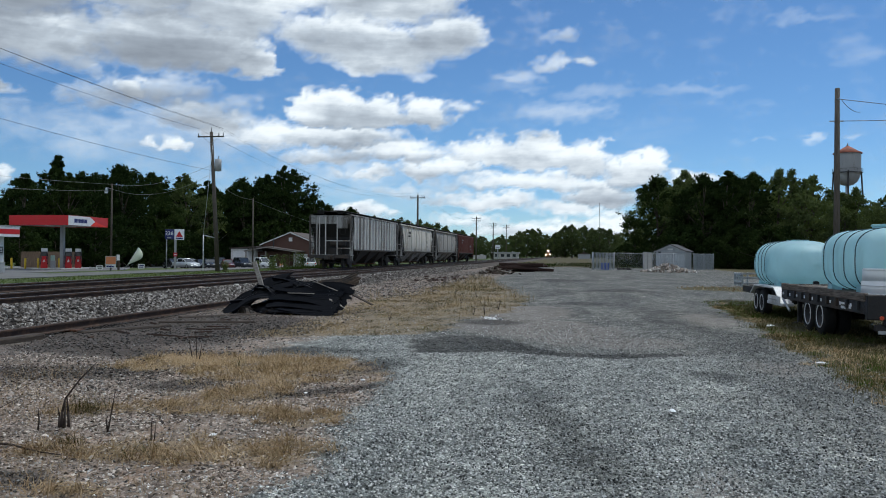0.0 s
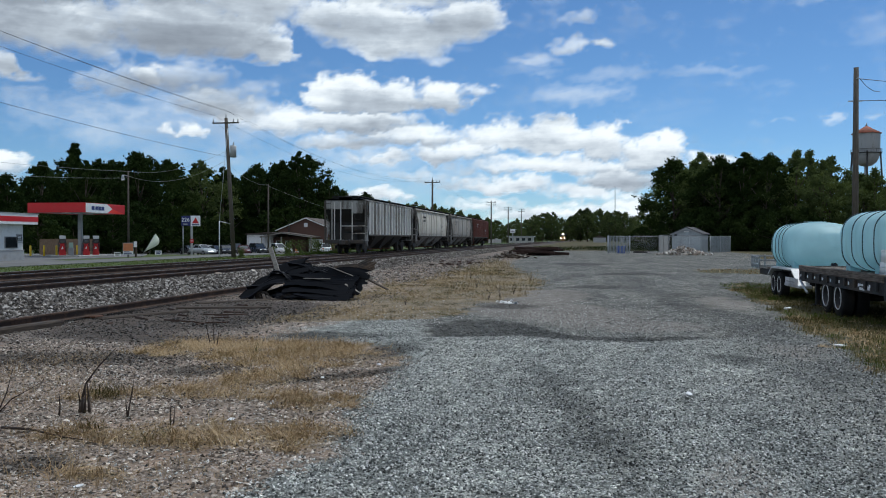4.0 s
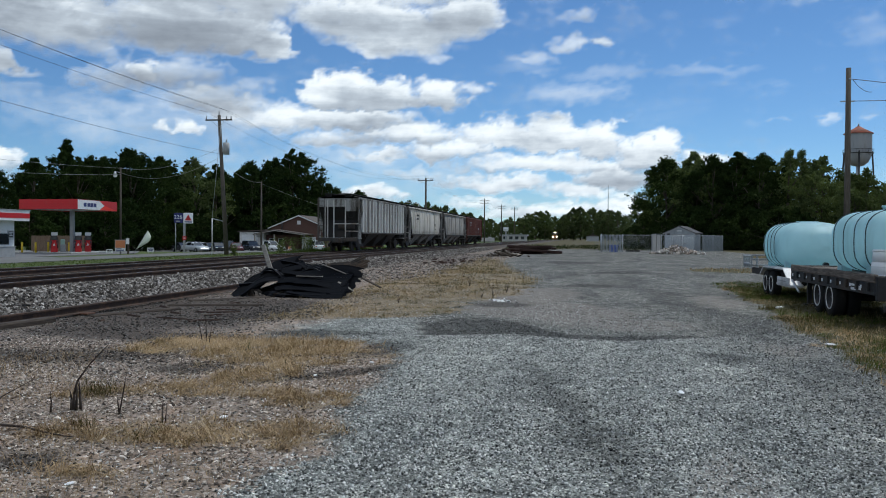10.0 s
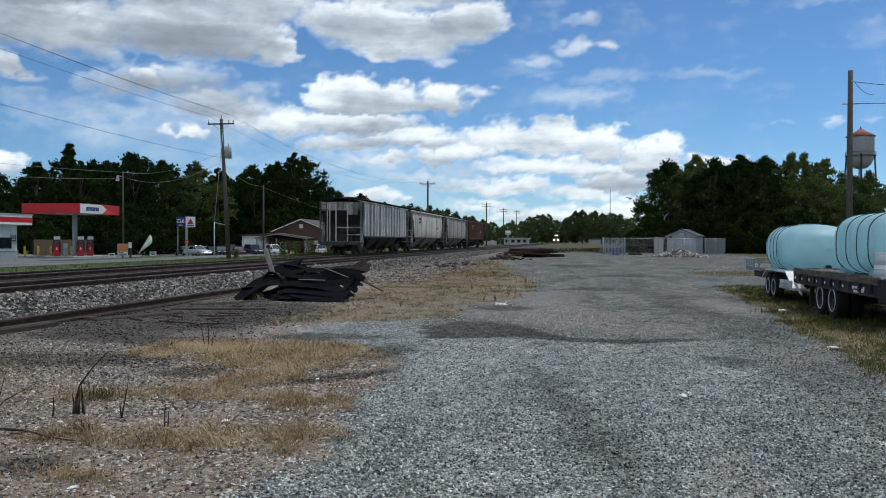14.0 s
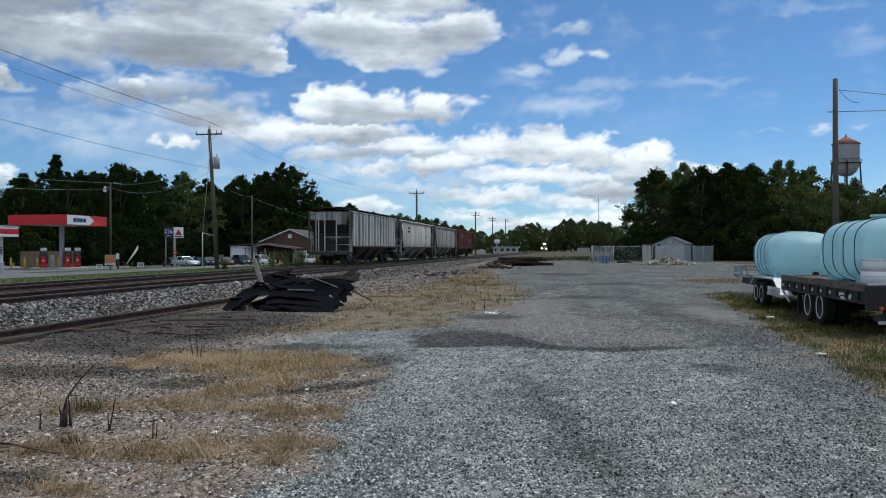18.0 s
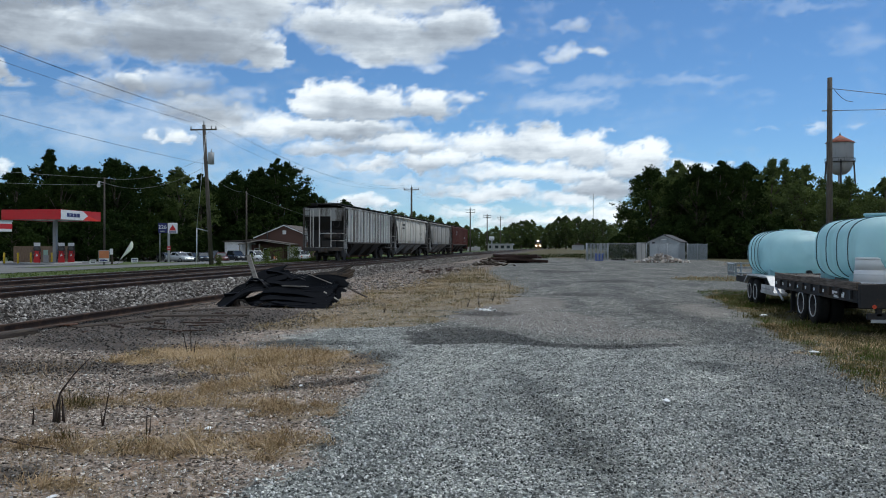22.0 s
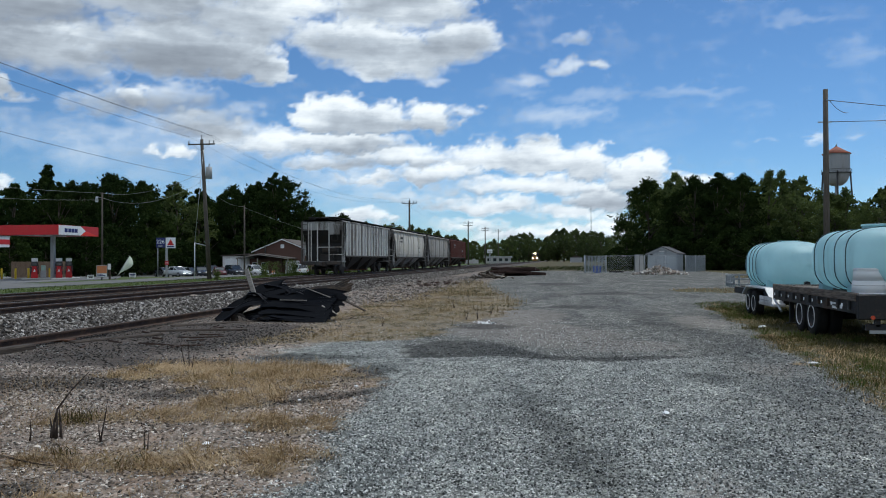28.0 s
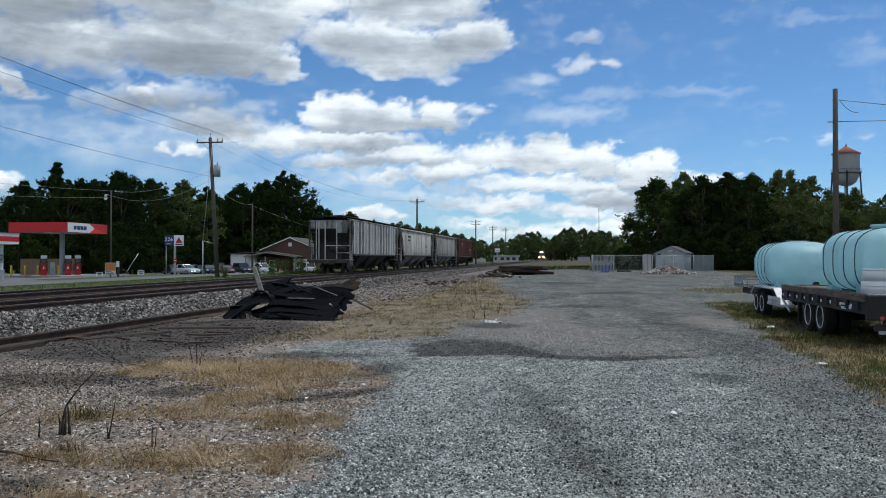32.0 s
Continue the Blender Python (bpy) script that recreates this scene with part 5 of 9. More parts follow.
FAR_REACH = [(-16, 330), (-8, 470), (0, 560), (6, 480)]
SPIKE = (-33.3, 150, 5.93)


def wood(profile, reach, start, stop, step, kinds, rows_, pale=()):
    """Rows of trees whose tops follow the skyline."""
    b = start
    while b < stop:
        d = skyline(reach, b)
        for k, (back, drop, jitter) in enumerate(rows_):
            bb = b + rng.uniform(-0.3, 0.3) * step
            top = max(0.8, skyline(profile, bb) - drop - rng.uniform(0, jitter))
            light = k < 2 and any(a < bb < c for a, c in pale) and rng.random() < 0.75
            spire = k == 1 and profile is LEFT_TOPS and rng.random() < 0.3
            plant(4 if spire else 11 if light else rng.choice(kinds if k == 0 or len(kinds) < 4 else (9, 10)), bb, d + back + rng.uniform(-2, 2), top, rng.uniform(0, 360), rng.uniform(0.85, 1.1))
        b += step * rng.uniform(0.85, 1.15)


wood(LEFT_TOPS, LEFT_REACH, -44, -15.2, 1.75, (0, 1, 2, 3), [(3, 0.15, 0.5), (12, 0.0, 0.7), (24, 0.3, 0.8)], ((-26.2, -24.2),))
wood(LEFT_TOPS, LEFT_REACH, -44, -16, 1.7, (5, 8), [(-4, 3.2, 0.9)])
wood(RIGHT_TOPS, RIGHT_REACH, 3.9, 26, 1.6, (0, 1, 2, 3), [(2, 0.1, 0.5), (11, 0.0, 0.6), (22, 0.3, 0.8)], ((3, 8.0), (12.5, 30)))
wood(RIGHT_TOPS, RIGHT_REACH, 3.6, 28, 1.7, (5, 8), [(-4, 3.6, 0.9)])
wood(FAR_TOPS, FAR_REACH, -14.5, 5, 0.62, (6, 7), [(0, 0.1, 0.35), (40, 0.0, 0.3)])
plant(4, *SPIKE, 40)


# ------------------------------------------------------------------ trailers and tanks
def tank_material():
    n = Nodes("tank_poly")
    v = n.coords()
    a = n.noise(v, 1.1, 5)
    b = n.noise(n.coords((1, 1, 0.2)), 2.5, 6)
    c = n.mix(n.remap(a, 0.3, 0.75), (0.44, 0.63, 0.665), (0.53, 0.72, 0.755))
    c = n.mix(n.math("MULTIPLY", n.remap(b, 0.5, 0.8), 0.3), c, (0.24, 0.36, 0.35))
    n.bump(n.noise(v, 14, 3), 0.06, 0.01)
    n.finish(c, 0.55, 0, 0.35)
    # thin poly lets daylight through
    tr_ = n.add("ShaderNodeBsdfTranslucent")
    n.link(n.mix(1.0, c, (1.5, 1.45, 1.45), "MULTIPLY"), tr_.inputs[0])
    mx = n.add("ShaderNodeMixShader")
    mx.inputs[0].default_value = 0.45
    n.link(n.bsdf.outputs[0], mx.inputs[1])
    n.link(tr_.outputs[0], mx.inputs[2])
    n.link(mx.outputs[0], n.out.inputs[0])
    return n.mat


M["tank_poly"] = tank_material()
M["tub_plastic"] = poly_mat("tub_plastic", (0.94, 0.945, 0.96), 0.35)
M["tank_band"] = plain("tank_band", (0.06, 0.11, 0.125), 0.5, 0.4, wear=0.2)
M["deck_wood"] = wood_mat("deck_wood", (0.07, 0.055, 0.045), (0.2, 0.17, 0.14), axis=1)
M["rail_wood"] = wood_mat("rail_wood", (0.055, 0.042, 0.034), (0.2, 0.165, 0.138), axis=1)
M["trailer_black"] = rusty("trailer_black", (0.014, 0.014, 0.016), (0.05, 0.033, 0.024), 0.4, 0.6, 0, 2.0, False)
M["trailer_white"] = plain("trailer_white", (0.6, 0.595, 0.6), 0.5, wear=0.5)
M["tail_red"] = plain("tail_red", (0.55, 0.07, 0.03), 0.25, wear=0.1)


def superellipse(a, b, n, count=40):
    out = []
    for i in range(count):
        t = 2 * math.pi * i / count
        c, s = math.cos(t), math.sin(t)
        out.append((a * math.copysign(abs(c) ** (2 / n), c), b * math.copysign(abs(s) ** (2 / n), s)))
    return out


def leg_tank(x, y, z, w, h, length, label, neck_h=0.05, square=3.3, dome=0.29, bands=(0.98, 0.33, -0.33, -0.98)):
    """A horizontal poly tank: rounded loaf section, domed ends, straps, a lid, moulded feet."""
    t = thing("liquid_tank", label, "tank", pose(x, y, z), "poly tanks on trailers")
    a, b, L = w / 2, h / 2, length / 2
    core = length * 0.29

    def ring(u, k, n_):
        return [(px * k, u, b + pz * k * (1.0 if pz > 0 else 1.0)) for px, pz in superellipse(a, b, n_)]

    rows_ = []
    for u in np.linspace(-L, L, 41):
        near_core = length * dome
        d = max(0.0, (u - core) / (L - core), (-u - near_core) / (L - near_core))
        k = math.sqrt(max(0.0, 1 - d ** 2.3)) ** 0.75 if d > 0 else 1.0
        k = max(k, 0.03)
        groove = 0.985 if any(abs(abs(u) - q * core) < 0.035 for q in (0.02, 1.0)) else 1.0
        rows_.append(ring(u, k * groove, square - (square - 2.15) * d))
    shell = part("shell", Geo().grid(rows_, closed=True), "tank_poly", t)
    part("end_cap", Geo().ball((0, -L * 0.98, b), 0.07, 0.02, 0.07), "tank_poly", shell)
    for f in bands:
        u = core * f
        o, q = superellipse(a + 0.012, b + 0.012, square), superellipse(a - 0.012, b - 0.012, square)
        g = Geo().grid([[(px, u - 0.014, b + pz) for px, pz in q], [(px, u - 0.014, b + pz) for px, pz in o],
                        [(px, u + 0.014, b + pz) for px, pz in o], [(px, u + 0.014, b + pz) for px, pz in q]], closed=True, smooth=False)
        part("strap", g, "tank_band", t, "dark steel strap")
    neck = part("filler_neck", Geo().rod((0, 0, h - 0.05), (0, 0, h + neck_h), 0.3, 0.28, 28), "tank_poly", t)
    part("lid", Geo().rod((0, 0, h + neck_h), (0, 0, h + neck_h * 1.8), 0.31, 0.3, 28), "tank_poly", neck)
    for s in (-1, 1):
        for u in (-core * 0.7, core * 1.1):
            part("moulded_foot", Geo().prism([(u - 0.16, 0.0), (u + 0.16, 0.0), (u + 0.1, h * 0.34), (u - 0.1, h * 0.34)], 0, s * a * 0.72 - 0.1, s * a * 0.72 + 0.1), "tank_poly", t)
    if dome < 0.2:      # a moulded step where the bands end and the bulge begins
        for s in (-1, 1):
            part("moulded_step", Geo().prism([(-0.1, h * 0.6), (-0.62, h * 0.62), (-0.56, h * 0.46), (-0.34, h * 0.3), (-0.12, h * 0.24)], 0, min(s * a * 0.8, s * a * 0.985), max(s * a * 0.8, s * a * 0.985)), "tank_poly", shell)
    part("outlet_fitting", Geo().rod((0, -L * 0.93, 0.18), (0, -L - 0.08, 0.18), 0.06, n=12), "black_plastic", t)
    return t


def wheel_geo(r, w):
    tyre = []
    prof = [(r * 0.56, -w / 2), (r * 0.9, -w / 2), (r * 0.98, -w * 0.4), (r, -w * 0.2), (r, w * 0.2), (r * 0.98, w * 0.4), (r * 0.9, w / 2), (r * 0.56, w / 2)]
    for rr, x in prof:
        tyre.append([(x, rr * math.cos(2 * math.pi * i / 28), rr * math.sin(2 * math.pi * i / 28)) for i in range(28)])
    g = Geo().grid(tyre, closed=True)
    rim = [(r * 0.57, -w * 0.5), (r * 0.52, -w * 0.47), (r * 0.48, -w * 0.1), (r * 0.2, -w * 0.05), (r * 0.18, -w * 0.25), (0.002, -w * 0.27)]
    k = Geo().grid([[(x, rr * math.cos(2 * math.pi * i / 28), rr * math.sin(2 * math.pi * i / 28)) for i in range(28)] for rr, x in rim], closed=True)
    return g, k


def wheel(parent, x, y, r=0.39, w=0.25, rim_mat="trailer_white", flip=False):
    g, k = wheel_geo(r, w)
    m = pose(x, y, r, 0, 0, 180 if flip else 0)
    t = part("wheel", g, "rubber", parent, "black trailer tyre with a white rim", m)
    # white dish painted black for the shade inside it; the ring stays white
    part("rim", k, "trailer_black", t)
    ring = [(r * 0.62, -w * 0.5), (r * 0.61, -w * 0.54), (r * 0.565, -w * 0.54), (r * 0.55, -w * 0.46), (r * 0.54, -w * 0.3)]
    part("rim_ring", Geo().grid([[(x_, rr * math.cos(2 * math.pi * i / 28), rr * math.sin(2 * math.pi * i / 28)) for i in range(28)] for rr, x_ in ring], closed=True), rim_mat, t, "white rim edge")
    for i in range(6):
        a = math.pi * i / 3
        part("wheel_nut", Geo().rod((-w * 0.1, r * 0.33 * math.cos(a), r * 0.33 * math.sin(a)), (-w * 0.2, r * 0.33 * math.cos(a), r * 0.33 * math.sin(a)), 0.012, n=6), "steel", t)


def flatbed_trailer():
    """A deck-over flatbed, rear end at y = 15.8."""
    t = thing("flatbed_trailer", "worn black flatbed trailer with timber deck, parked on grass", "trailer", pose(5.2, 15.8, ground_z(6, 18)))
    W, L, Z = 2.5, 5.9, 0.95
    for i in range(12):
        x0 = 0.1 + (W - 0.2) * i / 12
        part("deck_board", Geo().box((x0 + 0.006, 0.08, Z - 0.05), (x0 + (W - 0.2) / 12 - 0.006, L, Z + random.uniform(-0.004, 0.006)), 0.006), "deck_wood", t)
    for s, x in ((0, 0.0), (1, W - 0.09)):
        part("side_rail", Geo().box((x, 0.05, Z - 0.33), (x + 0.09, L, Z - 0.07), 0.015), "trailer_black", t)
        part("rub_rail", Geo().box((x - 0.025 if s == 0 else x + 0.03, 0.04, Z - 0.1), (x + 0.06 if s == 0 else x + 0.115, L + 0.02, Z + 0.05), 0.015), "rail_wood", t, "weathered timber rub rail")
        for i in range(9):
            y = 0.35 + i * 0.62
            xx = x - 0.05 if s == 0 else x + 0.09
            part("stake_pocket", Geo().box((xx, y - 0.05, Z - 0.26), (xx + 0.05, y + 0.05, Z - 0.1), 0.008), "trailer_black", t)
            part("reflector", Geo().box((xx - 0.008 if s == 0 else xx + 0.05, y + 0.26, Z - 0.22), (xx if s == 0 else xx + 0.058, y + 0.33, Z - 0.16), 0.003), "white_plastic", t)
    # pale maker's mark on the side, as plain bars
    for dy, dz, w, h in ((1.05, 0.17, 0.34, 0.04), (1.1, 0.24, 0.28, 0.05), (0.8, 0.2, 0.12, 0.07)):
        part("side_marking", Geo().box((-0.006, dy, Z - dz - h), (0.001, dy + w, Z - dz)), "white_paint", t)
    part("rear_sill", Geo().box((0.0, -0.06, Z - 0.42), (W, 0.06, Z + 0.03), 0.02), "trailer_black", t)
    for x in (0.24, W - 0.24):
        part("tail_light", Geo().rod((x, -0.085, Z - 0.38), (x, -0.055, Z - 0.38), 0.036, n=16), "tail_red", t, "round red tail light")
    part("underride_bar", Geo().box((0.15, 0.0, 0.33), (W - 0.15, 0.08, 0.45), 0.01), "trailer_black", t)
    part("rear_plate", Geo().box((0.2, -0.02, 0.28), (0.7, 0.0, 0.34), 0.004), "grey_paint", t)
    for x in (0.35, W - 0.35):
        part("bar_leg", Geo().box((x - 0.04, 0.0, 0.4), (x + 0.04, 0.1, Z - 0.3)), "trailer_black", t)
    for x in (0.75, W - 0.87):
        part("main_beam", Geo().box((x, 0.05, Z - 0.36), (x + 0.12, L + 0.3, Z - 0.06), 0.01), "trailer_black", t)
    for y in (0.8, 1.6, 2.4, 4.2, 5.0, L - 0.1):
        part("cross_member", Geo().box((0.09, y - 0.04, Z - 0.16), (W - 0.09, y + 0.04, Z - 0.055)), "trailer_black", t)
    for y in (2.85, 3.75):
        part("axle", Geo().rod((0.2, y, 0.4), (W - 0.2, y, 0.4), 0.06, n=10), "trailer_black", t)
        for x, fl in ((0.14, False), (0.42, True), (W - 0.42, False), (W - 0.14, True)):
            wheel(t, x, y, 0.4, 0.24, flip=fl)
    part("front_sill", Geo().box((0.0, L, Z - 0.35), (W, L + 0.1, Z + 0.03), 0.02), "trailer_black", t)
    part("jack", Geo().box((0.35, L - 0.1, 0.05), (0.45, L, Z - 0.2), 0.01).box((0.28, L - 0.16, 0.0), (0.52, L + 0.06, 0.05), 0.01), "trailer_black", t)
    part("landing_brace", Geo().rod((0.0, L - 0.05, 0.62), (0.0, L - 0.7, 0.36), 0.03, n=6), "galvanised", t)
    return t


def tank_trailer():
    t = thing("equipment_trailer", "low trailer with white steel fenders, carrying a tank", "trailer", pose(5.3, 22.0, ground_z(6, 25)))
    W, L, Z = 2.4, 6.3, 0.76
    for x in (0.25, W - 0.4):
        part("main_beam", Geo().box((x, 0, Z - 0.25), (x + 0.15, L, Z - 0.05), 0.01), "trailer_black", t)
    for i in range(10):
        x0 = 0.3 + (W - 0.6) * i / 10
        part("deck_board", Geo().box((x0 + 0.005, 0.0, Z - 0.05), (x0 + (W - 0.6) / 10 - 0.005, L - 0.8, Z), 0.006), "deck_wood", t)
    for s, x0, x1 in ((0, -0.02, 0.3), (1, W - 0.3, W + 0.02)):
        g = Geo()
        for a, b in zip(((0.2, 0.44), (1.0, 0.84), (3.3, 0.84)), ((1.0, 0.84), (3.3, 0.84), (3.8, 0.6))):
            g.prism([(a[0], a[1] - 0.04), (b[0], b[1] - 0.04), (b[0], b[1]), (a[0], a[1])], 0, x0, x1)
        fe = part("fender", g, "trailer_white", t, "white steel fender")
        part("fender_skirt", Geo().box((x0 if s == 0 else x1 - 0.02, 0.3, 0.42), (x0 + 0.02 if s == 0 else x1, 1.6, 0.62), 0.005), "trailer_white", fe)
        part("fender_step", Geo().box((x0, 0.15, 0.38), (x1, 1.7, 0.46), 0.02), "trailer_white", fe)
        part("marker_strip", Geo().box((x0 - 0.004 if s == 0 else x1, 0.6, 0.5), (x0 if s == 0 else x1 + 0.004, 1.5, 0.53)), "grey_paint", fe)
        for y in (2.55, 3.25):
            wheel(t, (x0 + x1) / 2, y, 0.36, 0.22, flip=s == 1)
    for y in (2.55, 3.25):
        part("axle", Geo().rod((0.1, y, 0.36), (W - 0.1, y, 0.36), 0.05, n=8), "trailer_black", t)
    for z in (Z - 0.02, Z + 0.16, Z + 0.3):
        part("front_rail", Geo().box((-0.02, L - 0.05, z), (W, L + 0.02, z + 0.05), 0.008), "grey_paint", t)
    for i in range(7):
        x = i * (W - 0.05) / 6
        part("rail_post", Geo().box((x - 0.02, L - 0.04, Z - 0.05), (x + 0.03, L + 0.01, Z + 0.36), 0.006), "galvanised", t)
    for y0 in (L - 1.2,):
        part("side_guard", Geo().box((-0.02, y0, Z + 0.28), (0.03, L, Z + 0.33), 0.006).box((-0.02, y0, Z + 0.05), (0.03, L, Z + 0.1), 0.006), "galvanised", t)
    for i in range(4):
        y = L - 1.2 + i * 0.38
        part("guard_post", Geo().box((-0.02, y, Z - 0.05), (0.03, y + 0.04, Z + 0.33)), "galvanised", t)
    part("drawbar", Geo().prism([(0.5, L), (W - 0.5, L), (W / 2 + 0.08, L + 1.3), (W / 2 - 0.08, L + 1.3)], 2, Z - 0.25, Z - 0.12), "trailer_black", t)
    part("jack", Geo().rod((W / 2, L + 1.1, 0.0), (W / 2, L + 1.1, 0.7), 0.04, n=8).rod((W / 2, L + 1.1, 0), (W / 2, L + 1.1, 0.03), 0.12, n=10), "grey_paint", t)
    part("rear_sill", Geo().box((0.2, -0.05, Z - 0.28), (W - 0.2, 0.03, Z + 0.01), 0.01), "trailer_black", t)
    return t


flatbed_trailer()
tank_trailer()
zA, zB = ground_z(6, 18) + 0.957, ground_z(6, 25) + 0.762
leg_tank(6.28, 17.85, zA, 1.86, 1.26, 3.5, "pale turquoise poly liquid tank strapped on the flatbed trailer", 0.05)
leg_tank(6.42, 25.1, zB, 1.86, 1.33, 3.7, "pale turquoise poly tank with a bulging end on a low trailer", 0.012, 2.9, 0.06, (1.0, 0.62, 0.24, -0.14))
tub = thing("plastic_tub", "white plastic tub standing upside down on the trailer deck", "tub", pose(5.66, 16.5, zA))
part("shell", Geo().rod((0, 0, 0), (0, 0, 0.25), 0.315, 0.302, 32).rod((0, 0, 0.25), (0, 0, 0.47), 0.293, 0.282, 32).rod((0, 0, 0.47), (0, 0, 0.485), 0.282, 0.268, 32), "tub_plastic", tub)
for z, r0 in ((0.0, 0.325), (0.16, 0.313), (0.445, 0.29)):
    part("rim_band", Geo().rod((0, 0, z), (0, 0, z + 0.025), r0, r0 - 0.002, 32), "tub_plastic", tub)
hose = thing("hose", "black rubber hose lying on the trailer deck", "hose", pose(0, 0, 0))
hp = [Vector((5.5 + 0.12 * math.sin(i * 1.1) + i * 0.09, 16.7 + 0.1 * math.cos(i * 0.9), zA + 0.05 + (0.25 * math.exp(-((i - 1) ** 2) / 2)))) for i in range(16)]
g = Geo()
for a, b in zip(hp, hp[1:]):
    g.rod(a, b, 0.035, n=8)
part("hose_body", g, "black_plastic", hose)


# ------------------------------------------------------------------ poles and wires
def sag_wire(g, a, b, sag, r, n=10):
    a, b = Vector(a), Vector(b)
    side = (b - a).cross(Vector((0, 0, 1))).normalized()
    up = side.cross(b - a).normalized()
    rings = []
    for i in range(n + 1):
        p = a.lerp(b, i / n) - Vector((0, 0, sag * 4 * (i / n) * (1 - i / n)))
        rings.append([p + side * r, p + up * r, p - side * r, p - up * r])
    g.grid(rings, closed=True)


def utility_pole(x, y, h, r, label, arm=2.4, lean=(0, 0), transformer=False, arm2=False, base=None):
    z = ground_z(x, y)
    t = thing("utility_pole", label, "utility pole", pose(x, y, z), "power line poles")
    top = Vector((lean[0], lean[1], h))
    part("pole", Geo().rod((0, 0, -0.5), top, r, r * 0.68, 12), "pole_wood", t)
    for k, dz in enumerate([0.45, 1.2][: 2 if arm2 else 1] if arm else []):
        c = top * ((h - dz) / h)
        a = part("crossarm", Geo().box((c.x - arm / 2, c.y - 0.2, c.z - 0.06), (c.x + arm / 2, c.y - 0.08, c.z + 0.06), 0.01), "pole_wood", t)
        part("arm_brace", Geo().rod((c.x - arm * 0.3, c.y - 0.14, c.z - 0.05), (c.x, c.y - 0.14, c.z - 0.65), 0.02, n=5).rod((c.x + arm * 0.3, c.y - 0.14, c.z - 0.05), (c.x, c.y - 0.14, c.z - 0.65), 0.02, n=5), "galvanised", a)
        for dx in (-arm * 0.47, arm * 0.3, arm * 0.47):
            part("insulator", Geo().rod((c.x + dx, c.y - 0.14, c.z + 0.06), (c.x + dx, c.y - 0.14, c.z + 0.34), 0.06, 0.045, 8), "grey_paint", a)
    if arm:
        part("insulator", Geo().rod((top.x, top.y, h), (top.x, top.y, h + 0.4), 0.055, 0.04, 8), "grey_paint", t)
    if transformer:
        c = top * ((h - 3.0) / h)
        tr = part("transformer", Geo().rod((c.x + 0.5, c.y, c.z - 0.55), (c.x + 0.5, c.y, c.z + 0.5), 0.29, n=16), "grey_paint", t, "grey transformer can")
        part("bushing", Geo().rod((c.x + 0.5, c.y, c.z + 0.5), (c.x + 0.55, c.y, c.z + 0.8), 0.05, n=6), "grey_paint", tr)
        part("bracket", Geo().box((c.x + 0.1, c.y - 0.06, c.z - 0.3), (c.x + 0.3, c.y + 0.06, c.z - 0.2)), "galvanised", tr)
    return t


utility_pole(10.83, 36.4, 8.6, 0.14, "tall bare wooden utility pole beside the tank trailers", 0)
g = Geo()
rp = Vector((10.83, 36.4, ground_z(10.83, 36.4)))
for dz, tgt, sg in ((8.15, (30, 33, 6.2), 0.4), (7.25, (46, 30, 7.2), 0.3)):
    sag_wire(g, rp + Vector((0.1, 0, dz)), tgt, sg, 0.014)
sag_wire(g, rp + Vector((0.15, 0, 8.15)), rp + Vector((0.9, 0, 7.6)), 0.15, 0.012)
single("overhead_wire", g, "wire", "black overhead wires leading from the bare pole", "wire")
part("pole_hardware", Geo().box((-0.02, -0.3, 8.1), (0.02, 0.3, 8.16)).box((-0.3, -0.02, 7.22), (0.25, 0.02, 7.27)), "galvanised", bpy.data.objects["utility_pole"])


# ------------------------------------------------------------------ scrap pile by the rail
def bent_sheet(seed, length, width, waves, sag, thick=0.015, n=14, m=5):
    """A bent, ribbed strip of sheeting with thickness."""
    r = random.Random(seed)
    top, bot = [], []
    ph, cur = r.uniform(0, 6), r.uniform(-0.25, 0.25)
    for i in range(n):
        u = i / (n - 1)
        rt, rb = [], []
        for j in range(m):
            w = j / (m - 1) - 0.5
            z = sag * math.sin(math.pi * u) + waves * math.sin(w * 9 + ph) + 0.05 * math.sin(u * 7 + ph + w * 3) + cur * u * u
            x, y = (u - 0.5) * length, w * width + 0.12 * cur * math.sin(u * 4)
            rt.append((x, y, z))
            rb.append((x, y, z - thick))
        top.append(rt)
        bot.append(list(reversed(rb)))
    return Geo().grid([a + b for a, b in zip(top, bot)], closed=True, smooth=True, flip=True)


def corrugated(seed, length, width, ribs, amp, arch, twist=0.1, thick=0.008):
    """A torn sheet of corrugated roofing: ridges run along x, the ends are ragged."""
    r = random.Random(seed)
    n, m = 9, ribs * 4 + 1
    ragged = [(r.uniform(-0.12, 0.06), r.uniform(-0.06, 0.16)) for _ in range(m // 4 + 1)]
    ph, crease = r.uniform(0, 6), r.uniform(0.2, 0.8)
    top = []
    for i in range(n):
        u = i / (n - 1)
        row = []
        for j in range(m):
            w = j / (m - 1) - 0.5
            a, b = ragged[j // 4]
            x = (-0.5 * length + a) * (1 - u) + (0.5 * length + b) * u
            z = arch * math.sin(math.pi * u) + amp * math.sin(j * math.pi / 2) + twist * w * (u - 0.5) * 2 + 0.05 * math.sin(5 * u + ph + 2 * w) - 0.12 * abs(u - crease) * (w + 0.5)
            row.append((x, w * width + 0.03 * math.sin(6 * u + ph), z))
        top.append(row)
    return Geo().grid([row + [(x, y, z - thick) for x, y, z in reversed(row)] for row in top], closed=True, smooth=False, flip=True)


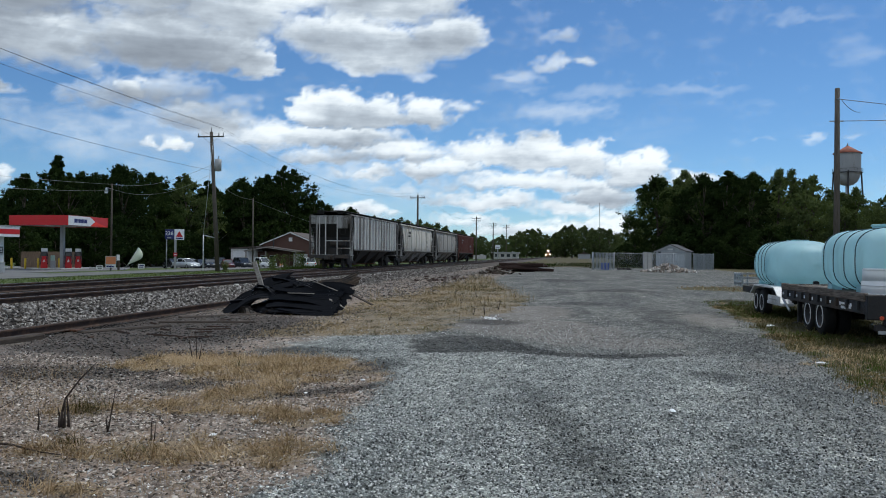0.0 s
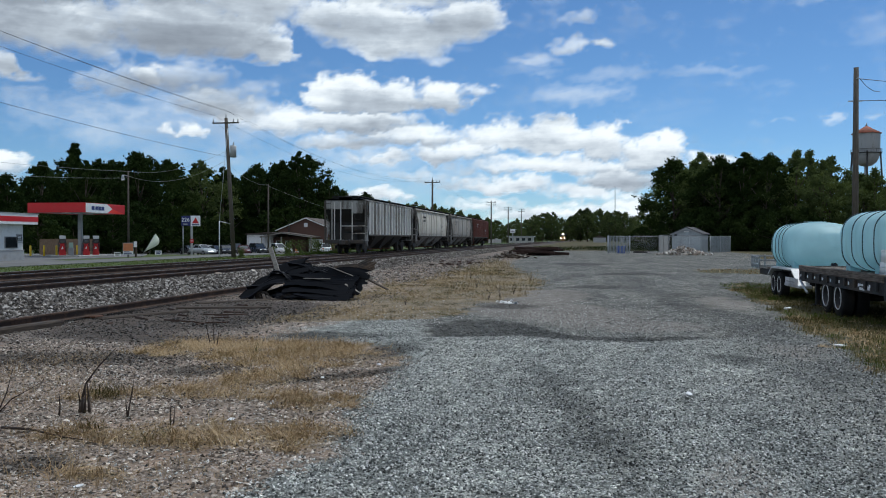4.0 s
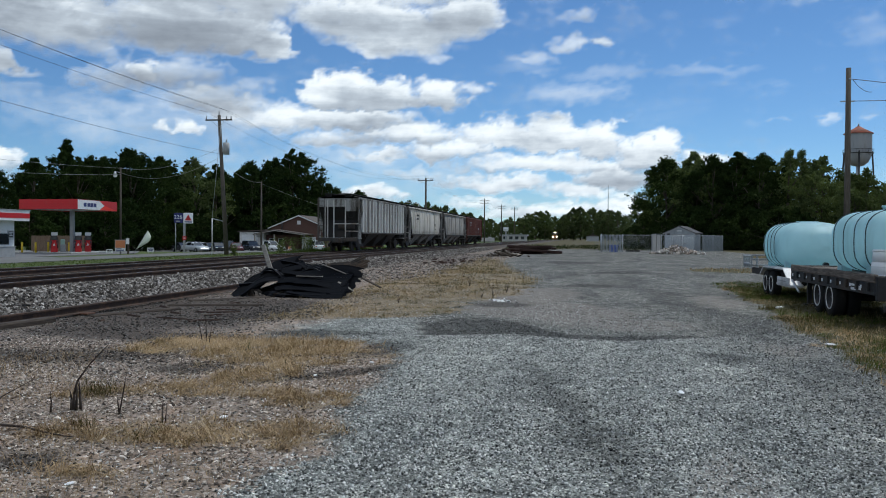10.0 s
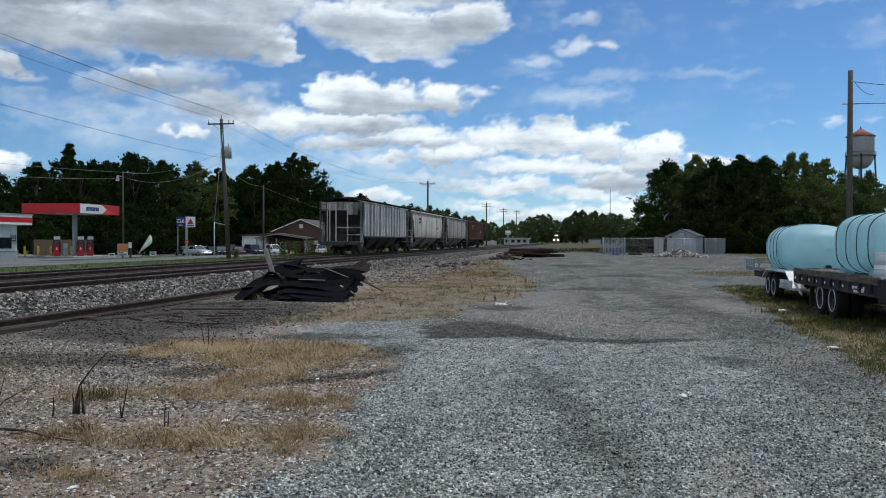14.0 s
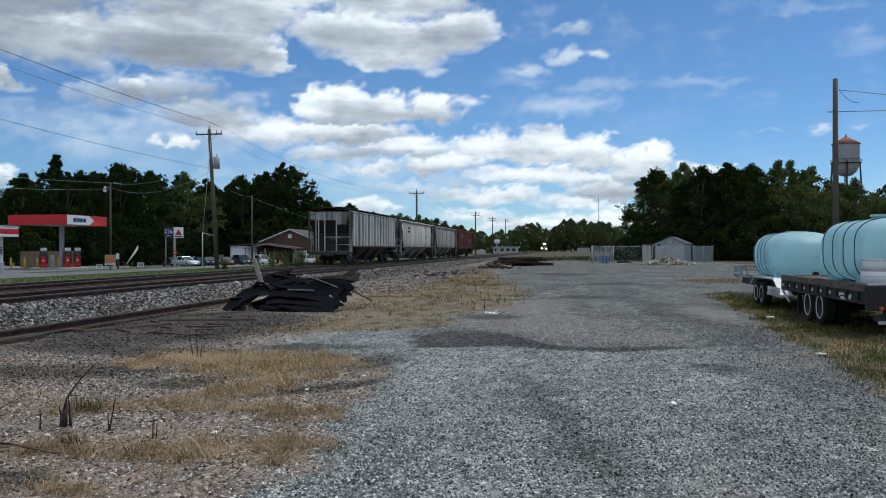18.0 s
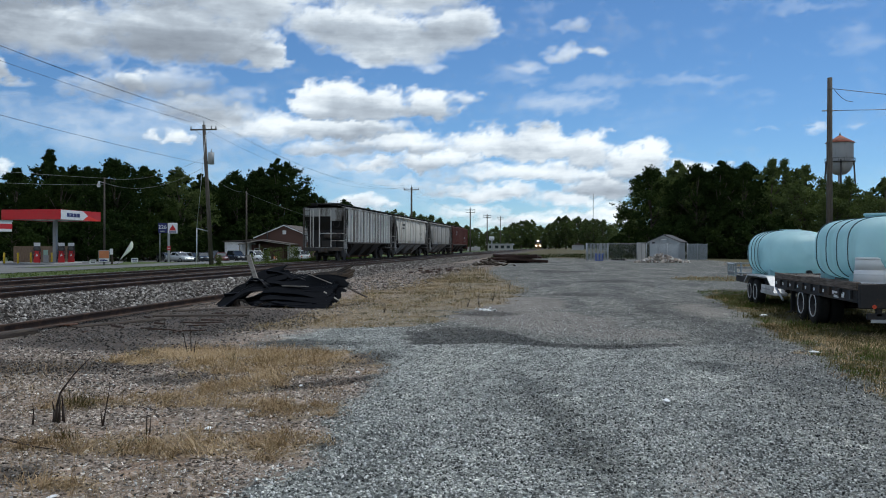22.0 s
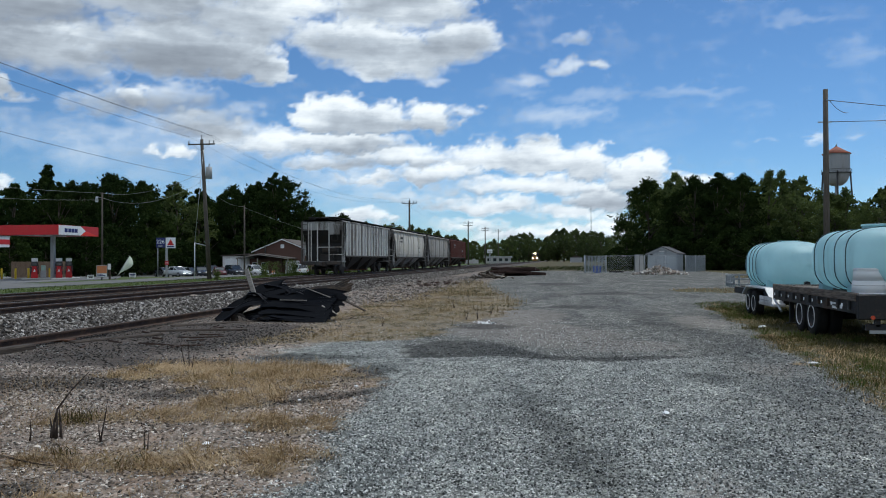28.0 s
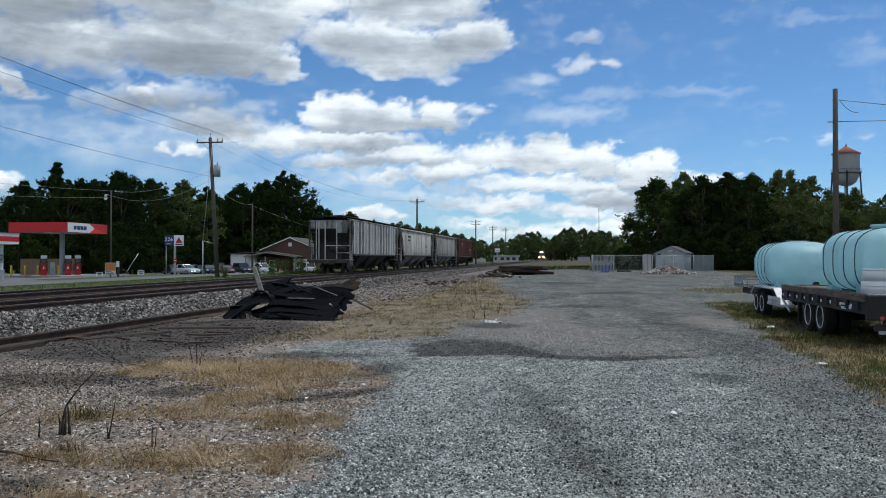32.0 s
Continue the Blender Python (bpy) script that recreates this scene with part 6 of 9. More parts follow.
pile = thing("scrap_pile", "heap of torn black and brown corrugated roofing sheets beside the track", "scrap heap", pose(-7.6, 22.2, ground_z(-7.7, 22)) @ Matrix.Diagonal((0.95, 0.95, 0.92, 1)))
r = random.Random(5)
mound = []
for i in range(8):
    f = i / 7
    mound.append([((1.5 * (1 - f) ** 0.8 + 0.05) * math.cos(2 * math.pi * j / 18) * (1 + 0.12 * r.uniform(-1, 1)), (0.9 * (1 - f) ** 0.8 + 0.05) * math.sin(2 * math.pi * j / 18) * (1 + 0.12 * r.uniform(-1, 1)),
                   -0.1 + 0.66 * f ** 0.8 + 0.05 * r.uniform(-1, 1)) for j in range(18)])
part("heap_core", Geo().grid(mound, closed=True, smooth=False), "black_plastic", pile)
M["brown_sheet"] = rusty("brown_sheet", (0.05, 0.042, 0.037), (0.12, 0.085, 0.06), 0.5, 0.7, 0.1, 2.5, False)
M["black_sheet"] = plain("black_sheet", (0.006, 0.007, 0.011), 0.34, wear=0.2, spec=0.15, dirt=(0.022, 0.02, 0.018))
# long sheets layered towards the lot, with their ridges level
for i in range(9):
    g = corrugated(200 + i, r.uniform(1.5, 2.2), r.uniform(0.4, 0.62), 4, 0.034, r.uniform(-0.02, 0.06))
    part("roofing_sheet", g, "black_sheet", pile, m=pose(0.75 + r.uniform(-0.25, 0.25), -0.95 + i * 0.1, 0.12 + i * 0.075, r.uniform(18, 48), r.uniform(-4, 6), r.uniform(-9, 9)))
# sheets that slide down to the old rail
for i in range(8):
    g = corrugated(230 + i, r.uniform(1.2, 1.9), r.uniform(0.35, 0.6), 3, 0.036, r.uniform(0.02, 0.12), 0.2)
    part("roofing_sheet", g, "black_sheet", pile, m=pose(-0.95 + r.uniform(-0.2, 0.3), -0.75 + i * 0.17, 0.3 + 0.05 * (i % 4) + 0.04 * i, r.uniform(5, 40), -r.uniform(16, 32), r.uniform(8, 34)))
# crumpled pieces over the crown
for i in range(12):
    g = corrugated(260 + i, r.uniform(0.6, 1.2), r.uniform(0.25, 0.45), 3, 0.025, r.uniform(0.05, 0.16), 0.35)
    part("roofing_sheet", g, "black_sheet", pile, m=pose(r.uniform(-0.75, 0.9), r.uniform(-0.35, 0.5), 0.66 + r.uniform(-0.08, 0.14), r.uniform(-10, 45), r.uniform(-18, 18), r.uniform(-35, 35)))
# brown sheets that stand up at the far side
for i in range(5):
    g = corrugated(280 + i, r.uniform(0.9, 1.3), 0.42, 5, 0.022, 0.03)
    part("roofing_sheet", g, "brown_sheet", pile, "rusty brown roofing sheet", pose(0.75 + i * 0.1, 0.3 + i * 0.1, 0.72 + 0.02 * i, r.uniform(20, 50), -r.uniform(8, 20), r.uniform(-5, 22)))
for i in range(14):
    g = corrugated(300 + i, r.uniform(0.25, 0.6), r.uniform(0.12, 0.25), 2, 0.015, r.uniform(0, 0.08), 0.2)
    part("torn_scrap", g, "black_sheet" if i % 3 else "brown_sheet", pile, m=pose(r.uniform(-1.5, 1.9), -0.95 + r.uniform(-0.15, 0.2), 0.06, r.uniform(-20, 40), r.uniform(-15, 15), r.uniform(0, 180)))
M["weathered_board"] = wood_mat("weathered_board", (0.2, 0.18, 0.16), (0.38, 0.36, 0.33), axis=0)
part("post", Geo().box((-0.06, -0.045, 0), (0.06, 0.045, 1.0), 0.01), "weathered_board", pile, "pale leaning post", pose(-0.78, -0.1, 0.55, 0, -17, 10))
for i, (x, y, z, ln, ry, rz) in enumerate([(0.95, -0.2, 0.86, 1.15, 20, -8), (0.5, -0.62, 0.6, 0.75, 1, 5), (1.8, 0.5, 0.6, 0.9, 24, 20), (2.0, 0.3, 0.42, 0.9, 22, -20), (1.55, -0.6, 0.32, 0.5, 30, 10)]):
    part("board", Geo().box((-ln / 2, -0.045, -0.012), (ln / 2, 0.045, 0.012), 0.004), "weathered_board" if i != 3 else "tie_wood", pile, m=pose(x, y, z, r.uniform(-20, 20), ry, rz))

# the disused rail and its litter of old timber
old = thing("disused_rail", "rusty disused rail lying beside the ballast", "rail", pose(OLD_X, 0, 0.02))
part("rail", rail_geo(8, 25.5), "old_rail", old)
part("tie_plate", Geo().box((-0.2, 14.0, -0.03), (0.2, 14.35, 0.01), 0.01).box((-0.2, 15.5, -0.03), (0.2, 15.8, 0.01), 0.01), "rust", old)
old2 = thing("old_sleeper", "rotten dark sleeper half buried in cinders", "sleeper", pose(-9.75, 13.1, 0.02, 0, 0, 86), "rotten sleepers")
part("timber", Geo().box((-1.1, -0.11, -0.1), (1.1, 0.11, 0.07), 0.03), "tie_wood", old2)
for x, y, rz in ((-9.2, 16.4, 66), (-8.3, 18.4, 14), (-8.8, 20.3, 48)):
    copy_thing(old2, pose(x, y, -0.05, 0, 0, rz))
lumber = random.Random(9)
for i in range(18):
    x, y = lumber.uniform(-9.4, -6.9), lumber.uniform(14.5, 19.5)
    st = thing("wood_splinter", "dark broken piece of sleeper wood on the ground", "wood scrap", pose(x, y, ground_z(x, y) + 0.02, 0, lumber.uniform(-4, 4), lumber.uniform(0, 180)), "wood scraps")
    part("splinter", Geo().prism([(-0.025, -0.03), (0.03, -0.03), (0.012, 0.012), (-0.02, 0.008)], 0, -lumber.uniform(0.05, 0.4), lumber.uniform(0.1, 0.4)), "old_rail", st)


# ------------------------------------------------------------------ far stacks on the lot
stack = thing("timber_stack", "low stack of old rust-brown rails and sleepers on the lot", "timber stack", pose(-4.6, 83.0, 0))
r = random.Random(4)
M["brown_timber"] = wood_mat("brown_timber", (0.022, 0.013, 0.012), (0.06, 0.034, 0.027), axis=0)
for k in range(26):
    ln = r.uniform(2.6, 4.6)
    lay = k // 7
    part("timber", Geo().box((-ln / 2, -0.12, 0), (ln / 2, 0.12, 0.2), 0.02), "brown_timber", stack,
         m=pose(r.uniform(-1.4, 1.4) * (1 - lay * 0.18), r.uniform(-1.6, 1.6), 0.19 * lay + 0.03, r.uniform(-8, 8), r.uniform(-3.5, 3.5), r.uniform(-20, 20)))
dead = thing("brushwood_heap", "heap of grey dead branches and rubble on the lot", "brush heap", pose(-6.2, 70.0, 0))
for k in range(44):
    a, ln = r.uniform(0, 6.28), r.uniform(0.3, 0.9)
    x, y = r.gauss(0, 0.7), r.gauss(0, 0.6)
    z = max(0.05, 0.5 - 0.3 * math.hypot(x, y))
    part("branch", Geo().rod((-ln * 0.6, 0, 0), (ln * 0.6, 0, 0), 0.08, 0.04, 6), ("bark", "tie_wood", "bark", "weathered_board")[k % 4], dead, m=pose(x, y, z, 0, r.uniform(-22, 22), math.degrees(a)))
dead2 = thing("debris_patch", "dark rotten wood scraps on the gravel beside the track", "debris", pose(-8.6, 52, 0))
for k in range(26):
    part("scrap", Geo().prism([(-r.uniform(0.1, 0.35), 0), (r.uniform(0.1, 0.35), -0.02), (r.uniform(0.0, 0.2), r.uniform(0.04, 0.13)), (-r.uniform(0.05, 0.2), r.uniform(0.02, 0.08))], 1, -r.uniform(0.03, 0.14), r.uniform(0.03, 0.12)), "old_rail", dead2, m=pose(r.gauss(0, 0.7) + 0.6 * (k % 2), r.gauss(0, 1.6) + 5 * (k % 2), 0.01, 0, 0, r.uniform(0, 180)))


# ------------------------------------------------------------------ shed, fence, stone heap
M["shed_siding"] = plain("shed_siding", (0.36, 0.395, 0.425), 0.6, wear=0.35, streak=True)
M["shed_roof"] = plain("shed_roof", (0.045, 0.047, 0.055), 0.8, wear=0.4)
M["fence_slat"] = plain("fence_slat", (0.25, 0.28, 0.3), 0.6, 0.2, wear=0.4)
M["bin_blue"] = plain("bin_blue", (0.015, 0.06, 0.42), 0.45, wear=0.15)
shed = thing("garden_shed", "grey-blue metal shed with a gabled roof", "shed", pose(10.4, 105, 0, 0, 0, -21))
W, D, E, P = 3.5, 3.3, 2.25, 3.0
part("wall_front", Geo().prism([(0, 0), (W, 0), (W, E), (W / 2, P), (0, E)], 1, 0, 0.08), "shed_siding", shed)
part("wall_back", Geo().prism([(0, 0), (W, 0), (W, E), (W / 2, P), (0, E)], 1, D - 0.08, D), "shed_siding", shed)
for x in (0.0, W - 0.08):
    part("wall_side", Geo().box((x, 0.08, 0), (x + 0.08, D - 0.08, E)), "shed_siding", shed)
for s in (0, 1):
    a, b = ((-0.25, E - 0.1), (W / 2, P + 0.02)) if s == 0 else ((W + 0.25, E - 0.1), (W / 2, P + 0.02))
    part("roof_slope", Geo().prism([a, b, (b[0], b[1] + 0.1), (a[0], a[1] + 0.1)], 1, -0.25, D + 0.25), "shed_roof", shed)
for i in range(13):
    x = 0.15 + i * (W - 0.3) / 12
    part("siding_rib", Geo().box((x - 0.02, -0.025, 0.02), (x + 0.02, 0.002, E - 0.05)), "shed_siding", shed)
for x in (0.85, 1.82):
    d = part("shed_door", Geo().box((x, -0.05, 0.05), (x + 0.93, -0.02, 2.0), 0.01), "shed_siding", shed)
    part("door_brace", Geo().box((x + 0.06, -0.065, 0.95), (x + 0.87, -0.05, 1.05)), "grey_paint", d)
part("door_track", Geo().box((0.7, -0.08, 2.02), (2.9, -0.02, 2.12), 0.01), "grey_paint", shed)
part("gable_trim", Geo().prism([(-0.2, E - 0.2), (W / 2, P - 0.14), (W / 2, P), (-0.2, E - 0.06)], 1, -0.27, -0.22).prism([(W + 0.2, E - 0.2), (W / 2, P - 0.14), (W / 2, P), (W + 0.2, E - 0.06)], 1, -0.27, -0.22), "grey_paint", shed)
part("vent_sign", Geo().box((0.3, -0.03, 2.02), (0.62, -0.005, 2.2)), "dark_paint", shed)
part("gable_vent", Geo().box((1.45, -0.04, 2.45), (2.05, -0.005, 2.58)), "white_paint", shed)
for i in range(12):
    y = 0.2 + i * (D - 0.4) / 11
    part("siding_rib", Geo().box((W - 0.002, y - 0.02, 0.02), (W + 0.025, y + 0.02, E - 0.05)), "shed_siding", shed)


def fence_run(x0, y0, x1, y1, h, label, slats):
    f = thing("chain_link_fence", label, "fence", pose(x0, y0, 0, 0, 0, math.degrees(math.atan2(y1 - y0, x1 - x0))), "fence round the shed")
    L = math.hypot(x1 - x0, y1 - y0)
    n = max(2, int(L / 2.6) + 1)
    for i in range(n):
        part("post", Geo().rod((L * i / (n - 1), 0, -0.2), (L * i / (n - 1), 0, h + 0.1), 0.04, n=8), "galvanised", f)
    part("top_rail", Geo().rod((0, 0, h), (L, 0, h), 0.025, n=6), "galvanised", f)
    part("bottom_wire", Geo().rod((0, 0, 0.06), (L, 0, 0.06), 0.012, n=4), "galvanised", f)
    if slats:
        k = int(L / 0.16)
        first = None
        for i in range(k):
            m = pose(L * (i + 0.5) / k, 0, 0)
            if first is None:
                first = part("slat", Geo().box((-0.042, -0.015, 0.05), (0.042, 0.015, h - 0.03)), "fence_slat", f, m=m)
            else:
                again(first, f, m)
    else:
        g = Geo()
        step = 0.22
        k = int(L / step)
        for i in range(-int(h / step), k):
            for d in (1, -1):
                a, b = i * step, i * step + h
                lo, hi = max(a, 0), min(b, L)
                if hi > lo:
                    za, zb = (lo - a), (hi - a)
                    if d < 0:
                        za, zb = h - za, h - zb
                    g.rod((lo, 0, za), (hi, 0, zb), 0.005, n=3)
        part("wire_mesh", g, "galvanised", f)
    return f


fence_run(2.6, 97.0, 5.0, 97.3, 1.95, "slatted grey chain-link fence", True)
fence_run(5.0, 97.3, 8.3, 98.2, 1.95, "open galvanised chain-link fence", False)
fence_run(2.6, 97.0, 3.0, 116, 1.95, "open galvanised chain-link fence along the yard", False)
fence_run(9.6, 100.5, 14.6, 103, 1.95, "open galvanised chain-link fence before the shed", False)
fence_run(14.6, 103, 17.6, 107.5, 1.95, "slatted grey chain-link fence behind the stone heap", True)
cab = thing("gate_cabinet", "tall weathered white steel cabinet beside the gate", "cabinet", pose(8.35, 98.0, 0))
part("case", Geo().box((0, 0, 0), (0.42, 0.5, 2.05), 0.02).box((0.46, 0, 0), (0.9, 0.5, 2.0), 0.02), "concrete", cab)
part("door_seam", Geo().box((0.2, -0.008, 0.1), (0.22, 0.0, 1.95)).box((0.68, -0.008, 0.1), (0.7, 0.0, 1.9)), "grey_paint", cab)
part("cap", Geo().box((-0.03, -0.03, 2.05), (0.93, 0.53, 2.1), 0.01), "grey_paint", cab)
bn = thing("waste_bin", "bright blue plastic waste bin behind the fence", "bin", pose(3.6, 98.0, 0) @ Matrix.Diagonal((0.82, 0.82, 0.95, 1)))
part("tub", Geo().prism([(0, 0), (1.05, 0), (1.15, 0.8), (-0.1, 0.8)], 1, 0, 0.7), "bin_blue", bn)
part("lid", Geo().box((-0.14, -0.05, 0.8), (1.19, 0.75, 0.88), 0.03), "bin_blue", bn)
tyres = thing("old_tyre_heap", "dark scrap tyres inside the yard", "tyres", pose(6.3, 100.5, 0))
for i, (x, y) in enumerate(((0, 0), (0.5, 0.1), (-0.4, 0.2))):
    part("tyre", Geo().grid([[(rr * math.cos(2 * math.pi * j / 16), rr * math.sin(2 * math.pi * j / 16), z) for j in range(16)] for rr, z in ((0.22, 0.02), (0.36, 0.0), (0.4, 0.1), (0.36, 0.2), (0.22, 0.2))], closed=True), "rubber", tyres, m=pose(x, y, 0.0, 0, 0, i * 40))


def rock(seed, n=9):
    """A small broken stone: verts of a squashed, jittered ball."""
    r = random.Random(seed)
    g = Geo()
    vs, fs = [], []
    rings = [(0.0, -0.5), (0.8, -0.3), (1.0, 0.1), (0.6, 0.45), (0.0, 0.55)]
    vs.append((0, 0, -0.5))
    for rr, z in rings[1:-1]:
        for j in range(6):
            a = 2 * math.pi * (j + r.random() * 0.5) / 6
            k = rr * r.uniform(0.7, 1.1)
            vs.append((k * math.cos(a), k * math.sin(a) * 0.8, z * r.uniform(0.7, 1.1)))
    vs.append((0, 0, 0.5))
    for j in range(6):
        k = (j + 1) % 6
        fs += [(0, 1 + j, 1 + k), (19, 13 + j, 13 + k)]
        for q in (0, 1):
            fs.append((1 + q * 6 + j, 1 + q * 6 + k, 7 + q * 6 + k, 7 + q * 6 + j))
    g.piece(vs, fs)
    return g


M["pale_rubble"] = stone_mat("pale_rubble", [(0.1, 0.09, 0.08), (0.42, 0.35, 0.29), (0.66, 0.61, 0.55), (0.25, 0.18, 0.14), (0.5, 0.47, 0.44), (0.8, 0.77, 0.73)])
for nd in M["pale_rubble"].node_tree.nodes:
    if nd.bl_idname == "ShaderNodeValToRGB":
        oi = M["pale_rubble"].node_tree.nodes.new("ShaderNodeObjectInfo")
        M["pale_rubble"].node_tree.links.new(oi.outputs["Random"], nd.inputs[0])
heap = thing("rubble_heap", "heap of pale broken concrete and stones on the lot", "stone heap", pose(9.9, 88.0, 0))
ROCKS = []
for i in range(5):
    ROCKS.append(part("stone", rock(i), "pale_rubble", heap, m=pose(0, 0, 0.3)))
r = random.Random(17)
for i in range(230):
    a, d = r.uniform(0, 6.283), math.sqrt(r.random())
    x, y = 2.75 * d * math.cos(a), 1.3 * d * math.sin(a)
    z = max(0.05, 1.05 * (1 - d ** 1.1) * (0.8 + 0.2 * math.cos(x * 1.3 + 0.4)) * r.uniform(0.75, 1.0))
    s = r.uniform(0.12, 0.26)
    again(ROCKS[i % 5], heap, pose(x, y, z, r.uniform(0, 360), r.uniform(0, 360), r.uniform(0, 360)) @ Matrix.Diagonal((s, s, s * 0.8, 1)))
for q in ROCKS:
    q.matrix_basis = q.matrix_basis @ Matrix.Scale(0.3, 4)


# ------------------------------------------------------------------ power line beyond the tracks
LINE = [(-31.4, 71.4, 12.6), (-24.7, 134.8, 11.4), (-27.7, 248.5, 13.0), (-28.1, 308.7, 13.6), (-27.8, 369, 15.0)]
utility_pole(-31.33, 71.43, 12.6, 0.21, "wooden utility pole with crossarm and grey transformer", 2.5, (-0.75, 0), True)
utility_pole(-24.7, 134.8, 11.4, 0.2, "wooden utility pole with a crossarm beside the siding", 2.5)
for x, y, h in LINE[2:]:
    utility_pole(x, y, h - ground_z(x, y), 0.24, "distant wooden utility pole with two crossarms", 2.8, arm2=True)
utility_pole(-31.5, 3.0, 14.5, 0.21, "wooden utility pole with a crossarm", 2.5)
utility_pole(-44, 112, 10, 0.14, "slim wooden pole carrying cables", 0)
line = thing("power_line", "thin dark power line wires hung between wooden poles", "wires")
tops = [Vector((-31.5, 3.0, 14.5)), Vector((-32.1, 71.43, 12.9)), Vector((-24.7, 134.8, 11.4)), Vector((-27.7, 248.5, 13.0)), Vector((-28.1, 308.7, 13.6))]
for a, b in zip(tops, tops[1:]):
    for dx, dz in ((-1.15, -0.1), (1.15, -0.1), (0, 0.35)):
        g = Geo()
        sag_wire(g, a + Vector((dx, 0, dz)), b + Vector((dx, 0, dz)), 0.9 if a.y < 10 else 2.2, 0.011 if a.y < 10 else 0.008, 14)
        part("wire", g, "wire", line)
g = Geo()
sag_wire(g, (-31.5, 3, 11.0), (-31.9, 71.4, 9.0), 0.8, 0.012, 14)
part("wire", g, "wire", line)
cables = thing("service_cables", "sagging service cables between the poles by the station", "cables")
for a, b, s in (((-60, 48, 9.5), (-48.9, 83.8, 8.9), 0.5), ((-48.9, 83.8, 8.9), (-31.9, 71.4, 9.6), 0.8), ((-60, 48, 8.4), (-48.9, 83.8, 8.2), 0.8), ((-48.9, 83.8, 8.4), (-31.9, 71.4, 8.8), 1.2), ((-31.9, 71.4, 8.4), (-44, 112, 9.2), 0.6), ((-44, 112, 9.0), (-40, 160, 5), 0.5)):
    g = Geo()
    sag_wire(g, a, b, s, 0.012, 12)
    part("cable", g, "cable", cables)
guy = thing("guy_wire", "guy wire with side strut and white guard at the pole", "guy wire", pose(-31.4, 71.3, 0))
part("upper_wire", Geo().rod((-0.45, 0, 11.6), (-1.1, -0.4, 3.2), 0.022, n=5), "galvanised", guy)
part("strut", Geo().rod((-0.2, 0, 2.95), (-1.15, -0.4, 3.2), 0.045, n=6), "galvanised", guy)
part("guard", Geo().rod((-1.1, -0.4, 0), (-1.1, -0.4, 3.2), 0.045, n=6), "white_paint", guy, "white plastic guard")


# ------------------------------------------------------------------ filling station
M["brick_dark"] = plain("brick_dark", (0.11, 0.06, 0.048), 0.85, wear=0.4)
M["fence_wood"] = wood_mat("fence_wood", (0.11, 0.075, 0.05), (0.2, 0.145, 0.1))
GZ0 = ground_z(-50, 75) + 0.045
can = thing("station_canopy", "red flat filling station canopy on steel columns", "canopy", pose(-47.3, 73.4, GZ0))
# local y runs along the road face, local -x away from the road
L, WD, C0, C1 = 6.9, 6.1, 4.3, 5.25
part("deck", Geo().box((-WD + 0.06, 0.06, C0 + 0.04), (-0.06, L - 0.06, C1 - 0.15), 0.02), "grey_paint", can)
fas = part("fascia", Geo().box((-0.06, 0.0, C0), (0.0, L, C1), 0.02), "red_paint", can, "red fascia")
part("fascia", Geo().box((-WD, -0.06, C0), (0.0, -0.003, C1), 0.02), "red_paint", can, "red fascia")
part("fascia", Geo().box((-WD, L + 0.003, C0), (0.0, L + 0.06, C1), 0.02), "red_paint", can, "red fascia")
part("fascia", Geo().box((-WD - 0.06, 0.0, C0), (-WD - 0.003, L, C1), 0.02), "red_paint", can, "red fascia")
ZM = (C0 + C1) / 2
part("logo_panel", Geo().prism([(0.05, C0 + 0.02), (3.7, C0 + 0.02), (4.6, ZM), (3.7, C1 - 0.02), (0.05, C1 - 0.02)], 0, 0.0, 0.015), "white_paint", fas, "white pointed panel")
part("logo_flash", Geo().prism([(3.8, C0 + 0.02), (L - 0.02, C0 + 0.02), (4.7, ZM)], 0, 0.0, 0.012), "bright_red", fas, "bright orange-red flash")
for a, w in ((1.0, 0.44), (1.5, 0.12), (1.68, 0.4), (2.14, 0.46), (2.66, 0.5)):
    part("logo_bar", Geo().box((0.015, a, C0 + 0.28), (0.026, a + w, C1 - 0.3), 0.02), "blue_paint", fas, "dark blue bar")
for y in (1.5, 3.4, 5.3):
    part("canopy_lamp", Geo().box((-3.3, y - 0.3, C0 - 0.02), (-2.7, y + 0.3, C0 + 0.04), 0.01), "white_paint", can)
for x, y in ((-2.75, 3.4),):
    part("column", Geo().box((x - 0.18, y - 0.18, 0), (x + 0.18, y + 0.18, C0 + 0.05), 0.02), "grey_paint", can)
part("pump_island", Geo().box((-4.3, 0.8, 0), (-1.2, 5.6, 0.14), 0.04), "concrete", can, "pale concrete kerb")


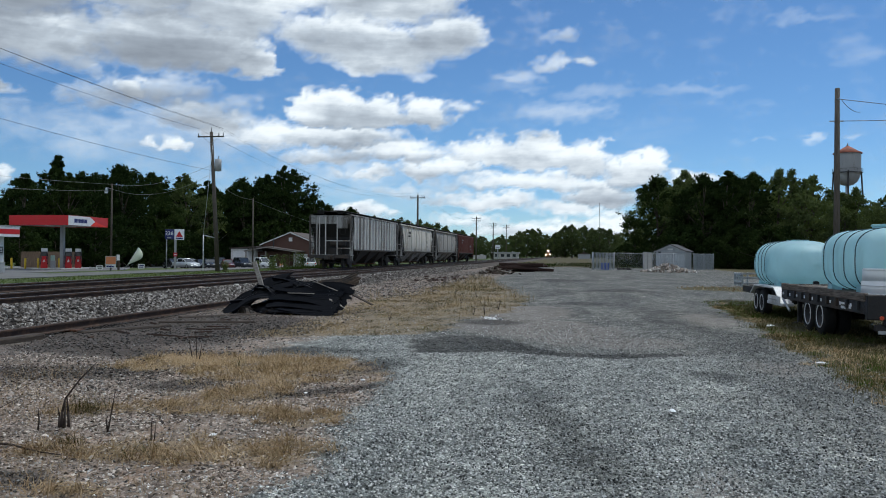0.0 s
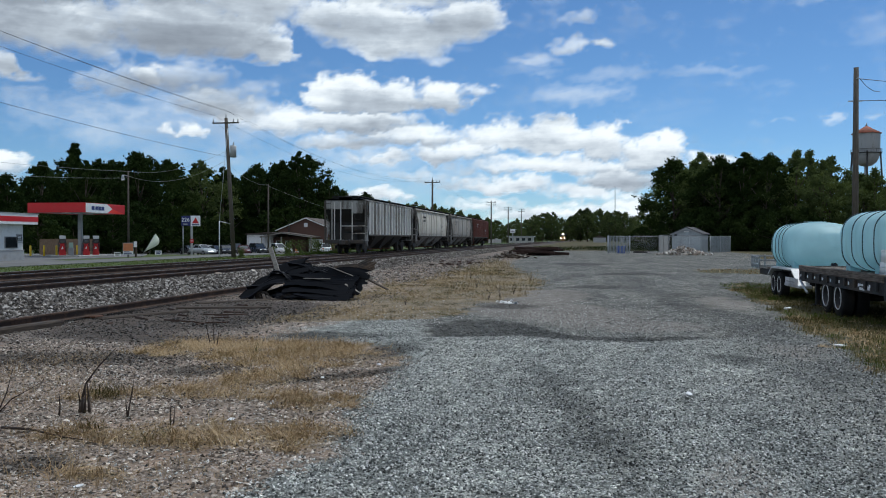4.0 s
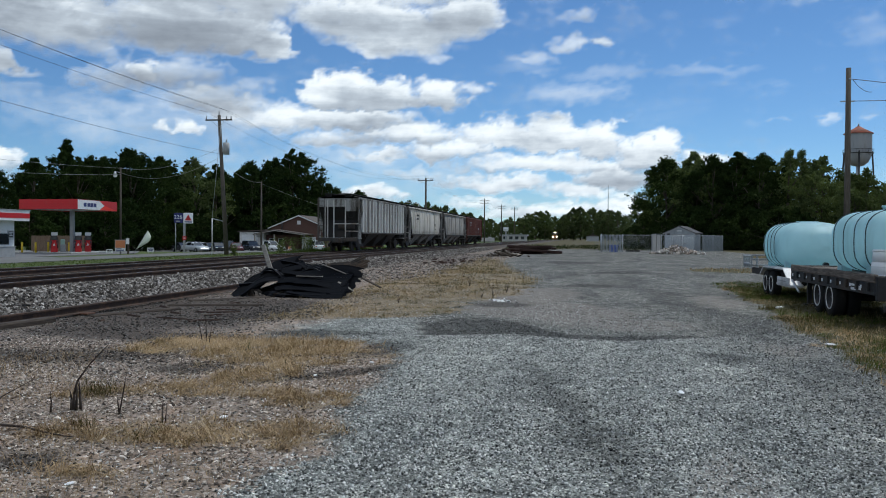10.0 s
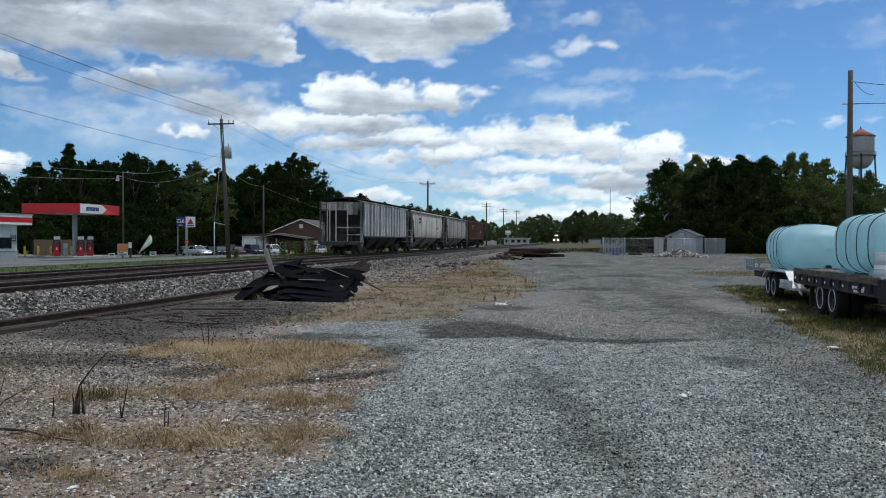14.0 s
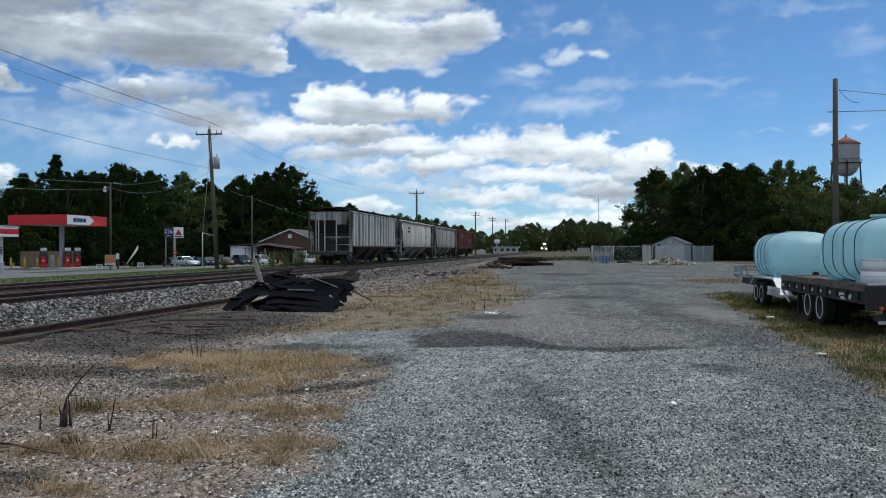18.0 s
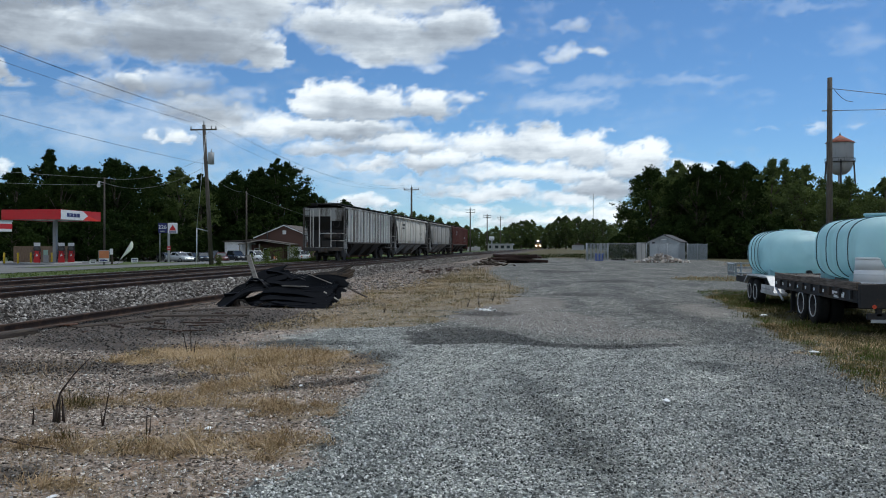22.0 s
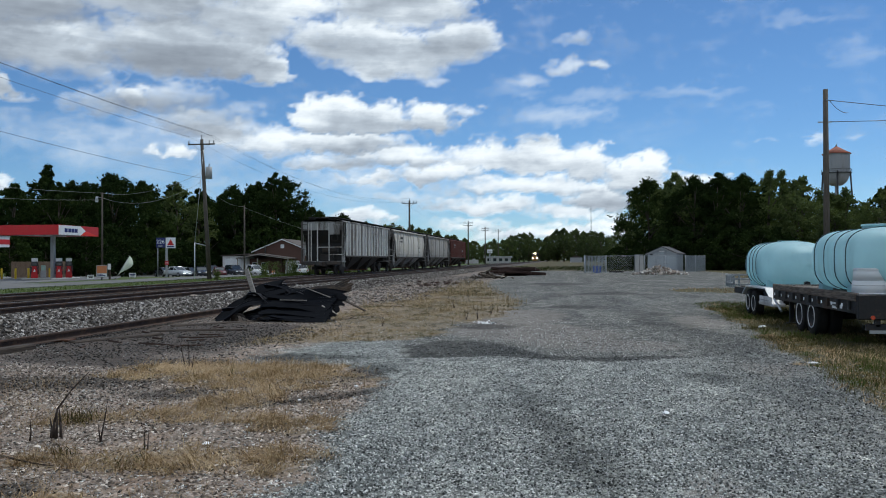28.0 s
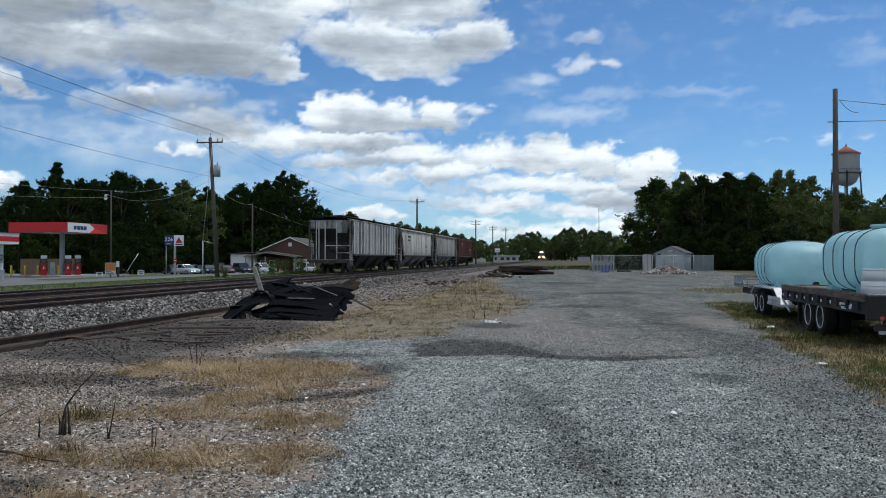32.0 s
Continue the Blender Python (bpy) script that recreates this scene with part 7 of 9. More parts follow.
def fuel_pump(x, y):
    p = thing("fuel_pump", "red and white fuel pump with hoses", "fuel pump", pose(x, y, GZ0 + 0.14, 0, 0, -60), "fuel pumps")
    part("base", Geo().box((-0.28, -0.3, 0), (0.28, 0.3, 1.15), 0.03), "red_paint", p)
    part("display_head", Geo().box((-0.24, -0.28, 1.15), (0.24, 0.28, 1.62), 0.03), "dark_paint", p)
    part("topper", Geo().box((-0.1, -0.28, 1.62), (0.1, 0.28, 1.95), 0.02), "white_paint", p)
    part("screen", Geo().box((0.24, -0.18, 1.25), (0.25, 0.18, 1.52)), "glass_dark", p)
    part("pump_mark", Geo().prism([(-0.12, 0.6), (0.1, 0.66), (0.0, 0.9)], 0, 0.28, 0.29), "white_paint", p)
    for s in (-1, 1):
        h = Geo()
        pts = [Vector((0.2, s * 0.28, 1.5)), Vector((0.4, s * 0.36, 1.0)), Vector((0.45, s * 0.36, 0.45)), Vector((0.36, s * 0.3, 0.4)), Vector((0.3, s * 0.25, 0.9))]
        for a, b in zip(pts, pts[1:]):
            h.rod(a, b, 0.025, n=6)
        part("hose", h, "black_plastic", p)
        part("nozzle", Geo().box((0.28, s * 0.24 - 0.05, 0.88), (0.38, s * 0.24 + 0.05, 1.12), 0.02), "dark_paint", p)
    return p


p0 = fuel_pump(-50.8, 75.0)
copy_thing(p0, pose(-49.2, 76.5, GZ0 + 0.14, 0, 0, -60))
copy_thing(p0, pose(-49.1, 78.0, GZ0 + 0.14, 0, 0, -60))
ice = thing("windscreen_stand", "pale green squeegee and bin stand between the pumps", "stand", pose(-50.3, 75.6, GZ0 + 0.14, 0, 0, -60))
part("body", Geo().box((-0.2, -0.25, 0), (0.2, 0.25, 0.75), 0.04), "grey_paint", ice)
M["pale_green"] = plain("pale_green", (0.35, 0.5, 0.42), 0.5)
part("panel", Geo().box((-0.16, -0.2, 0.75), (0.16, 0.2, 1.25), 0.03), "pale_green", ice)
b0 = None
for x, y in ((-54.6, 75.4), (-53.6, 76.1), (-52.9, 77.1), (-51.6, 78.6)):
    if b0 is None:
        b0 = thing("bollard", "yellow steel bollard on the forecourt", "bollard", pose(x, y, GZ0), "yellow bollards")
        part("post", Geo().rod((0, 0, 0), (0, 0, 1.05), 0.1, n=12).ball((0, 0, 1.05), 0.1, 0.1, 0.06), "yellow_paint", b0)
        part("foot_ring", Geo().rod((0, 0, 0), (0, 0, 0.04), 0.16, n=12), "concrete", b0)
    else:
        copy_thing(b0, pose(x, y, GZ0))
kerb = thing("kerb", "whitish concrete kerb behind the forecourt", "kerb", pose(-58.5, 75.3, GZ0 - 0.05, 0, 0, 32))
part("kerb_stone", Geo().box((0, 0, 0), (2.9, 0.3, 0.17), 0.03), "concrete", kerb)
for i in range(1, 4):
    part("kerb_stone", Geo().box((i * 2.95, 0, 0), (i * 2.95 + 2.9, 0.3, 0.17), 0.03), "concrete", kerb)
fn = thing("board_fence", "brown wooden board fence behind the pumps", "fence", pose(-57.3, 80.7, GZ0 - 0.05, 0, 0, 77))
for i in range(46):
    part("board", Geo().box((i * 0.16, -0.012, 0.03), (i * 0.16 + 0.15, 0.012, 1.8 + random.uniform(-0.02, 0.02)), 0.004), "fence_wood", fn)
for i in range(4):
    part("fence_post", Geo().box((i * 2.4, 0.012, 0), (i * 2.4 + 0.1, 0.11, 1.75)), "fence_wood", fn)

st = thing("station_shop", "white filling station shop with red striped fascia", "shop building", pose(-45, 61.2, GZ0, 0, 0, 0))
SL, SW, SH = 17.0, 11.0, 3.05
wall = part("wall", Geo().box((-SW, -SL, 0.82), (0, 0, SH), 0.01), "white_paint", st)
part("plinth", Geo().box((-SW - 0.05, -SL - 0.05, 0), (0.05, 0.05, 0.82), 0.01), "grey_paint", st, "grey lower wall")
part("plinth_cap", Geo().box((-SW - 0.08, -SL - 0.08, 0.82), (0.08, 0.08, 0.88), 0.01), "concrete", st)
rf = part("roof", Geo().box((-SW - 0.8, -SL - 0.8, 2.92), (0.8, 0.8, 3.78), 0.02), "white_paint", st)
part("fascia_stripe", Geo().box((0.8, -SL - 0.81, 3.14), (0.812, 0.812, 3.54)).box((-SW - 0.8, 0.8, 3.14), (0.8, 0.812, 3.54)), "red_paint", rf, "red stripe")
part("fascia_trim", Geo().box((0.8, -SL - 0.8, 3.72), (0.84, 0.84, 3.82)).box((-SW, 0.8, 3.72), (0.8, 0.84, 3.82)), "grey_paint", rf)
for y in (-2.2, -5.0, -8.0, -11):
    wi = part("window", Geo().box((-0.02, y, 1.0), (0.04, y + 1.55, 1.95), 0.01), "grey_paint", st)
    part("pane", Geo().box((0.03, y + 0.08, 1.06), (0.05, y + 1.47, 1.89)), "glass_dark", wi)
sb = part("notice_board", Geo().box((0.0, -0.85, 1.55), (0.05, -0.12, 2.15), 0.01), "grey_paint", st)
part("notice", Geo().box((0.05, -0.75, 1.63), (0.056, -0.22, 2.07)), "dark_paint", sb)
for z, w in ((1.95, 0.4), (1.85, 0.34), (1.72, 0.4)):
    part("notice_bar", Geo().box((0.056, -0.68, z), (0.06, -0.68 + w, z + 0.05)), "white_paint", sb)
part("notice_shelf", Geo().box((0, -0.8, 1.45), (0.12, -0.15, 1.5), 0.01), "grey_paint", sb)


# signs, light pole, banner
lp = thing("street_lamp", "slim pole with a yard lamp behind the station", "street lamp", pose(-48.9, 83.8, ground_z(-48.9, 83.8)))
part("pole", Geo().rod((0, 0, -0.2), (0, 0, 9.2), 0.12, 0.08, 10), "pole_wood", lp)
arm = part("arm", Geo().rod((0, 0, 8.6), (-0.5, -0.25, 8.75), 0.03, n=6), "galvanised", lp)
part("lamp_head", Geo().rod((-0.5, -0.25, 8.75), (-0.5, -0.25, 8.3), 0.08, 0.2, 12), "galvanised", arm)
part("lamp_lens", Geo().rod((-0.5, -0.25, 8.3), (-0.5, -0.25, 8.15), 0.2, 0.14, 12), "white_plastic", arm)

zs = ground_z(-41.3, 70.8)
po = thing("advert_board", "framed advertising board with an orange and white poster", "sign", pose(-41.35, 70.8, zs, 0, 0, 28))
part("post", Geo().box((-0.06, -0.05, 0), (0.06, 0.05, 0.3)), "dark_paint", po)
part("frame", Geo().box((-0.46, -0.05, 0.25), (0.46, 0.05, 1.35), 0.02), "grey_paint", po)
M["poster_orange"] = plain("poster_orange", (0.55, 0.2, 0.08), 0.5, wear=0.4, scale=5, dirt=(0.25, 0.12, 0.08))
part("poster", Geo().box((-0.42, -0.058, 0.62), (0.42, -0.05, 1.3)), "poster_orange", po, "orange food picture")
part("poster_strip", Geo().box((-0.42, -0.058, 0.3), (0.42, -0.05, 0.6)), "white_paint", po)
part("poster_bar", Geo().box((-0.38, -0.062, 0.35), (0.3, -0.058, 0.45)).box((-0.38, -0.062, 0.5), (0.1, -0.058, 0.56)), "blue_paint", po)
for x, y, w, h, mark in ((-41.9, 69.9, 0.55, 0.36, "dark_paint"), (-40.6, 74.9, 0.6, 0.42, "blue_paint")):
    ys = thing("yard_sign", "small white lawn sign on wire legs", "sign", pose(x, y, ground_z(x, y), 0, 0, 28), "lawn signs")
    part("panel", Geo().box((-w / 2, -0.01, 0.15), (w / 2, 0.01, 0.15 + h), 0.003), "white_paint", ys)
    part("sign_bar", Geo().box((-w * 0.4, -0.014, 0.15 + h * 0.55), (w * 0.4, -0.01, 0.15 + h * 0.8)).box((-w * 0.3, -0.014, 0.15 + h * 0.2), (w * 0.3, -0.01, 0.15 + h * 0.42)), mark, ys)
    part("leg", Geo().rod((-w * 0.3, 0, 0), (-w * 0.3, 0, 0.2), 0.012, n=5).rod((w * 0.3, 0, 0), (w * 0.3, 0, 0.2), 0.012, n=5), "steel", ys)
mp = thing("marker_post", "dark short post with a small white plate", "post", pose(-42.7, 74.5, ground_z(-42.7, 74.5)))
part("post", Geo().box((-0.08, -0.08, 0), (0.08, 0.08, 1.5), 0.01), "tie_wood", mp)
part("plate", Geo().box((-0.16, -0.1, 0.95), (0.16, -0.08, 1.5), 0.004), "white_paint", mp)

# feather banner that swings round its pole
M["banner_cloth"] = poly_mat("banner_cloth", (0.78, 0.82, 0.72), 0.45, 0.8)
FLAG_AT = (-42.45, 75.0, ground_z(-42.45, 75.0))
ban = thing("feather_banner", "pale green teardrop feather banner on a leaning pole", "banner", pose(*FLAG_AT))
edge = []
for i in range(19):
    u = i / 18
    w = 0.8 * math.sin(math.pi * u ** 1.7) ** 0.75 if 0 < u < 1 else 0.0
    edge.append((0.55 + 2.05 * u, max(w, 0.012)))
rows_ = [[(0.03, 0.0, z), (0.03 + w, 0.03 * math.sin(z * 3), z), (0.03 + w, 0.02 + 0.03 * math.sin(z * 3), z), (0.03, 0.012, z)] for z, w in edge]
part("cloth", Geo().grid(rows_, closed=True, smooth=True), "banner_cloth", ban)
part("pole", Geo().rod((0, 0, 0), (0, 0, 2.62), 0.022, 0.012, 8), "grey_paint", ban)
bf = thing("banner_foot", "dark ground spike of the feather banner", "banner foot", pose(*FLAG_AT))
part("spike", Geo().rod((0, 0, -0.2), (0.05, 0, 0.12), 0.035, n=6).box((-0.18, -0.18, 0), (0.18, 0.18, 0.02)), "dark_paint", bf)


def text_mesh(name, body, size, material, parent, m, extrude=0.004):
    cu = bpy.data.curves.new(name, "FONT")
    cu.body, cu.size, cu.extrude, cu.align_x, cu.align_y = body, size, extrude, "CENTER", "CENTER"
    tmp = bpy.data.objects.new(name, cu)
    scene.collection.objects.link(tmp)
    me = bpy.data.meshes.new_from_object(tmp.evaluated_get(bpy.context.evaluated_depsgraph_get()))
    bpy.data.objects.remove(tmp)
    me.materials.clear()
    me.materials.append(M[material])
    ob = new(name, me)
    ob.parent = parent
    ob.matrix_basis = m
    return ob


pz = ground_z(-41, 82.4)
ps = thing("price_sign", "filling station price sign, blue and white panels on posts", "sign", pose(-41.0, 82.4, pz, 0, 0, 27))
part("price_panel", Geo().box((-0.92, -0.1, 3.1), (-0.02, 0.1, 4.12), 0.02), "blue_paint", ps, "dark blue panel")
text_mesh("price_digits", "226", 0.56, "white_plastic", ps, pose(-0.5, -0.105, 3.7, 90, 0, 0))
part("price_bar", Geo().box((-0.72, -0.106, 3.2), (-0.3, -0.1, 3.32)), "grey_paint", ps)
lg = part("logo_panel", Geo().box((0.02, -0.1, 3.05), (1.0, 0.1, 4.15), 0.02), "white_plastic", ps, "white panel")
part("triangle", Geo().prism([(0.16, 3.35), (0.86, 3.35), (0.51, 3.98)], 1, -0.112, -0.1), "red_paint", lg, "red triangle")
part("logo_strip", Geo().box((0.14, -0.11, 3.14), (0.88, -0.1, 3.26)), "blue_paint", lg)
part("post", Geo().box((0.0, -0.09, 0), (0.24, 0.09, 3.05), 0.01), "grey_paint", ps)
part("post", Geo().rod((-0.75, 0, 0), (-0.75, 0, 3.1), 0.05, n=8), "grey_paint", ps)
part("small_sign", Geo().box((-0.06, -0.12, 1.3), (0.32, -0.1, 1.7), 0.005), "red_paint", ps, "small red notice")
part("small_sign_bar", Geo().box((0.0, -0.125, 1.46), (0.26, -0.12, 1.54)), "white_paint", ps)


# ------------------------------------------------------------------ house and car park
HZ = ground_z(-54, 158)
ho = thing("brick_house", "dark brick building with low gabled roof and porch", "house", pose(-54.3, 158.0, HZ, 0, 0, 4))
M["roof_shingle"] = plain("roof_shingle", (0.085, 0.07, 0.062), 0.9, wear=0.4)
HW, E, P, D = 5.6, 4.4, 6.75, 14
part("gable_wall", Geo().prism([(-HW, 0), (HW, 0), (HW, E), (0, P - 0.15), (-HW, E)], 1, 0, 0.25), "brick_dark", ho)
part("side_wall", Geo().box((-HW, 0.25, 0), (-HW + 0.25, D, E)), "brick_dark", ho)
part("side_wall", Geo().box((HW - 0.25, 0.25, 0), (HW, D, E)), "brick_dark", ho)
for s in (-1, 1):
    rs = part("roof_slope", Geo().prism([(s * (HW + 0.5), E - 0.25), (0, P - 0.1), (0, P + 0.08), (s * (HW + 0.5), E - 0.07)], 1, -0.4, D), "roof_shingle", ho)
    part("barge_board", Geo().prism([(s * (HW + 0.5), E - 0.32), (0, P - 0.17), (0, P + 0.02), (s * (HW + 0.5), E - 0.12)], 1, -0.46, -0.4), "white_paint", rs, "pale barge board")
part("vent", Geo().box((-0.35, -0.05, 4.95), (0.35, 0.01, 5.7), 0.01), "white_paint", ho)
part("flue", Geo().rod((-3.3, -0.4, 3), (-3.3, -0.4, 5.6), 0.12, n=8), "dark_paint", ho)
for s, (x0, x1) in ((-1, (-7.2, -3.1)), (1, (-3.1, 3.0))):
    zz = (2.9, 3.75)
    a, b = ((x0, zz[0]), (x1, zz[1])) if s < 0 else ((x1, zz[0]), (x0, zz[1]))
    pr = part("porch_roof", Geo().prism([a, b, (b[0], b[1] + 0.16), (a[0], a[1] + 0.16)], 1, -6.5, -0.02), "roof_shingle", ho)
    part("porch_fascia", Geo().prism([(a[0], a[1] - 0.12), (b[0], b[1] - 0.12), (b[0], b[1] + 0.06), (a[0], a[1] + 0.06)], 1, -6.56, -6.5), "weathered_board", pr)
for x in (-6.9, -3.1, 2.7):
    part("porch_post", Geo().box((x - 0.1, -6.4, 0), (x + 0.1, -6.2, 2.95)), "weathered_board", ho)
part("porch_wall", Geo().box((-6.0, -2.5, 0), (0.5, -2.3, 2.9)), "brick_dark", ho)
for x in (-5.2, -3.4):
    w = part("window", Geo().box((x, -2.56, 1.0), (x + 1.1, -2.5, 2.2)), "white_paint", ho)
    part("pane", Geo().box((x + 0.08, -2.58, 1.08), (x + 1.02, -2.56, 2.12)), "glass_dark", w)
gd = part("garage_door", Geo().box((0.6, -0.12, 0.05), (3.4, 0.02, 2.5), 0.02), "white_paint", ho, "white garage door")
for i in range(1, 4):
    part("door_panel_joint", Geo().box((0.65, -0.13, 0.05 + i * 0.6), (3.35, -0.12, 0.08 + i * 0.6)), "grey_paint", gd)
an = part("annex", Geo().box((-10.6, -4.0, 0), (-5.8, 3, 3.4)), "white_paint", ho, "white annex")
part("annex_roof", Geo().prism([(-10.9, 3.38), (-5.5, 3.7), (-5.5, 3.9), (-10.9, 3.58)], 1, -4.4, 3.4), "roof_shingle", an)
part("annex_door", Geo().box((-10.2, -4.06, 0.05), (-7.0, -4.0, 2.9), 0.02), "white_plastic", an)


def car(x, y, turn, paint, label, kind="sedan"):
    """A parked car, built of stations along its length; nose at +x."""
    c = thing("parked_car", label, "car", pose(x, y, ground_z(x, y) + 0.05, 0, 0, turn), "parked cars")
    if kind == "sedan":
        L, W, st_ = 4.7, 1.8, [(-2.35, 0.55, 0.8), (-2.2, 0.35, 0.95), (-1.6, 0.25, 1.0), (0.9, 0.25, 0.98), (1.8, 0.25, 0.88), (2.2, 0.3, 0.78), (2.35, 0.45, 0.65)]
        roof = [(-1.75, 0.98, 0.98), (-1.05, 0.98, 1.4), (0.1, 0.98, 1.45), (1.05, 0.95, 0.97)]
    elif kind == "suv":
        L, W, st_ = 4.8, 1.9, [(-2.4, 0.5, 1.0), (-2.3, 0.38, 1.1), (-1.6, 0.32, 1.12), (1.0, 0.32, 1.1), (1.9, 0.34, 1.02), (2.25, 0.38, 0.92), (2.4, 0.5, 0.75)]
        roof = [(-2.28, 1.1, 1.12), (-1.95, 1.1, 1.72), (0.2, 1.1, 1.78), (1.1, 1.08, 1.1)]
    else:
        L, W, st_ = 5.6, 1.95, [(-2.8, 0.6, 1.0), (-2.7, 0.5, 1.05), (-0.9, 0.42, 1.08), (1.2, 0.42, 1.1), (2.2, 0.42, 1.06), (2.6, 0.45, 0.98), (2.8, 0.55, 0.85)]
        roof = [(-0.85, 1.06, 1.08), (-0.6, 1.06, 1.74), (0.5, 1.06, 1.8), (1.3, 1.08, 1.1)]

    def section(xx, z0, z1, w0, w1):
        m = (z0 + z1) / 2
        return [(xx, -w1, z1), (xx, -w0 * 0.98, m + 0.1 * (z1 - z0)), (xx, -w0, m - 0.1 * (z1 - z0)), (xx, -w0 * 0.92, z0), (xx, w0 * 0.92, z0), (xx, w0, m - 0.1 * (z1 - z0)), (xx, w0 * 0.98, m + 0.1 * (z1 - z0)), (xx, w1, z1)]

    hw = W / 2
    rows_ = [section(a, b, d, hw * (0.88 if abs(a) > L / 2 - 0.02 else 1), hw * 0.86) for a, b, d in st_]
    g = Geo().grid(rows_, closed=True, smooth=True, flip=True)
    for rr in (rows_[0], rows_[-1]):
        base = len(g.v)
        g.v.extend(Vector(p) for p in rr)
        g.f.append(tuple(range(base, base + 8)))
        g.smooth.append(False)
    body = part("body", g, paint, c)
    rr = [[(a, -hw * 0.84, b), (a, -hw * 0.68, d), (a, hw * 0.68, d), (a, hw * 0.84, b)] for a, b, d in roof]
    gl = part("cabin_glass", Geo().grid(rr, smooth=False, flip=True), "glass_dark", c)
    g = Geo()
    for (a, b, d), (a2, b2, d2) in zip(roof[1:2], roof[2:3]):
        g.box((a - 0.05, -hw * 0.7, d - 0.02), (a2 + 0.05, hw * 0.7, max(d, d2) + 0.04), 0.03)
    rfp = part("roof", g, paint, c)
    for s in (-1, 1):
        for (a, b, d), (a2, b2, d2) in ((roof[1], roof[1]), (roof[2], roof[2]), (roof[0], roof[1]), (roof[3], roof[2])):
            part("pillar", Geo().rod((a, s * hw * 0.845, b), (a2, s * hw * 0.685, d2), 0.045, n=6), paint, rfp)
    if kind == "pickup":
        part("cargo_bed", Geo().box((-2.7, -hw * 0.8, 0.95), (-0.95, hw * 0.8, 1.09)), "dark_paint", c)
    for s in (-1, 1):
        part("headlight", Geo().box((L / 2 - 0.2, s * hw * 0.62 - 0.2, st_[-1][2] - 0.02), (L / 2 - 0.02, s * hw * 0.62 + 0.2, st_[-1][2] + 0.12), 0.03), "white_plastic", c)
        part("tail_light", Geo().box((-L / 2 - 0.01, s * hw * 0.72 - 0.14, st_[0][2] - 0.25), (-L / 2 + 0.1, s * hw * 0.72 + 0.14, st_[0][2] - 0.02), 0.02), "tail_red", c)
        for a in (-L * 0.29, L * 0.3):
            w = part("wheel", Geo().rod((a, s * (hw - 0.22), 0.33), (a, s * (hw + 0.01), 0.33), 0.33, n=18), "rubber", c)
            part("rim", Geo().rod((a, s * (hw + 0.01), 0.33), (a, s * (hw + 0.02), 0.33), 0.2, n=14), "galvanised", w)
    part("bumper", Geo().box((L / 2 - 0.12, -hw * 0.9, 0.35), (L / 2 + 0.04, hw * 0.9, 0.55), 0.04).box((-L / 2 - 0.04, -hw * 0.9, 0.4), (-L / 2 + 0.12, hw * 0.9, 0.6), 0.04), "dark_paint" if kind == "pickup" else paint, c)
    return c


M["paint_silver"] = plain("paint_silver", (0.5, 0.53, 0.55), 0.3, 0.3, wear=0.05, bump=0)
M["paint_white"] = plain("paint_white", (0.75, 0.76, 0.77), 0.3, wear=0.05, bump=0)
M["paint_dark"] = plain("paint_dark", (0.025, 0.028, 0.035), 0.25, wear=0.05, bump=0)
M["paint_maroon"] = plain("paint_maroon", (0.09, 0.016, 0.018), 0.3, wear=0.05, bump=0)
car(-55.5, 115.3, -29, "paint_silver", "silver saloon car parked in the lot")
car(-56.9, 123.5, -50, "paint_dark", "dark saloon car parked in the lot")
car(-52.9, 117.7, -58, "paint_dark", "dark grey saloon car parked in the lot")
car(-55.2, 126.5, -55, "paint_dark", "dark estate car parked in the lot", "suv")
car(-51.3, 120.5, -62, "paint_maroon", "dark maroon saloon car parked in the lot")
car(-51.5, 126.9, -45, "paint_dark", "dark four-wheel drive parked before the annex", "suv")
car(-48.5, 127.1, -30, "paint_white", "white pickup truck parked before the porch", "pickup")
car(-62.5, 125.3, -40, "paint_dark", "black saloon car parked deep in the lot")
car(-60.9, 129.4, -52, "paint_silver", "silver saloon car parked deep in the lot")
car(-43.1, 133.2, 130, "paint_white", "white four-wheel drive parked near the track", "suv")
for x, y in ((-47.5, 121.5), (-45.5, 128)):
    cn = thing("traffic_barrel", "orange and white traffic barrel by the car park", "barrel", pose(x, y, ground_z(x, y)), "traffic barrels")
    part("drum", Geo().rod((0, 0, 0), (0, 0, 0.95), 0.28, 0.24, 14), "poster_orange", cn)
    part("band", Geo().rod((0, 0, 0.45), (0, 0, 0.6), 0.275, 0.265, 14), "white_paint", cn)

# ------------------------------------------------------------------ far things
wt = thing("water_tower", "old grey steel water tower with rusty red conical roof", "water tower", pose(64.85, 210.1, 0))
M["tower_grey"] = rusty("tower_grey", (0.34, 0.35, 0.37), (0.2, 0.19, 0.19), 0.4, 0.6, 0.1, 0.35)
M["tower_red"] = rusty("tower_red", (0.33, 0.1, 0.06), (0.2, 0.07, 0.045), 0.5, 0.8, 0, 0.8, False)
R_, N_ = 2.95, 32


def revolve(prof, n=N_):
    return Geo().grid([[(r * math.cos(2 * math.pi * i / n), r * math.sin(2 * math.pi * i / n), z) for i in range(n)] for r, z in prof], closed=True, flip=False)


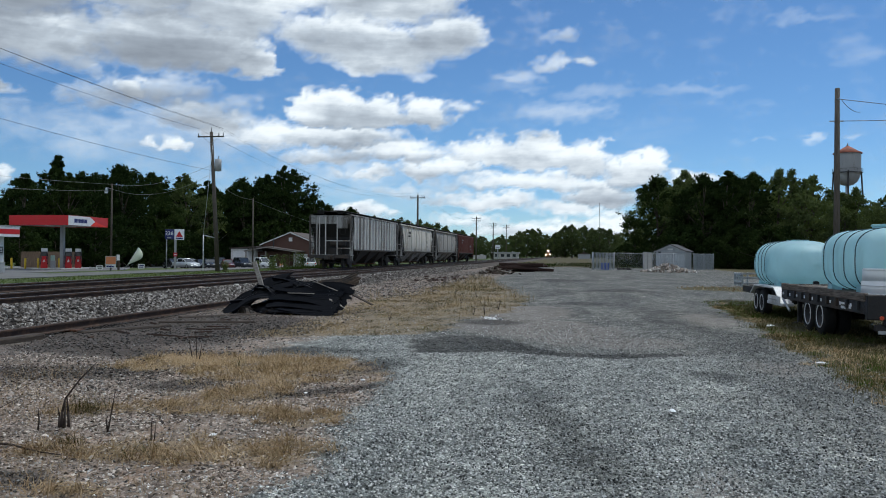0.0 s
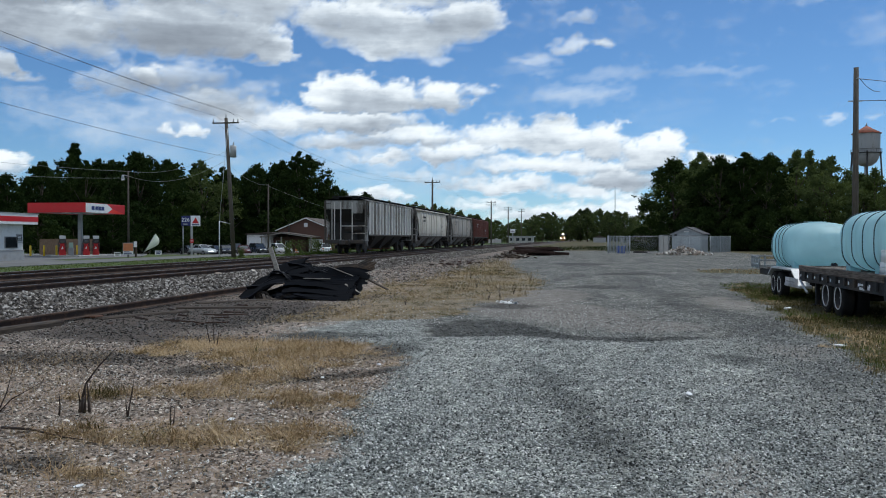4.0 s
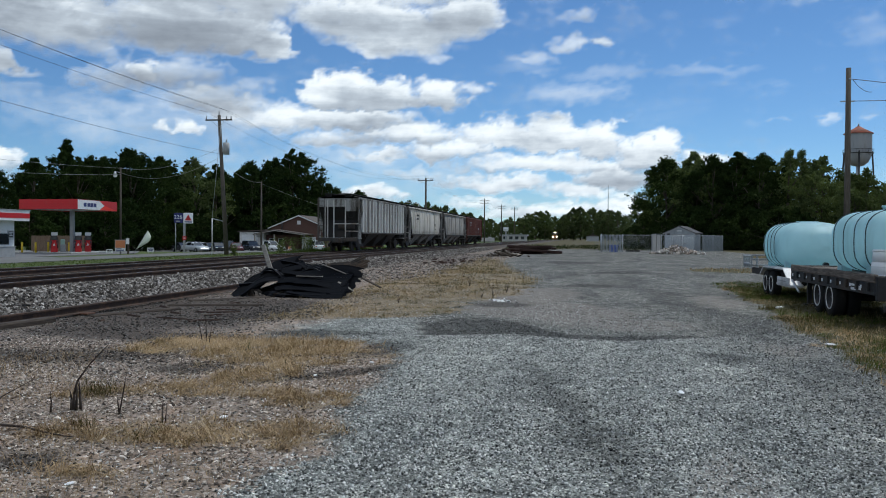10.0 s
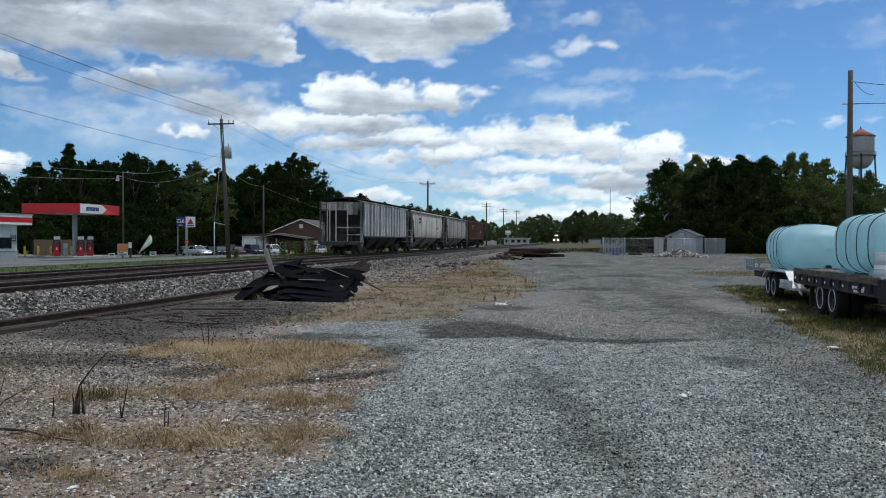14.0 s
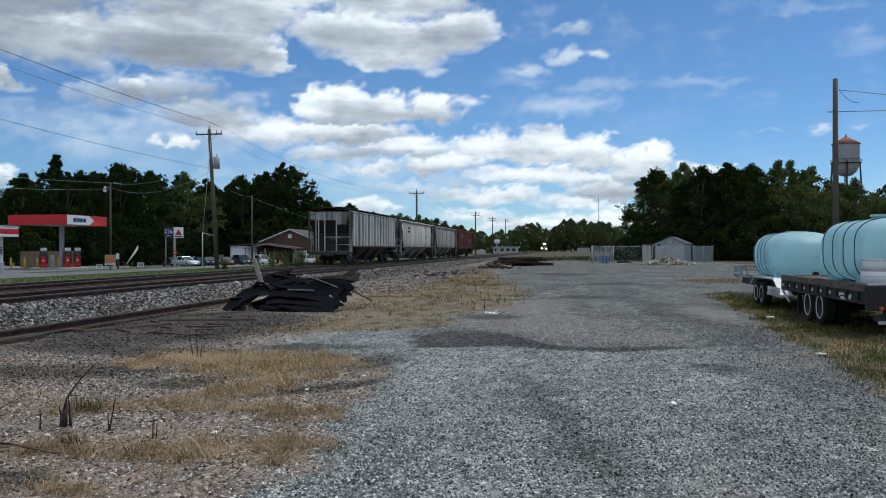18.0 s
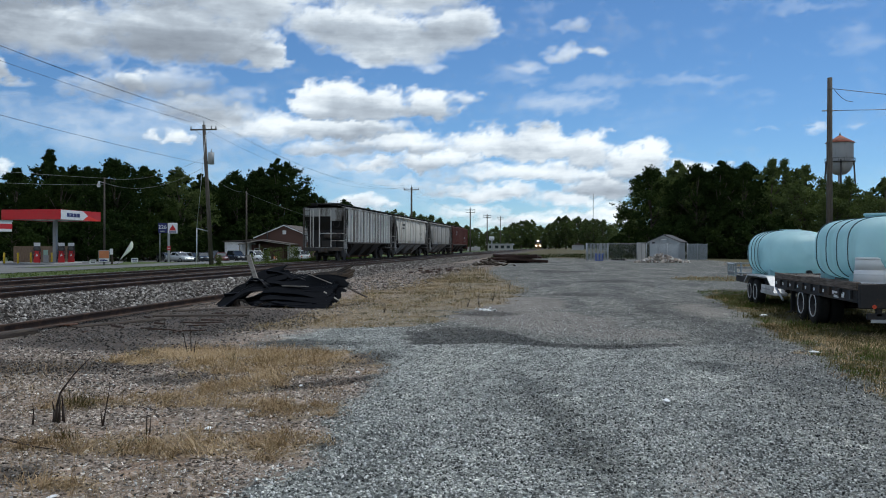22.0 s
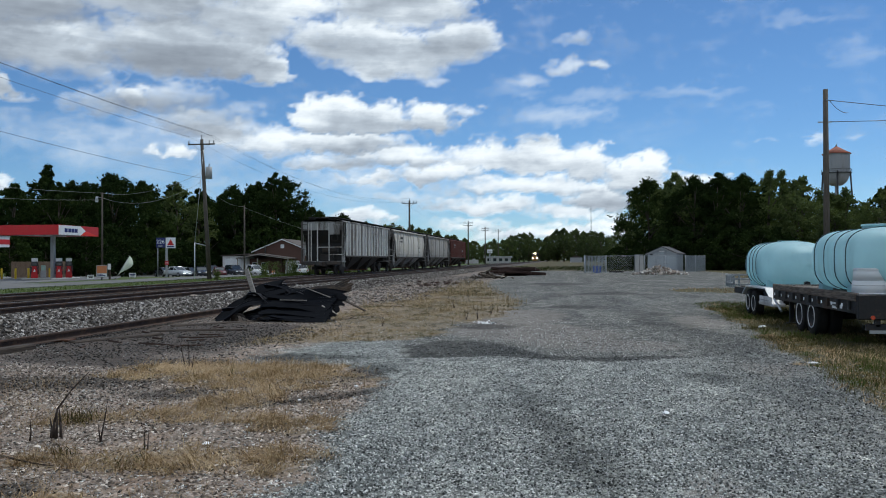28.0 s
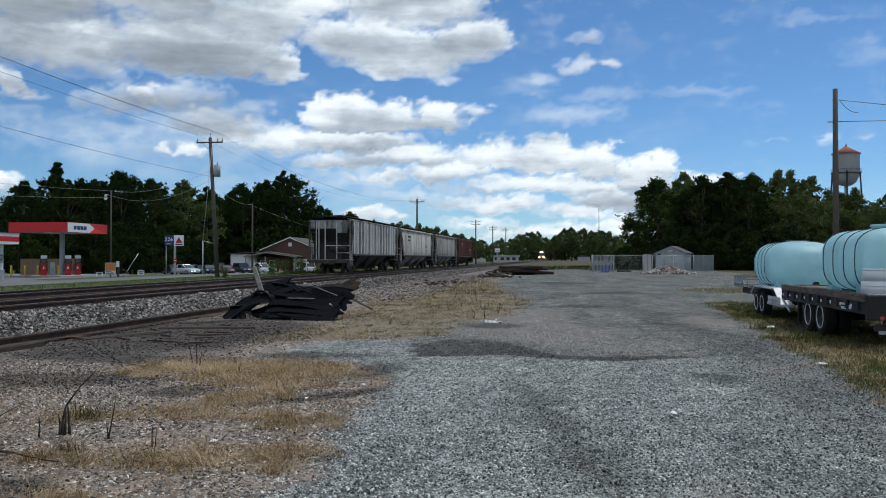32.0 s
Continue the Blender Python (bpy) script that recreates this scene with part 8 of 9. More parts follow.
part("tank", revolve([(0.4, 18.7), (1.35, 18.95), (2.2, 19.7), (2.72, 20.8), (R_, 21.8), (R_, 26.5)]), "tower_grey", wt)
part("roof", revolve([(R_ + 0.28, 26.3), (R_ + 0.28, 26.45), (1.6, 27.35), (0.2, 28.2), (0.02, 28.2)]), "tower_red", wt, "rusty red conical roof")
part("finial", Geo().rod((0, 0, 28.2), (0, 0, 28.9), 0.25, 0.05, 8), "tower_grey", wt)
part("riser", Geo().rod((0, 0, 0), (0, 0, 18.9), 0.42, n=14), "tower_grey", wt)
bl = part("balcony", revolve([(R_, 21.7), (R_ + 0.4, 21.7), (R_ + 0.4, 21.85), (R_, 21.85)]), "dark_paint", wt)
part("railing", revolve([(R_ + 0.35, 22.6), (R_ + 0.4, 22.6), (R_ + 0.4, 22.67), (R_ + 0.35, 22.67)]), "dark_paint", bl)
for i in range(16):
    a = 2 * math.pi * i / 16
    part("baluster", Geo().rod(((R_ + 0.37) * math.cos(a), (R_ + 0.37) * math.sin(a), 21.8), ((R_ + 0.37) * math.cos(a), (R_ + 0.37) * math.sin(a), 22.65), 0.03, n=5), "dark_paint", bl)
for i in range(4):
    a = math.pi / 4 + i * math.pi / 2 + 0.55
    lg = part("leg", Geo().rod((4.3 * math.cos(a), 4.3 * math.sin(a), 0), (R_ * math.cos(a), R_ * math.sin(a), 22.2), 0.2, n=8), "dark_paint", wt)
    b = a + math.pi / 2
    for z in (6, 13):
        f, r1, r2 = z / 22.2, 4.3 - 1.35 * z / 22.2, 4.3 - 1.35 * z / 22.2
        part("cross_tie", Geo().rod((r1 * math.cos(a), r1 * math.sin(a), z), (r2 * math.cos(b), r2 * math.sin(b), z), 0.07, n=5), "dark_paint", lg)
mast = thing("radio_mast", "thin distant lattice radio mast", "mast", pose(30.7, 899, 0))
for i in range(3):
    a = 2.1 * i
    part("mast_leg", Geo().rod((0.8 * math.cos(a), 0.8 * math.sin(a), 0), (0.25 * math.cos(a), 0.25 * math.sin(a), 58), 0.16, n=4), "grey_paint", mast)
g = Geo()
for k in range(28):
    z, w = k * 2.0, 0.8 - 0.55 * k / 29
    for i in range(3):
        a, b = 2.1 * i, 2.1 * (i + 1)
        g.rod((w * math.cos(a), w * math.sin(a), z), (w * math.cos(b), w * math.sin(b), z + 2), 0.08, n=3)
part("lattice", g, "grey_paint", mast)
fb = thing("roadside_building", "low distant white building with a flat roof", "building", pose(-32.6, 358, 0))
part("wall", Geo().box((0, 0, 0), (10.5, 9, 2.4)), "concrete", fb)
part("roof", Geo().box((-0.6, -0.6, 2.4), (11.1, 9.6, 2.9), 0.05), "grey_paint", fb)
for i in range(4):
    w = part("window", Geo().box((0.8 + i * 2.5, -0.05, 0.8), (2.4 + i * 2.5, 0.02, 2.2)), "grey_paint", fb)
    part("pane", Geo().box((0.9 + i * 2.5, -0.07, 0.9), (2.3 + i * 2.5, -0.05, 2.1)), "glass_dark", w)
sg = thing("roadside_sign", "tall white roadside sign panel, far off", "sign", pose(-31.2, 352, 0))
part("panel", Geo().box((0, 0, 4.3), (2.1, 0.4, 5.9), 0.05), "white_paint", sg)
part("panel_stripe", Geo().box((0.2, -0.03, 4.6), (1.9, 0, 5.0)), "grey_paint", sg)
part("post", Geo().box((0.8, 0.1, 0), (1.3, 0.3, 4.3)), "grey_paint", sg)
wl = thing("white_wall", "long low white wall far beside the road", "wall", pose(-39, 338, 0))
part("wall_body", Geo().box((0, 0, 0), (5.4, 0.4, 1.5), 0.03).box((3.0, -0.1, 0), (4.2, 0.5, 1.9), 0.03), "concrete", wl)
for i, (x, y, w) in enumerate(((4, 420, 6), (18, 430, 5))):
    fbx = thing("far_shed", "small distant grey shed among trees", "shed", pose(x, y, 0))
    part("wall", Geo().box((0, 0, 0), (w, 4, 2.4)), "grey_paint", fbx)
    part("roof", Geo().prism([(-0.3, 2.4), (w + 0.3, 2.4), (w / 2, 3.4)], 1, -0.3, 4.3), "roof_shingle", fbx)
sl = thing("street_lamp", "cobra-head street lamp on a tall pole behind the freight cars", "street lamp", pose(-28.6, 149, ground_z(-28.6, 149)))
part("pole", Geo().rod((0, 0, 0), (0, 0, 7.8), 0.11, 0.07, 8), "galvanised", sl)
am = part("arm", Geo().rod((0, 0, 7.7), (-1.9, 0, 8.0), 0.04, n=6), "galvanised", sl)
part("lamp_head", Geo().box((-2.4, -0.13, 7.92), (-1.8, 0.13, 8.1), 0.04), "galvanised", am)


# ------------------------------------------------------------------ weeds and litter
M["dead_stalk"] = plain("dead_stalk", (0.04, 0.028, 0.022), 0.85, wear=0.3)


def stalk(x, y, pts, r0, label):
    t = thing("dead_weed", label, "weed", pose(x, y, ground_z(x, y)), "dead weed stalks")
    for line in pts:
        g = Geo()
        for i, (a, b) in enumerate(zip(line, line[1:])):
            n = len(line) - 1
            g.rod(a, b, r0 * (1 - 0.75 * i / n), r0 * (1 - 0.75 * (i + 1) / n), 6)
        part("stem", g, "dead_stalk", t)
    return t


stalk(-4.62, 7.1, [[(0, 0, -0.02), (0.01, 0, 0.15), (0.03, 0.02, 0.27), (0.14, 0.05, 0.43), (0.3, 0.08, 0.6)], [(0.06, 0.03, -0.02), (0.055, 0.02, 0.15), (0.045, 0.02, 0.28)], [(-0.02, 0, 0), (-0.03, 0.02, 0.1), (-0.035, 0, 0.19)], [(0.03, 0, 0), (0.04, 0, 0.22)]], 0.015, "dark dead weed stalk with a bent broken top")
stalk(-4.1, 7.0, [[(0, 0, 0), (0.04, 0, 0.2), (0.06, 0.02, 0.38)], [(0, 0, 0), (-0.02, 0, 0.16)]], 0.009, "thin dead weed stem")
stalk(-4.75, 6.95, [[(0, 0, 0), (0.01, 0, 0.1), (0.0, 0, 0.2)]], 0.01, "short dead weed stem")
stalk(-5.35, 6.9, [[(0, 0, 0), (0.1, 0, 0.2), (0.16, 0, 0.4)], [(0, 0, 0), (0.15, 0, 0.15), (0.4, 0.1, 0.3)]], 0.008, "thin dead weed stem")
stalk(-3.55, 6.75, [[(0, 0, 0), (0.0, 0, 0.12), (0.01, 0, 0.2)], [(0.03, 0, 0), (0.04, 0, 0.16)]], 0.007, "short dead weed stem")
stalk(-5.6, 11.9, [[(0, 0, 0), (-0.05, 0, 0.25), (-0.09, 0, 0.42)], [(0.06, 0, 0), (0.05, 0, 0.3), (0.03, 0, 0.52)], [(0.1, 0, 0), (0.14, 0, 0.28)]], 0.01, "brown dead weed stems in dry grass")
stalk(-4.3, 6.2, [[(-0.55, 0.12, 0.03), (-0.2, 0.02, 0.05), (0.15, -0.1, 0.03), (0.35, -0.12, 0.02)]], 0.014, "fallen dead stalk lying on the ground")
wr = random.Random(21)
for i in range(10):
    x, y = wr.uniform(-5.2, -1.6), wr.uniform(20, 40)
    if float(dry_cover(np.array([x]), np.array([y]))[0]) < 0.3:
        continue
    h = wr.uniform(0.18, 0.42)
    stalk(x, y, [[(0, 0, 0), (wr.uniform(-0.08, 0.08), 0, h * 0.6), (wr.uniform(-0.14, 0.14), 0, h)] for _ in range(3)], 0.006, "dry brown weed stems standing in the grass")

def tall_weed(x, y, h, seed):
    """A bushy roadside weed: a few upright stems with leaves along them."""
    q = np.random.default_rng(seed)
    t = thing("tall_weed", "tall leafy green weed growing on the verge", "weed", pose(x, y, ground_z(x, y)), "tall verge weeds")
    tips = []
    for k in range(5):
        a, lean = q.random() * 6.28, q.uniform(0.05, 0.3) * h
        tip = (lean * math.cos(a), lean * math.sin(a), h * q.uniform(0.7, 1.0))
        part("stem", Geo().rod((0, 0, -0.05), tip, 0.014, 0.005, 5), "bark", t)
        tips += [tuple(c * f for c in tip) for f in (0.45, 0.65, 0.85, 1.0)]
    v, f = leaf_cloud(q, np.array(tips), np.full(len(tips), 0.2 * h), 420, 0.055)
    ob = new("leaves", array_mesh("leaves", v, f, M["leaf_pale"]))
    ob.parent = t


for i, (x, y, h) in enumerate(((-23.2, 66, 1.5), (-23.9, 65, 1.3), (-24.6, 67, 1.7), (-22.6, 67.5, 1.9), (-21.9, 66.5, 1.4), (-25.6, 66, 1.0), (-21.4, 70, 1.6), (-27.0, 63, 0.9), (-20.9, 72, 1.3))):
    tall_weed(x, y, h, 400 + i)

tr = thing("crumpled_paper", "crumpled white litter on the gravel", "litter", pose(-1.9, 21.0, ground_z(-1.9, 21)) @ Matrix.Scale(0.62, 4))
for i in range(6):
    g = bent_sheet(60 + i, 0.3, 0.16, 0.012, 0.02, 0.004, 6, 4)
    part("scrap", g, "white_paint", tr, m=pose(-0.35 + i * 0.13, wr.uniform(-0.1, 0.1), 0.04, wr.uniform(-12, 12), wr.uniform(-10, 10), wr.uniform(0, 180)))
for x, y, s in ((1.04, 8.76, 0.05), (-3.25, 4.95, 0.028), (-2.6, 10.4, 0.035), (-3.0, 9.3, 0.03), (4.6, 20.3, 0.09), (3.75, 13.3, 0.06), (-3.1, 7.0, 0.04)):
    ob = single("white_stone", rock(int(x * 50)), "white_paint", "small white stone on the gravel", "stone", pose(x, y, ground_z(x, y) + s * 0.4, 0, 0, x * 90) @ Matrix.Diagonal((s * 1.6, s, s * 0.7, 1)), "white stones")
for x, y in ((-13.0, 27.2), (-12.9, 30.0)):
    ob = single("pale_rock", rock(3), "pale_rubble", "pale rock lying on the ballast shoulder", "rock", pose(x + 0.5, y, 0.38, 0, 0, y * 9) @ Matrix.Diagonal((0.2, 0.14, 0.13, 1)), "pale rocks")


# ------------------------------------------------------------------ strewn stones and grass
def strew(name, xs, ys, lo, hi, seed, material, label, lift=0.25, squash=0.7):
    """Many small broken stones as one mesh."""
    r = np.random.default_rng(seed)
    n = len(xs)
    z = height(xs, ys)
    s = lo + (hi - lo) * r.random(n) ** 2.2
    base = np.array([(1, 0, 0), (0, 1, 0), (-1, 0, 0), (0, -1, 0), (0, 0, 1), (0, 0, -1)], float)
    v = base[None] * r.uniform(0.65, 1.25, (n, 6, 1)) + r.normal(size=(n, 6, 3)) * 0.22
    v[:, :, 2] *= squash
    a, b = r.random(n) * 6.283, r.normal(size=n) * 0.5
    ca, sa_, cb, sb_ = np.cos(a)[:, None], np.sin(a)[:, None], np.cos(b)[:, None], np.sin(b)[:, None]
    x, y, w = v[..., 0], v[..., 1], v[..., 2]
    y, w = y * cb - w * sb_, y * sb_ + w * cb
    x, y = x * ca - y * sa_, x * sa_ + y * ca
    v = np.stack([x, y, w], -1) * s[:, None, None] * 0.5
    v += np.stack([xs, ys, z + s * lift], -1)[:, None, :]
    f0 = np.array([(0, 1, 4), (1, 2, 4), (2, 3, 4), (3, 0, 4), (1, 0, 5), (2, 1, 5), (3, 2, 5), (0, 3, 5)])
    f = (f0[None] + (np.arange(n) * 6)[:, None, None]).reshape(-1, 3)
    me = array_mesh(name, v.reshape(-1, 3), f, material)
    # besides the wet patches, stones darken towards the lot's right side
    me.attributes.new("damp", "FLOAT", "POINT").data.foreach_set("value", np.repeat(np.clip(np.maximum(damp_cover(xs, ys) * smoothstep(-10.6, -10.3, xs), 0.55 * smoothstep(0.8, 3.0, xs)), 0, 1), 6).astype(np.float32))
    return tagged(new(name, me), label, "gravel", kind="stuff")


def blades(name, xs, ys, lo, hi, seed, material, label, width=0.006, bend=0.6, zs=None):
    """Many grass blades as one mesh, each a bent, tapering strip."""
    r = np.random.default_rng(seed)
    n = len(xs)
    z = height(xs, ys) if zs is None else zs
    h = r.uniform(lo, hi, n)
    a = r.random(n) * 6.283
    d = np.stack([np.cos(a), np.sin(a), np.zeros(n)], -1)
    side = np.stack([-np.sin(a), np.cos(a), np.zeros(n)], -1) * (width * r.uniform(0.6, 1.5, n))[:, None]
    th0 = np.clip((0.2 if bend > 2.5 else 0.0) + bend * 0.4 * r.random(n), 0, 1.47)
    th1 = np.clip(th0 + bend * 0.35 * r.random(n), 0, 1.75)
    up = np.array([0, 0, 1.0])
    p0 = np.stack([xs, ys, z - 0.005], -1)
    p1 = p0 + (d * np.sin(th0)[:, None] + up * np.cos(th0)[:, None]) * (h * 0.55)[:, None]
    p2 = p1 + (d * np.sin(th1)[:, None] + up * np.cos(th1)[:, None]) * (h * 0.5)[:, None]
    p2[:, 2] = np.maximum(p2[:, 2], z + 0.004)
    v = np.stack([p0 - side, p0 + side, p1 + side * 0.7, p1 - side * 0.7, p2 + side * 0.15, p2 - side * 0.15], 1).reshape(-1, 3)
    q = np.array([(0, 1, 2, 3), (3, 2, 4, 5)])
    f = (q[None] + (np.arange(n) * 6)[:, None, None]).reshape(-1, 4)
    return tagged(new(name, array_mesh(name, v, f, material)), label, "grass", kind="stuff")


def swept(name, xs, ys, lo, hi, seed, material, label, width=0.003, stand=0.12):
    """Long dry blades that arch over and lie in tangled, swept clumps."""
    r = np.random.default_rng(seed)
    n = len(xs)
    z = height(xs, ys)
    h = r.uniform(lo, hi, n) * (0.6 + 0.8 * fbm(xs * 1.7, ys * 1.7, seed))
    a = 12.0 * fbm(xs * 1.1, ys * 1.1, seed + 3) + r.normal(size=n) * 0.9
    d = np.stack([np.cos(a), np.sin(a), np.zeros(n)], -1)
    side = np.stack([-np.sin(a), np.cos(a), np.zeros(n)], -1) * (width * r.uniform(0.5, 1.5, n))[:, None]
    up = np.array([0, 0, 1.0])
    th = np.where(r.random(n) < stand, r.uniform(0.15, 0.8, n), r.uniform(0.75, 1.4, n))
    p = [np.stack([xs, ys, z - 0.005], -1)]
    for k, f in enumerate((0.4, 0.33, 0.3)):
        q = p[-1] + (d * np.sin(th)[:, None] + up * np.cos(th)[:, None]) * (h * f)[:, None]
        q[:, 2] = np.maximum(q[:, 2], z + 0.006)
        p.append(q)
        th = th + r.uniform(0.15, 0.75, n)
        a2 = a + r.normal(size=n) * 0.35
        d = np.stack([np.cos(a2), np.sin(a2), np.zeros(n)], -1)
    v = np.stack([p[0] - side, p[0] + side, p[1] + side * 0.85, p[1] - side * 0.85, p[2] + side * 0.6, p[2] - side * 0.6, p[3] + side * 0.1, p[3] - side * 0.1], 1).reshape(-1, 3)
    q = np.array([(0, 1, 2, 3), (3, 2, 4, 5), (5, 4, 6, 7)])
    f = (q[None] + (np.arange(n) * 8)[:, None, None]).reshape(-1, 4)
    return tagged(new(name, array_mesh(name, v, f, material)), label, "grass", kind="stuff")


def tufts(n, box, weight, per, spread, seed):
    """Places of grass blades that stand in tufts."""
    cx, cy = scatter(n, box, weight, seed)
    r = np.random.default_rng(seed + 500)
    k = r.integers(per // 3, per, len(cx))
    s = spread * r.uniform(0.4, 1.4, len(cx))
    x, y = np.repeat(cx, k), np.repeat(cy, k)
    s = np.repeat(s, k)
    return x + r.normal(size=len(x)) * s, y + r.normal(size=len(x)) * s


def scatter(n, box, weight, seed):
    """Random places in a box, kept by weight."""
    r = np.random.default_rng(seed)
    x, y = r.uniform(box[0], box[1], n), r.uniform(box[2], box[3], n)
    k = r.random(n) < weight(x, y)
    return x[k], y[k]


M["gravel_stone"] = stone_mat("gravel_stone", [(0.045, 0.047, 0.046), (0.14, 0.145, 0.138), (0.34, 0.346, 0.332), (0.7, 0.7, 0.67), (0.97, 0.97, 0.94)], 20)
M["ballast_stone"] = stone_mat("ballast_stone", [(0.035, 0.029, 0.025), (0.09, 0.078, 0.069), (0.165, 0.147, 0.132), (0.27, 0.245, 0.222), (0.56, 0.53, 0.495)], 12)
M["oily_stone"] = stone_mat("oily_stone", [(0.015, 0.012, 0.01), (0.033, 0.026, 0.021), (0.058, 0.047, 0.038), (0.095, 0.08, 0.067)], 12)
M["pale_stone"] = stone_mat("pale_stone", [(0.05, 0.04, 0.034), (0.175, 0.14, 0.113), (0.32, 0.258, 0.213), (0.45, 0.378, 0.318), (0.8, 0.725, 0.64)], 12)
M["straw"] = leaf_mat("straw", (0.22, 0.145, 0.082), (0.48, 0.355, 0.21), (0.84, 0.7, 0.49), 0.06)
M["hay"] = leaf_mat("hay", (0.19, 0.14, 0.08), (0.4, 0.305, 0.185), (0.66, 0.56, 0.39), 0.08)
M["olive_grass"] = leaf_mat("olive_grass", (0.055, 0.05, 0.019), (0.115, 0.104, 0.04), (0.26, 0.2, 0.09), 0.08)
M["green_grass"] = leaf_mat("green_grass", (0.055, 0.08, 0.022), (0.1, 0.135, 0.036), (0.16, 0.185, 0.064), 0.3)


def near_gravel(x, y):
    d = np.hypot(x, y)
    return np.clip((6.2 / d) ** 1.5, 0.04, 1) * (1 - smoothstep(11, 25, d)) * (1 - 0.6 * np.maximum(dry_cover(x, y), green_cover(x, y))) * (1 - 0.93 * soil_cover(x, y))


x, y = scatter(560000, (-8.5, 4.4, 4.2, 25), near_gravel, 71)
strew("gravel", x, y, 0.010, 0.029, 72, M["gravel_stone"], "loose grey crushed stone on the lot")
x, y = scatter(14000, (-10.9, -5.2, 30, 80), lambda a, b: smoothstep(-5.2, -7, a) * np.clip(1.2 - b / 90, 0.2, 1), 130)
strew("cinder_stones", x, y, 0.04, 0.11, 131, M["ballast_stone"], "loose stones and cinders along the ballast", 0.2, 0.6)
x, y = scatter(26000, (-10.8, -5.2, 9, 32), lambda a, b: (0.25 + 0.75 * smoothstep(0.45, 0.6, fbm(a * 0.8, b * 0.8, 111))) * (1 - smoothstep(14, 34, b)), 110)
strew("cinder_stones", x, y, 0.012, 0.055, 112, M["ballast_stone"], "loose stones and cinders beside the old rail", 0.2, 0.6)
x, y = scatter(130000, (-8.5, -0.8, 4.2, 12), lambda a, b: soil_cover(a, b) * (0.5 + 0.5 * smoothstep(0.4, 0.6, fbm(a * 1.2, b * 1.2, 120))), 73)
strew("loose_stones", x, y, 0.008, 0.048, 74, M["pale_stone"], "loose flat brown and grey stones on bare earth", 0.12, 0.3)
x, y = scatter(30000, (-10.4, -4.8, 11.5, 24), lambda a, b: np.clip(1.3 - b / 26, 0.2, 1) * (0.4 + 0.6 * smoothstep(0.42, 0.6, fbm(a * 0.9, b * 0.9, 150))) * smoothstep(-4.8, -6.2, a), 151)
strew("loose_stones", x, y, 0.015, 0.06, 152, M["ballast_stone"], "loose dark brown stones and cinders beside the old rail", 0.12, 0.35)
x, y = scatter(56000, (-12.9, -10.75, 11, 48), lambda a, b: np.clip(1.2 - b / 60, 0.3, 1) + 0 * a, 75)
strew("ballast", x, y, 0.04, 0.125, 76, M["ballast_stone"], "coarse grey and brown ballast stones on the bank")
x, y = scatter(9000, (-12.6, -10.9, 48, 110), lambda a, b: 0.8 + 0 * a, 77)
strew("ballast", x, y, 0.07, 0.15, 78, M["ballast_stone"], "coarse ballast stones along the main line")
x, y = scatter(26000, (-19.4, -12.5, 14, 60), lambda a, b: 0.7 + 0 * a, 79)
strew("ballast", x, y, 0.05, 0.1, 80, M["oily_stone"], "dark oily ballast between the sleepers", 0.1)

x, y = tufts(4300, (-7.4, -1.0, 4.4, 13.5), lambda a, b: dry_cover(a, b) ** 1.1 * smoothstep(0.22, 0.5, fbm(a * 1.6, b * 1.6, 101)), 56, 0.06, 81)
swept("dry_grass", x, y, 0.1, 0.23, 82, M["straw"], "tangled dry straw-coloured grass on the lot", 0.0022)
x, y = scatter(40000, (-7.5, -0.6, 4.2, 13), lambda a, b: soil_cover(a, b) * smoothstep(0.42, 0.7, fbm(a * 0.9, b * 0.9, 125)), 126)
blades("fallen_straw", x, y, 0.04, 0.14, 127, M["straw"], "loose dry straw lying on bare earth", 0.0018, 4.0)
x, y = tufts(60, (-6.4, -1.6, 5.6, 12.5), lambda a, b: dry_cover(a, b) * smoothstep(0.48, 0.66, fbm(a * 1.3, b * 1.3, 121)), 60, 0.06, 122)
swept("weed_grass", x, y, 0.1, 0.26, 123, M["olive_grass"], "olive green grass among the dry straw", 0.0022, 0.6)
x, y = tufts(9, (-5.1, -4.75, 7.7, 8.1), lambda a, b: 1 + 0 * a, 46, 0.06, 124)
swept("weed_grass", x, y, 0.1, 0.3, 128, M["olive_grass"], "olive tuft of grass beside the dead stalks", 0.0022, 0.6)
x, y = tufts(3800, (-8.5, -0.6, 14, 40), lambda a, b: dry_cover(a, b) ** 1.5 * smoothstep(0.34, 0.62, fbm(a * 0.9, b * 0.7, 102)) * (1 - 0.55 * smoothstep(-4.5, -2.5, a)), 40, 0.14, 83)
swept("dry_grass", x, y, 0.06, 0.18, 84, M["hay"], "dry grass strip on the lot", 0.0035, 0.15)
x, y = tufts(800, (-7.5, -0.8, 16, 38), lambda a, b: dry_cover(a, b) * smoothstep(0.4, 0.6, fbm(a * 0.6, b * 0.4, 91)), 40, 0.14, 85)
swept("weed_grass", x, y, 0.06, 0.17, 86, M["olive_grass"], "olive green weeds among dry grass", 0.0032, 0.2)
x, y = tufts(150, (-7.5, -1.2, 24, 62), lambda a, b: dry_cover(a, b) * smoothstep(0.4, 0.6, fbm(a * 0.6, b * 0.25, 92)), 26, 0.2, 146)
blades("seeding_grass", x, y, 0.2, 0.42, 147, M["hay"], "tall thin seeding grass standing in the strip", 0.005, 0.8)
x, y = tufts(700, (-8.0, -3.0, 38, 66), lambda a, b: dry_cover(a, b) * smoothstep(0.35, 0.6, fbm(a * 0.5, b * 0.25, 160)), 20, 0.3, 148)
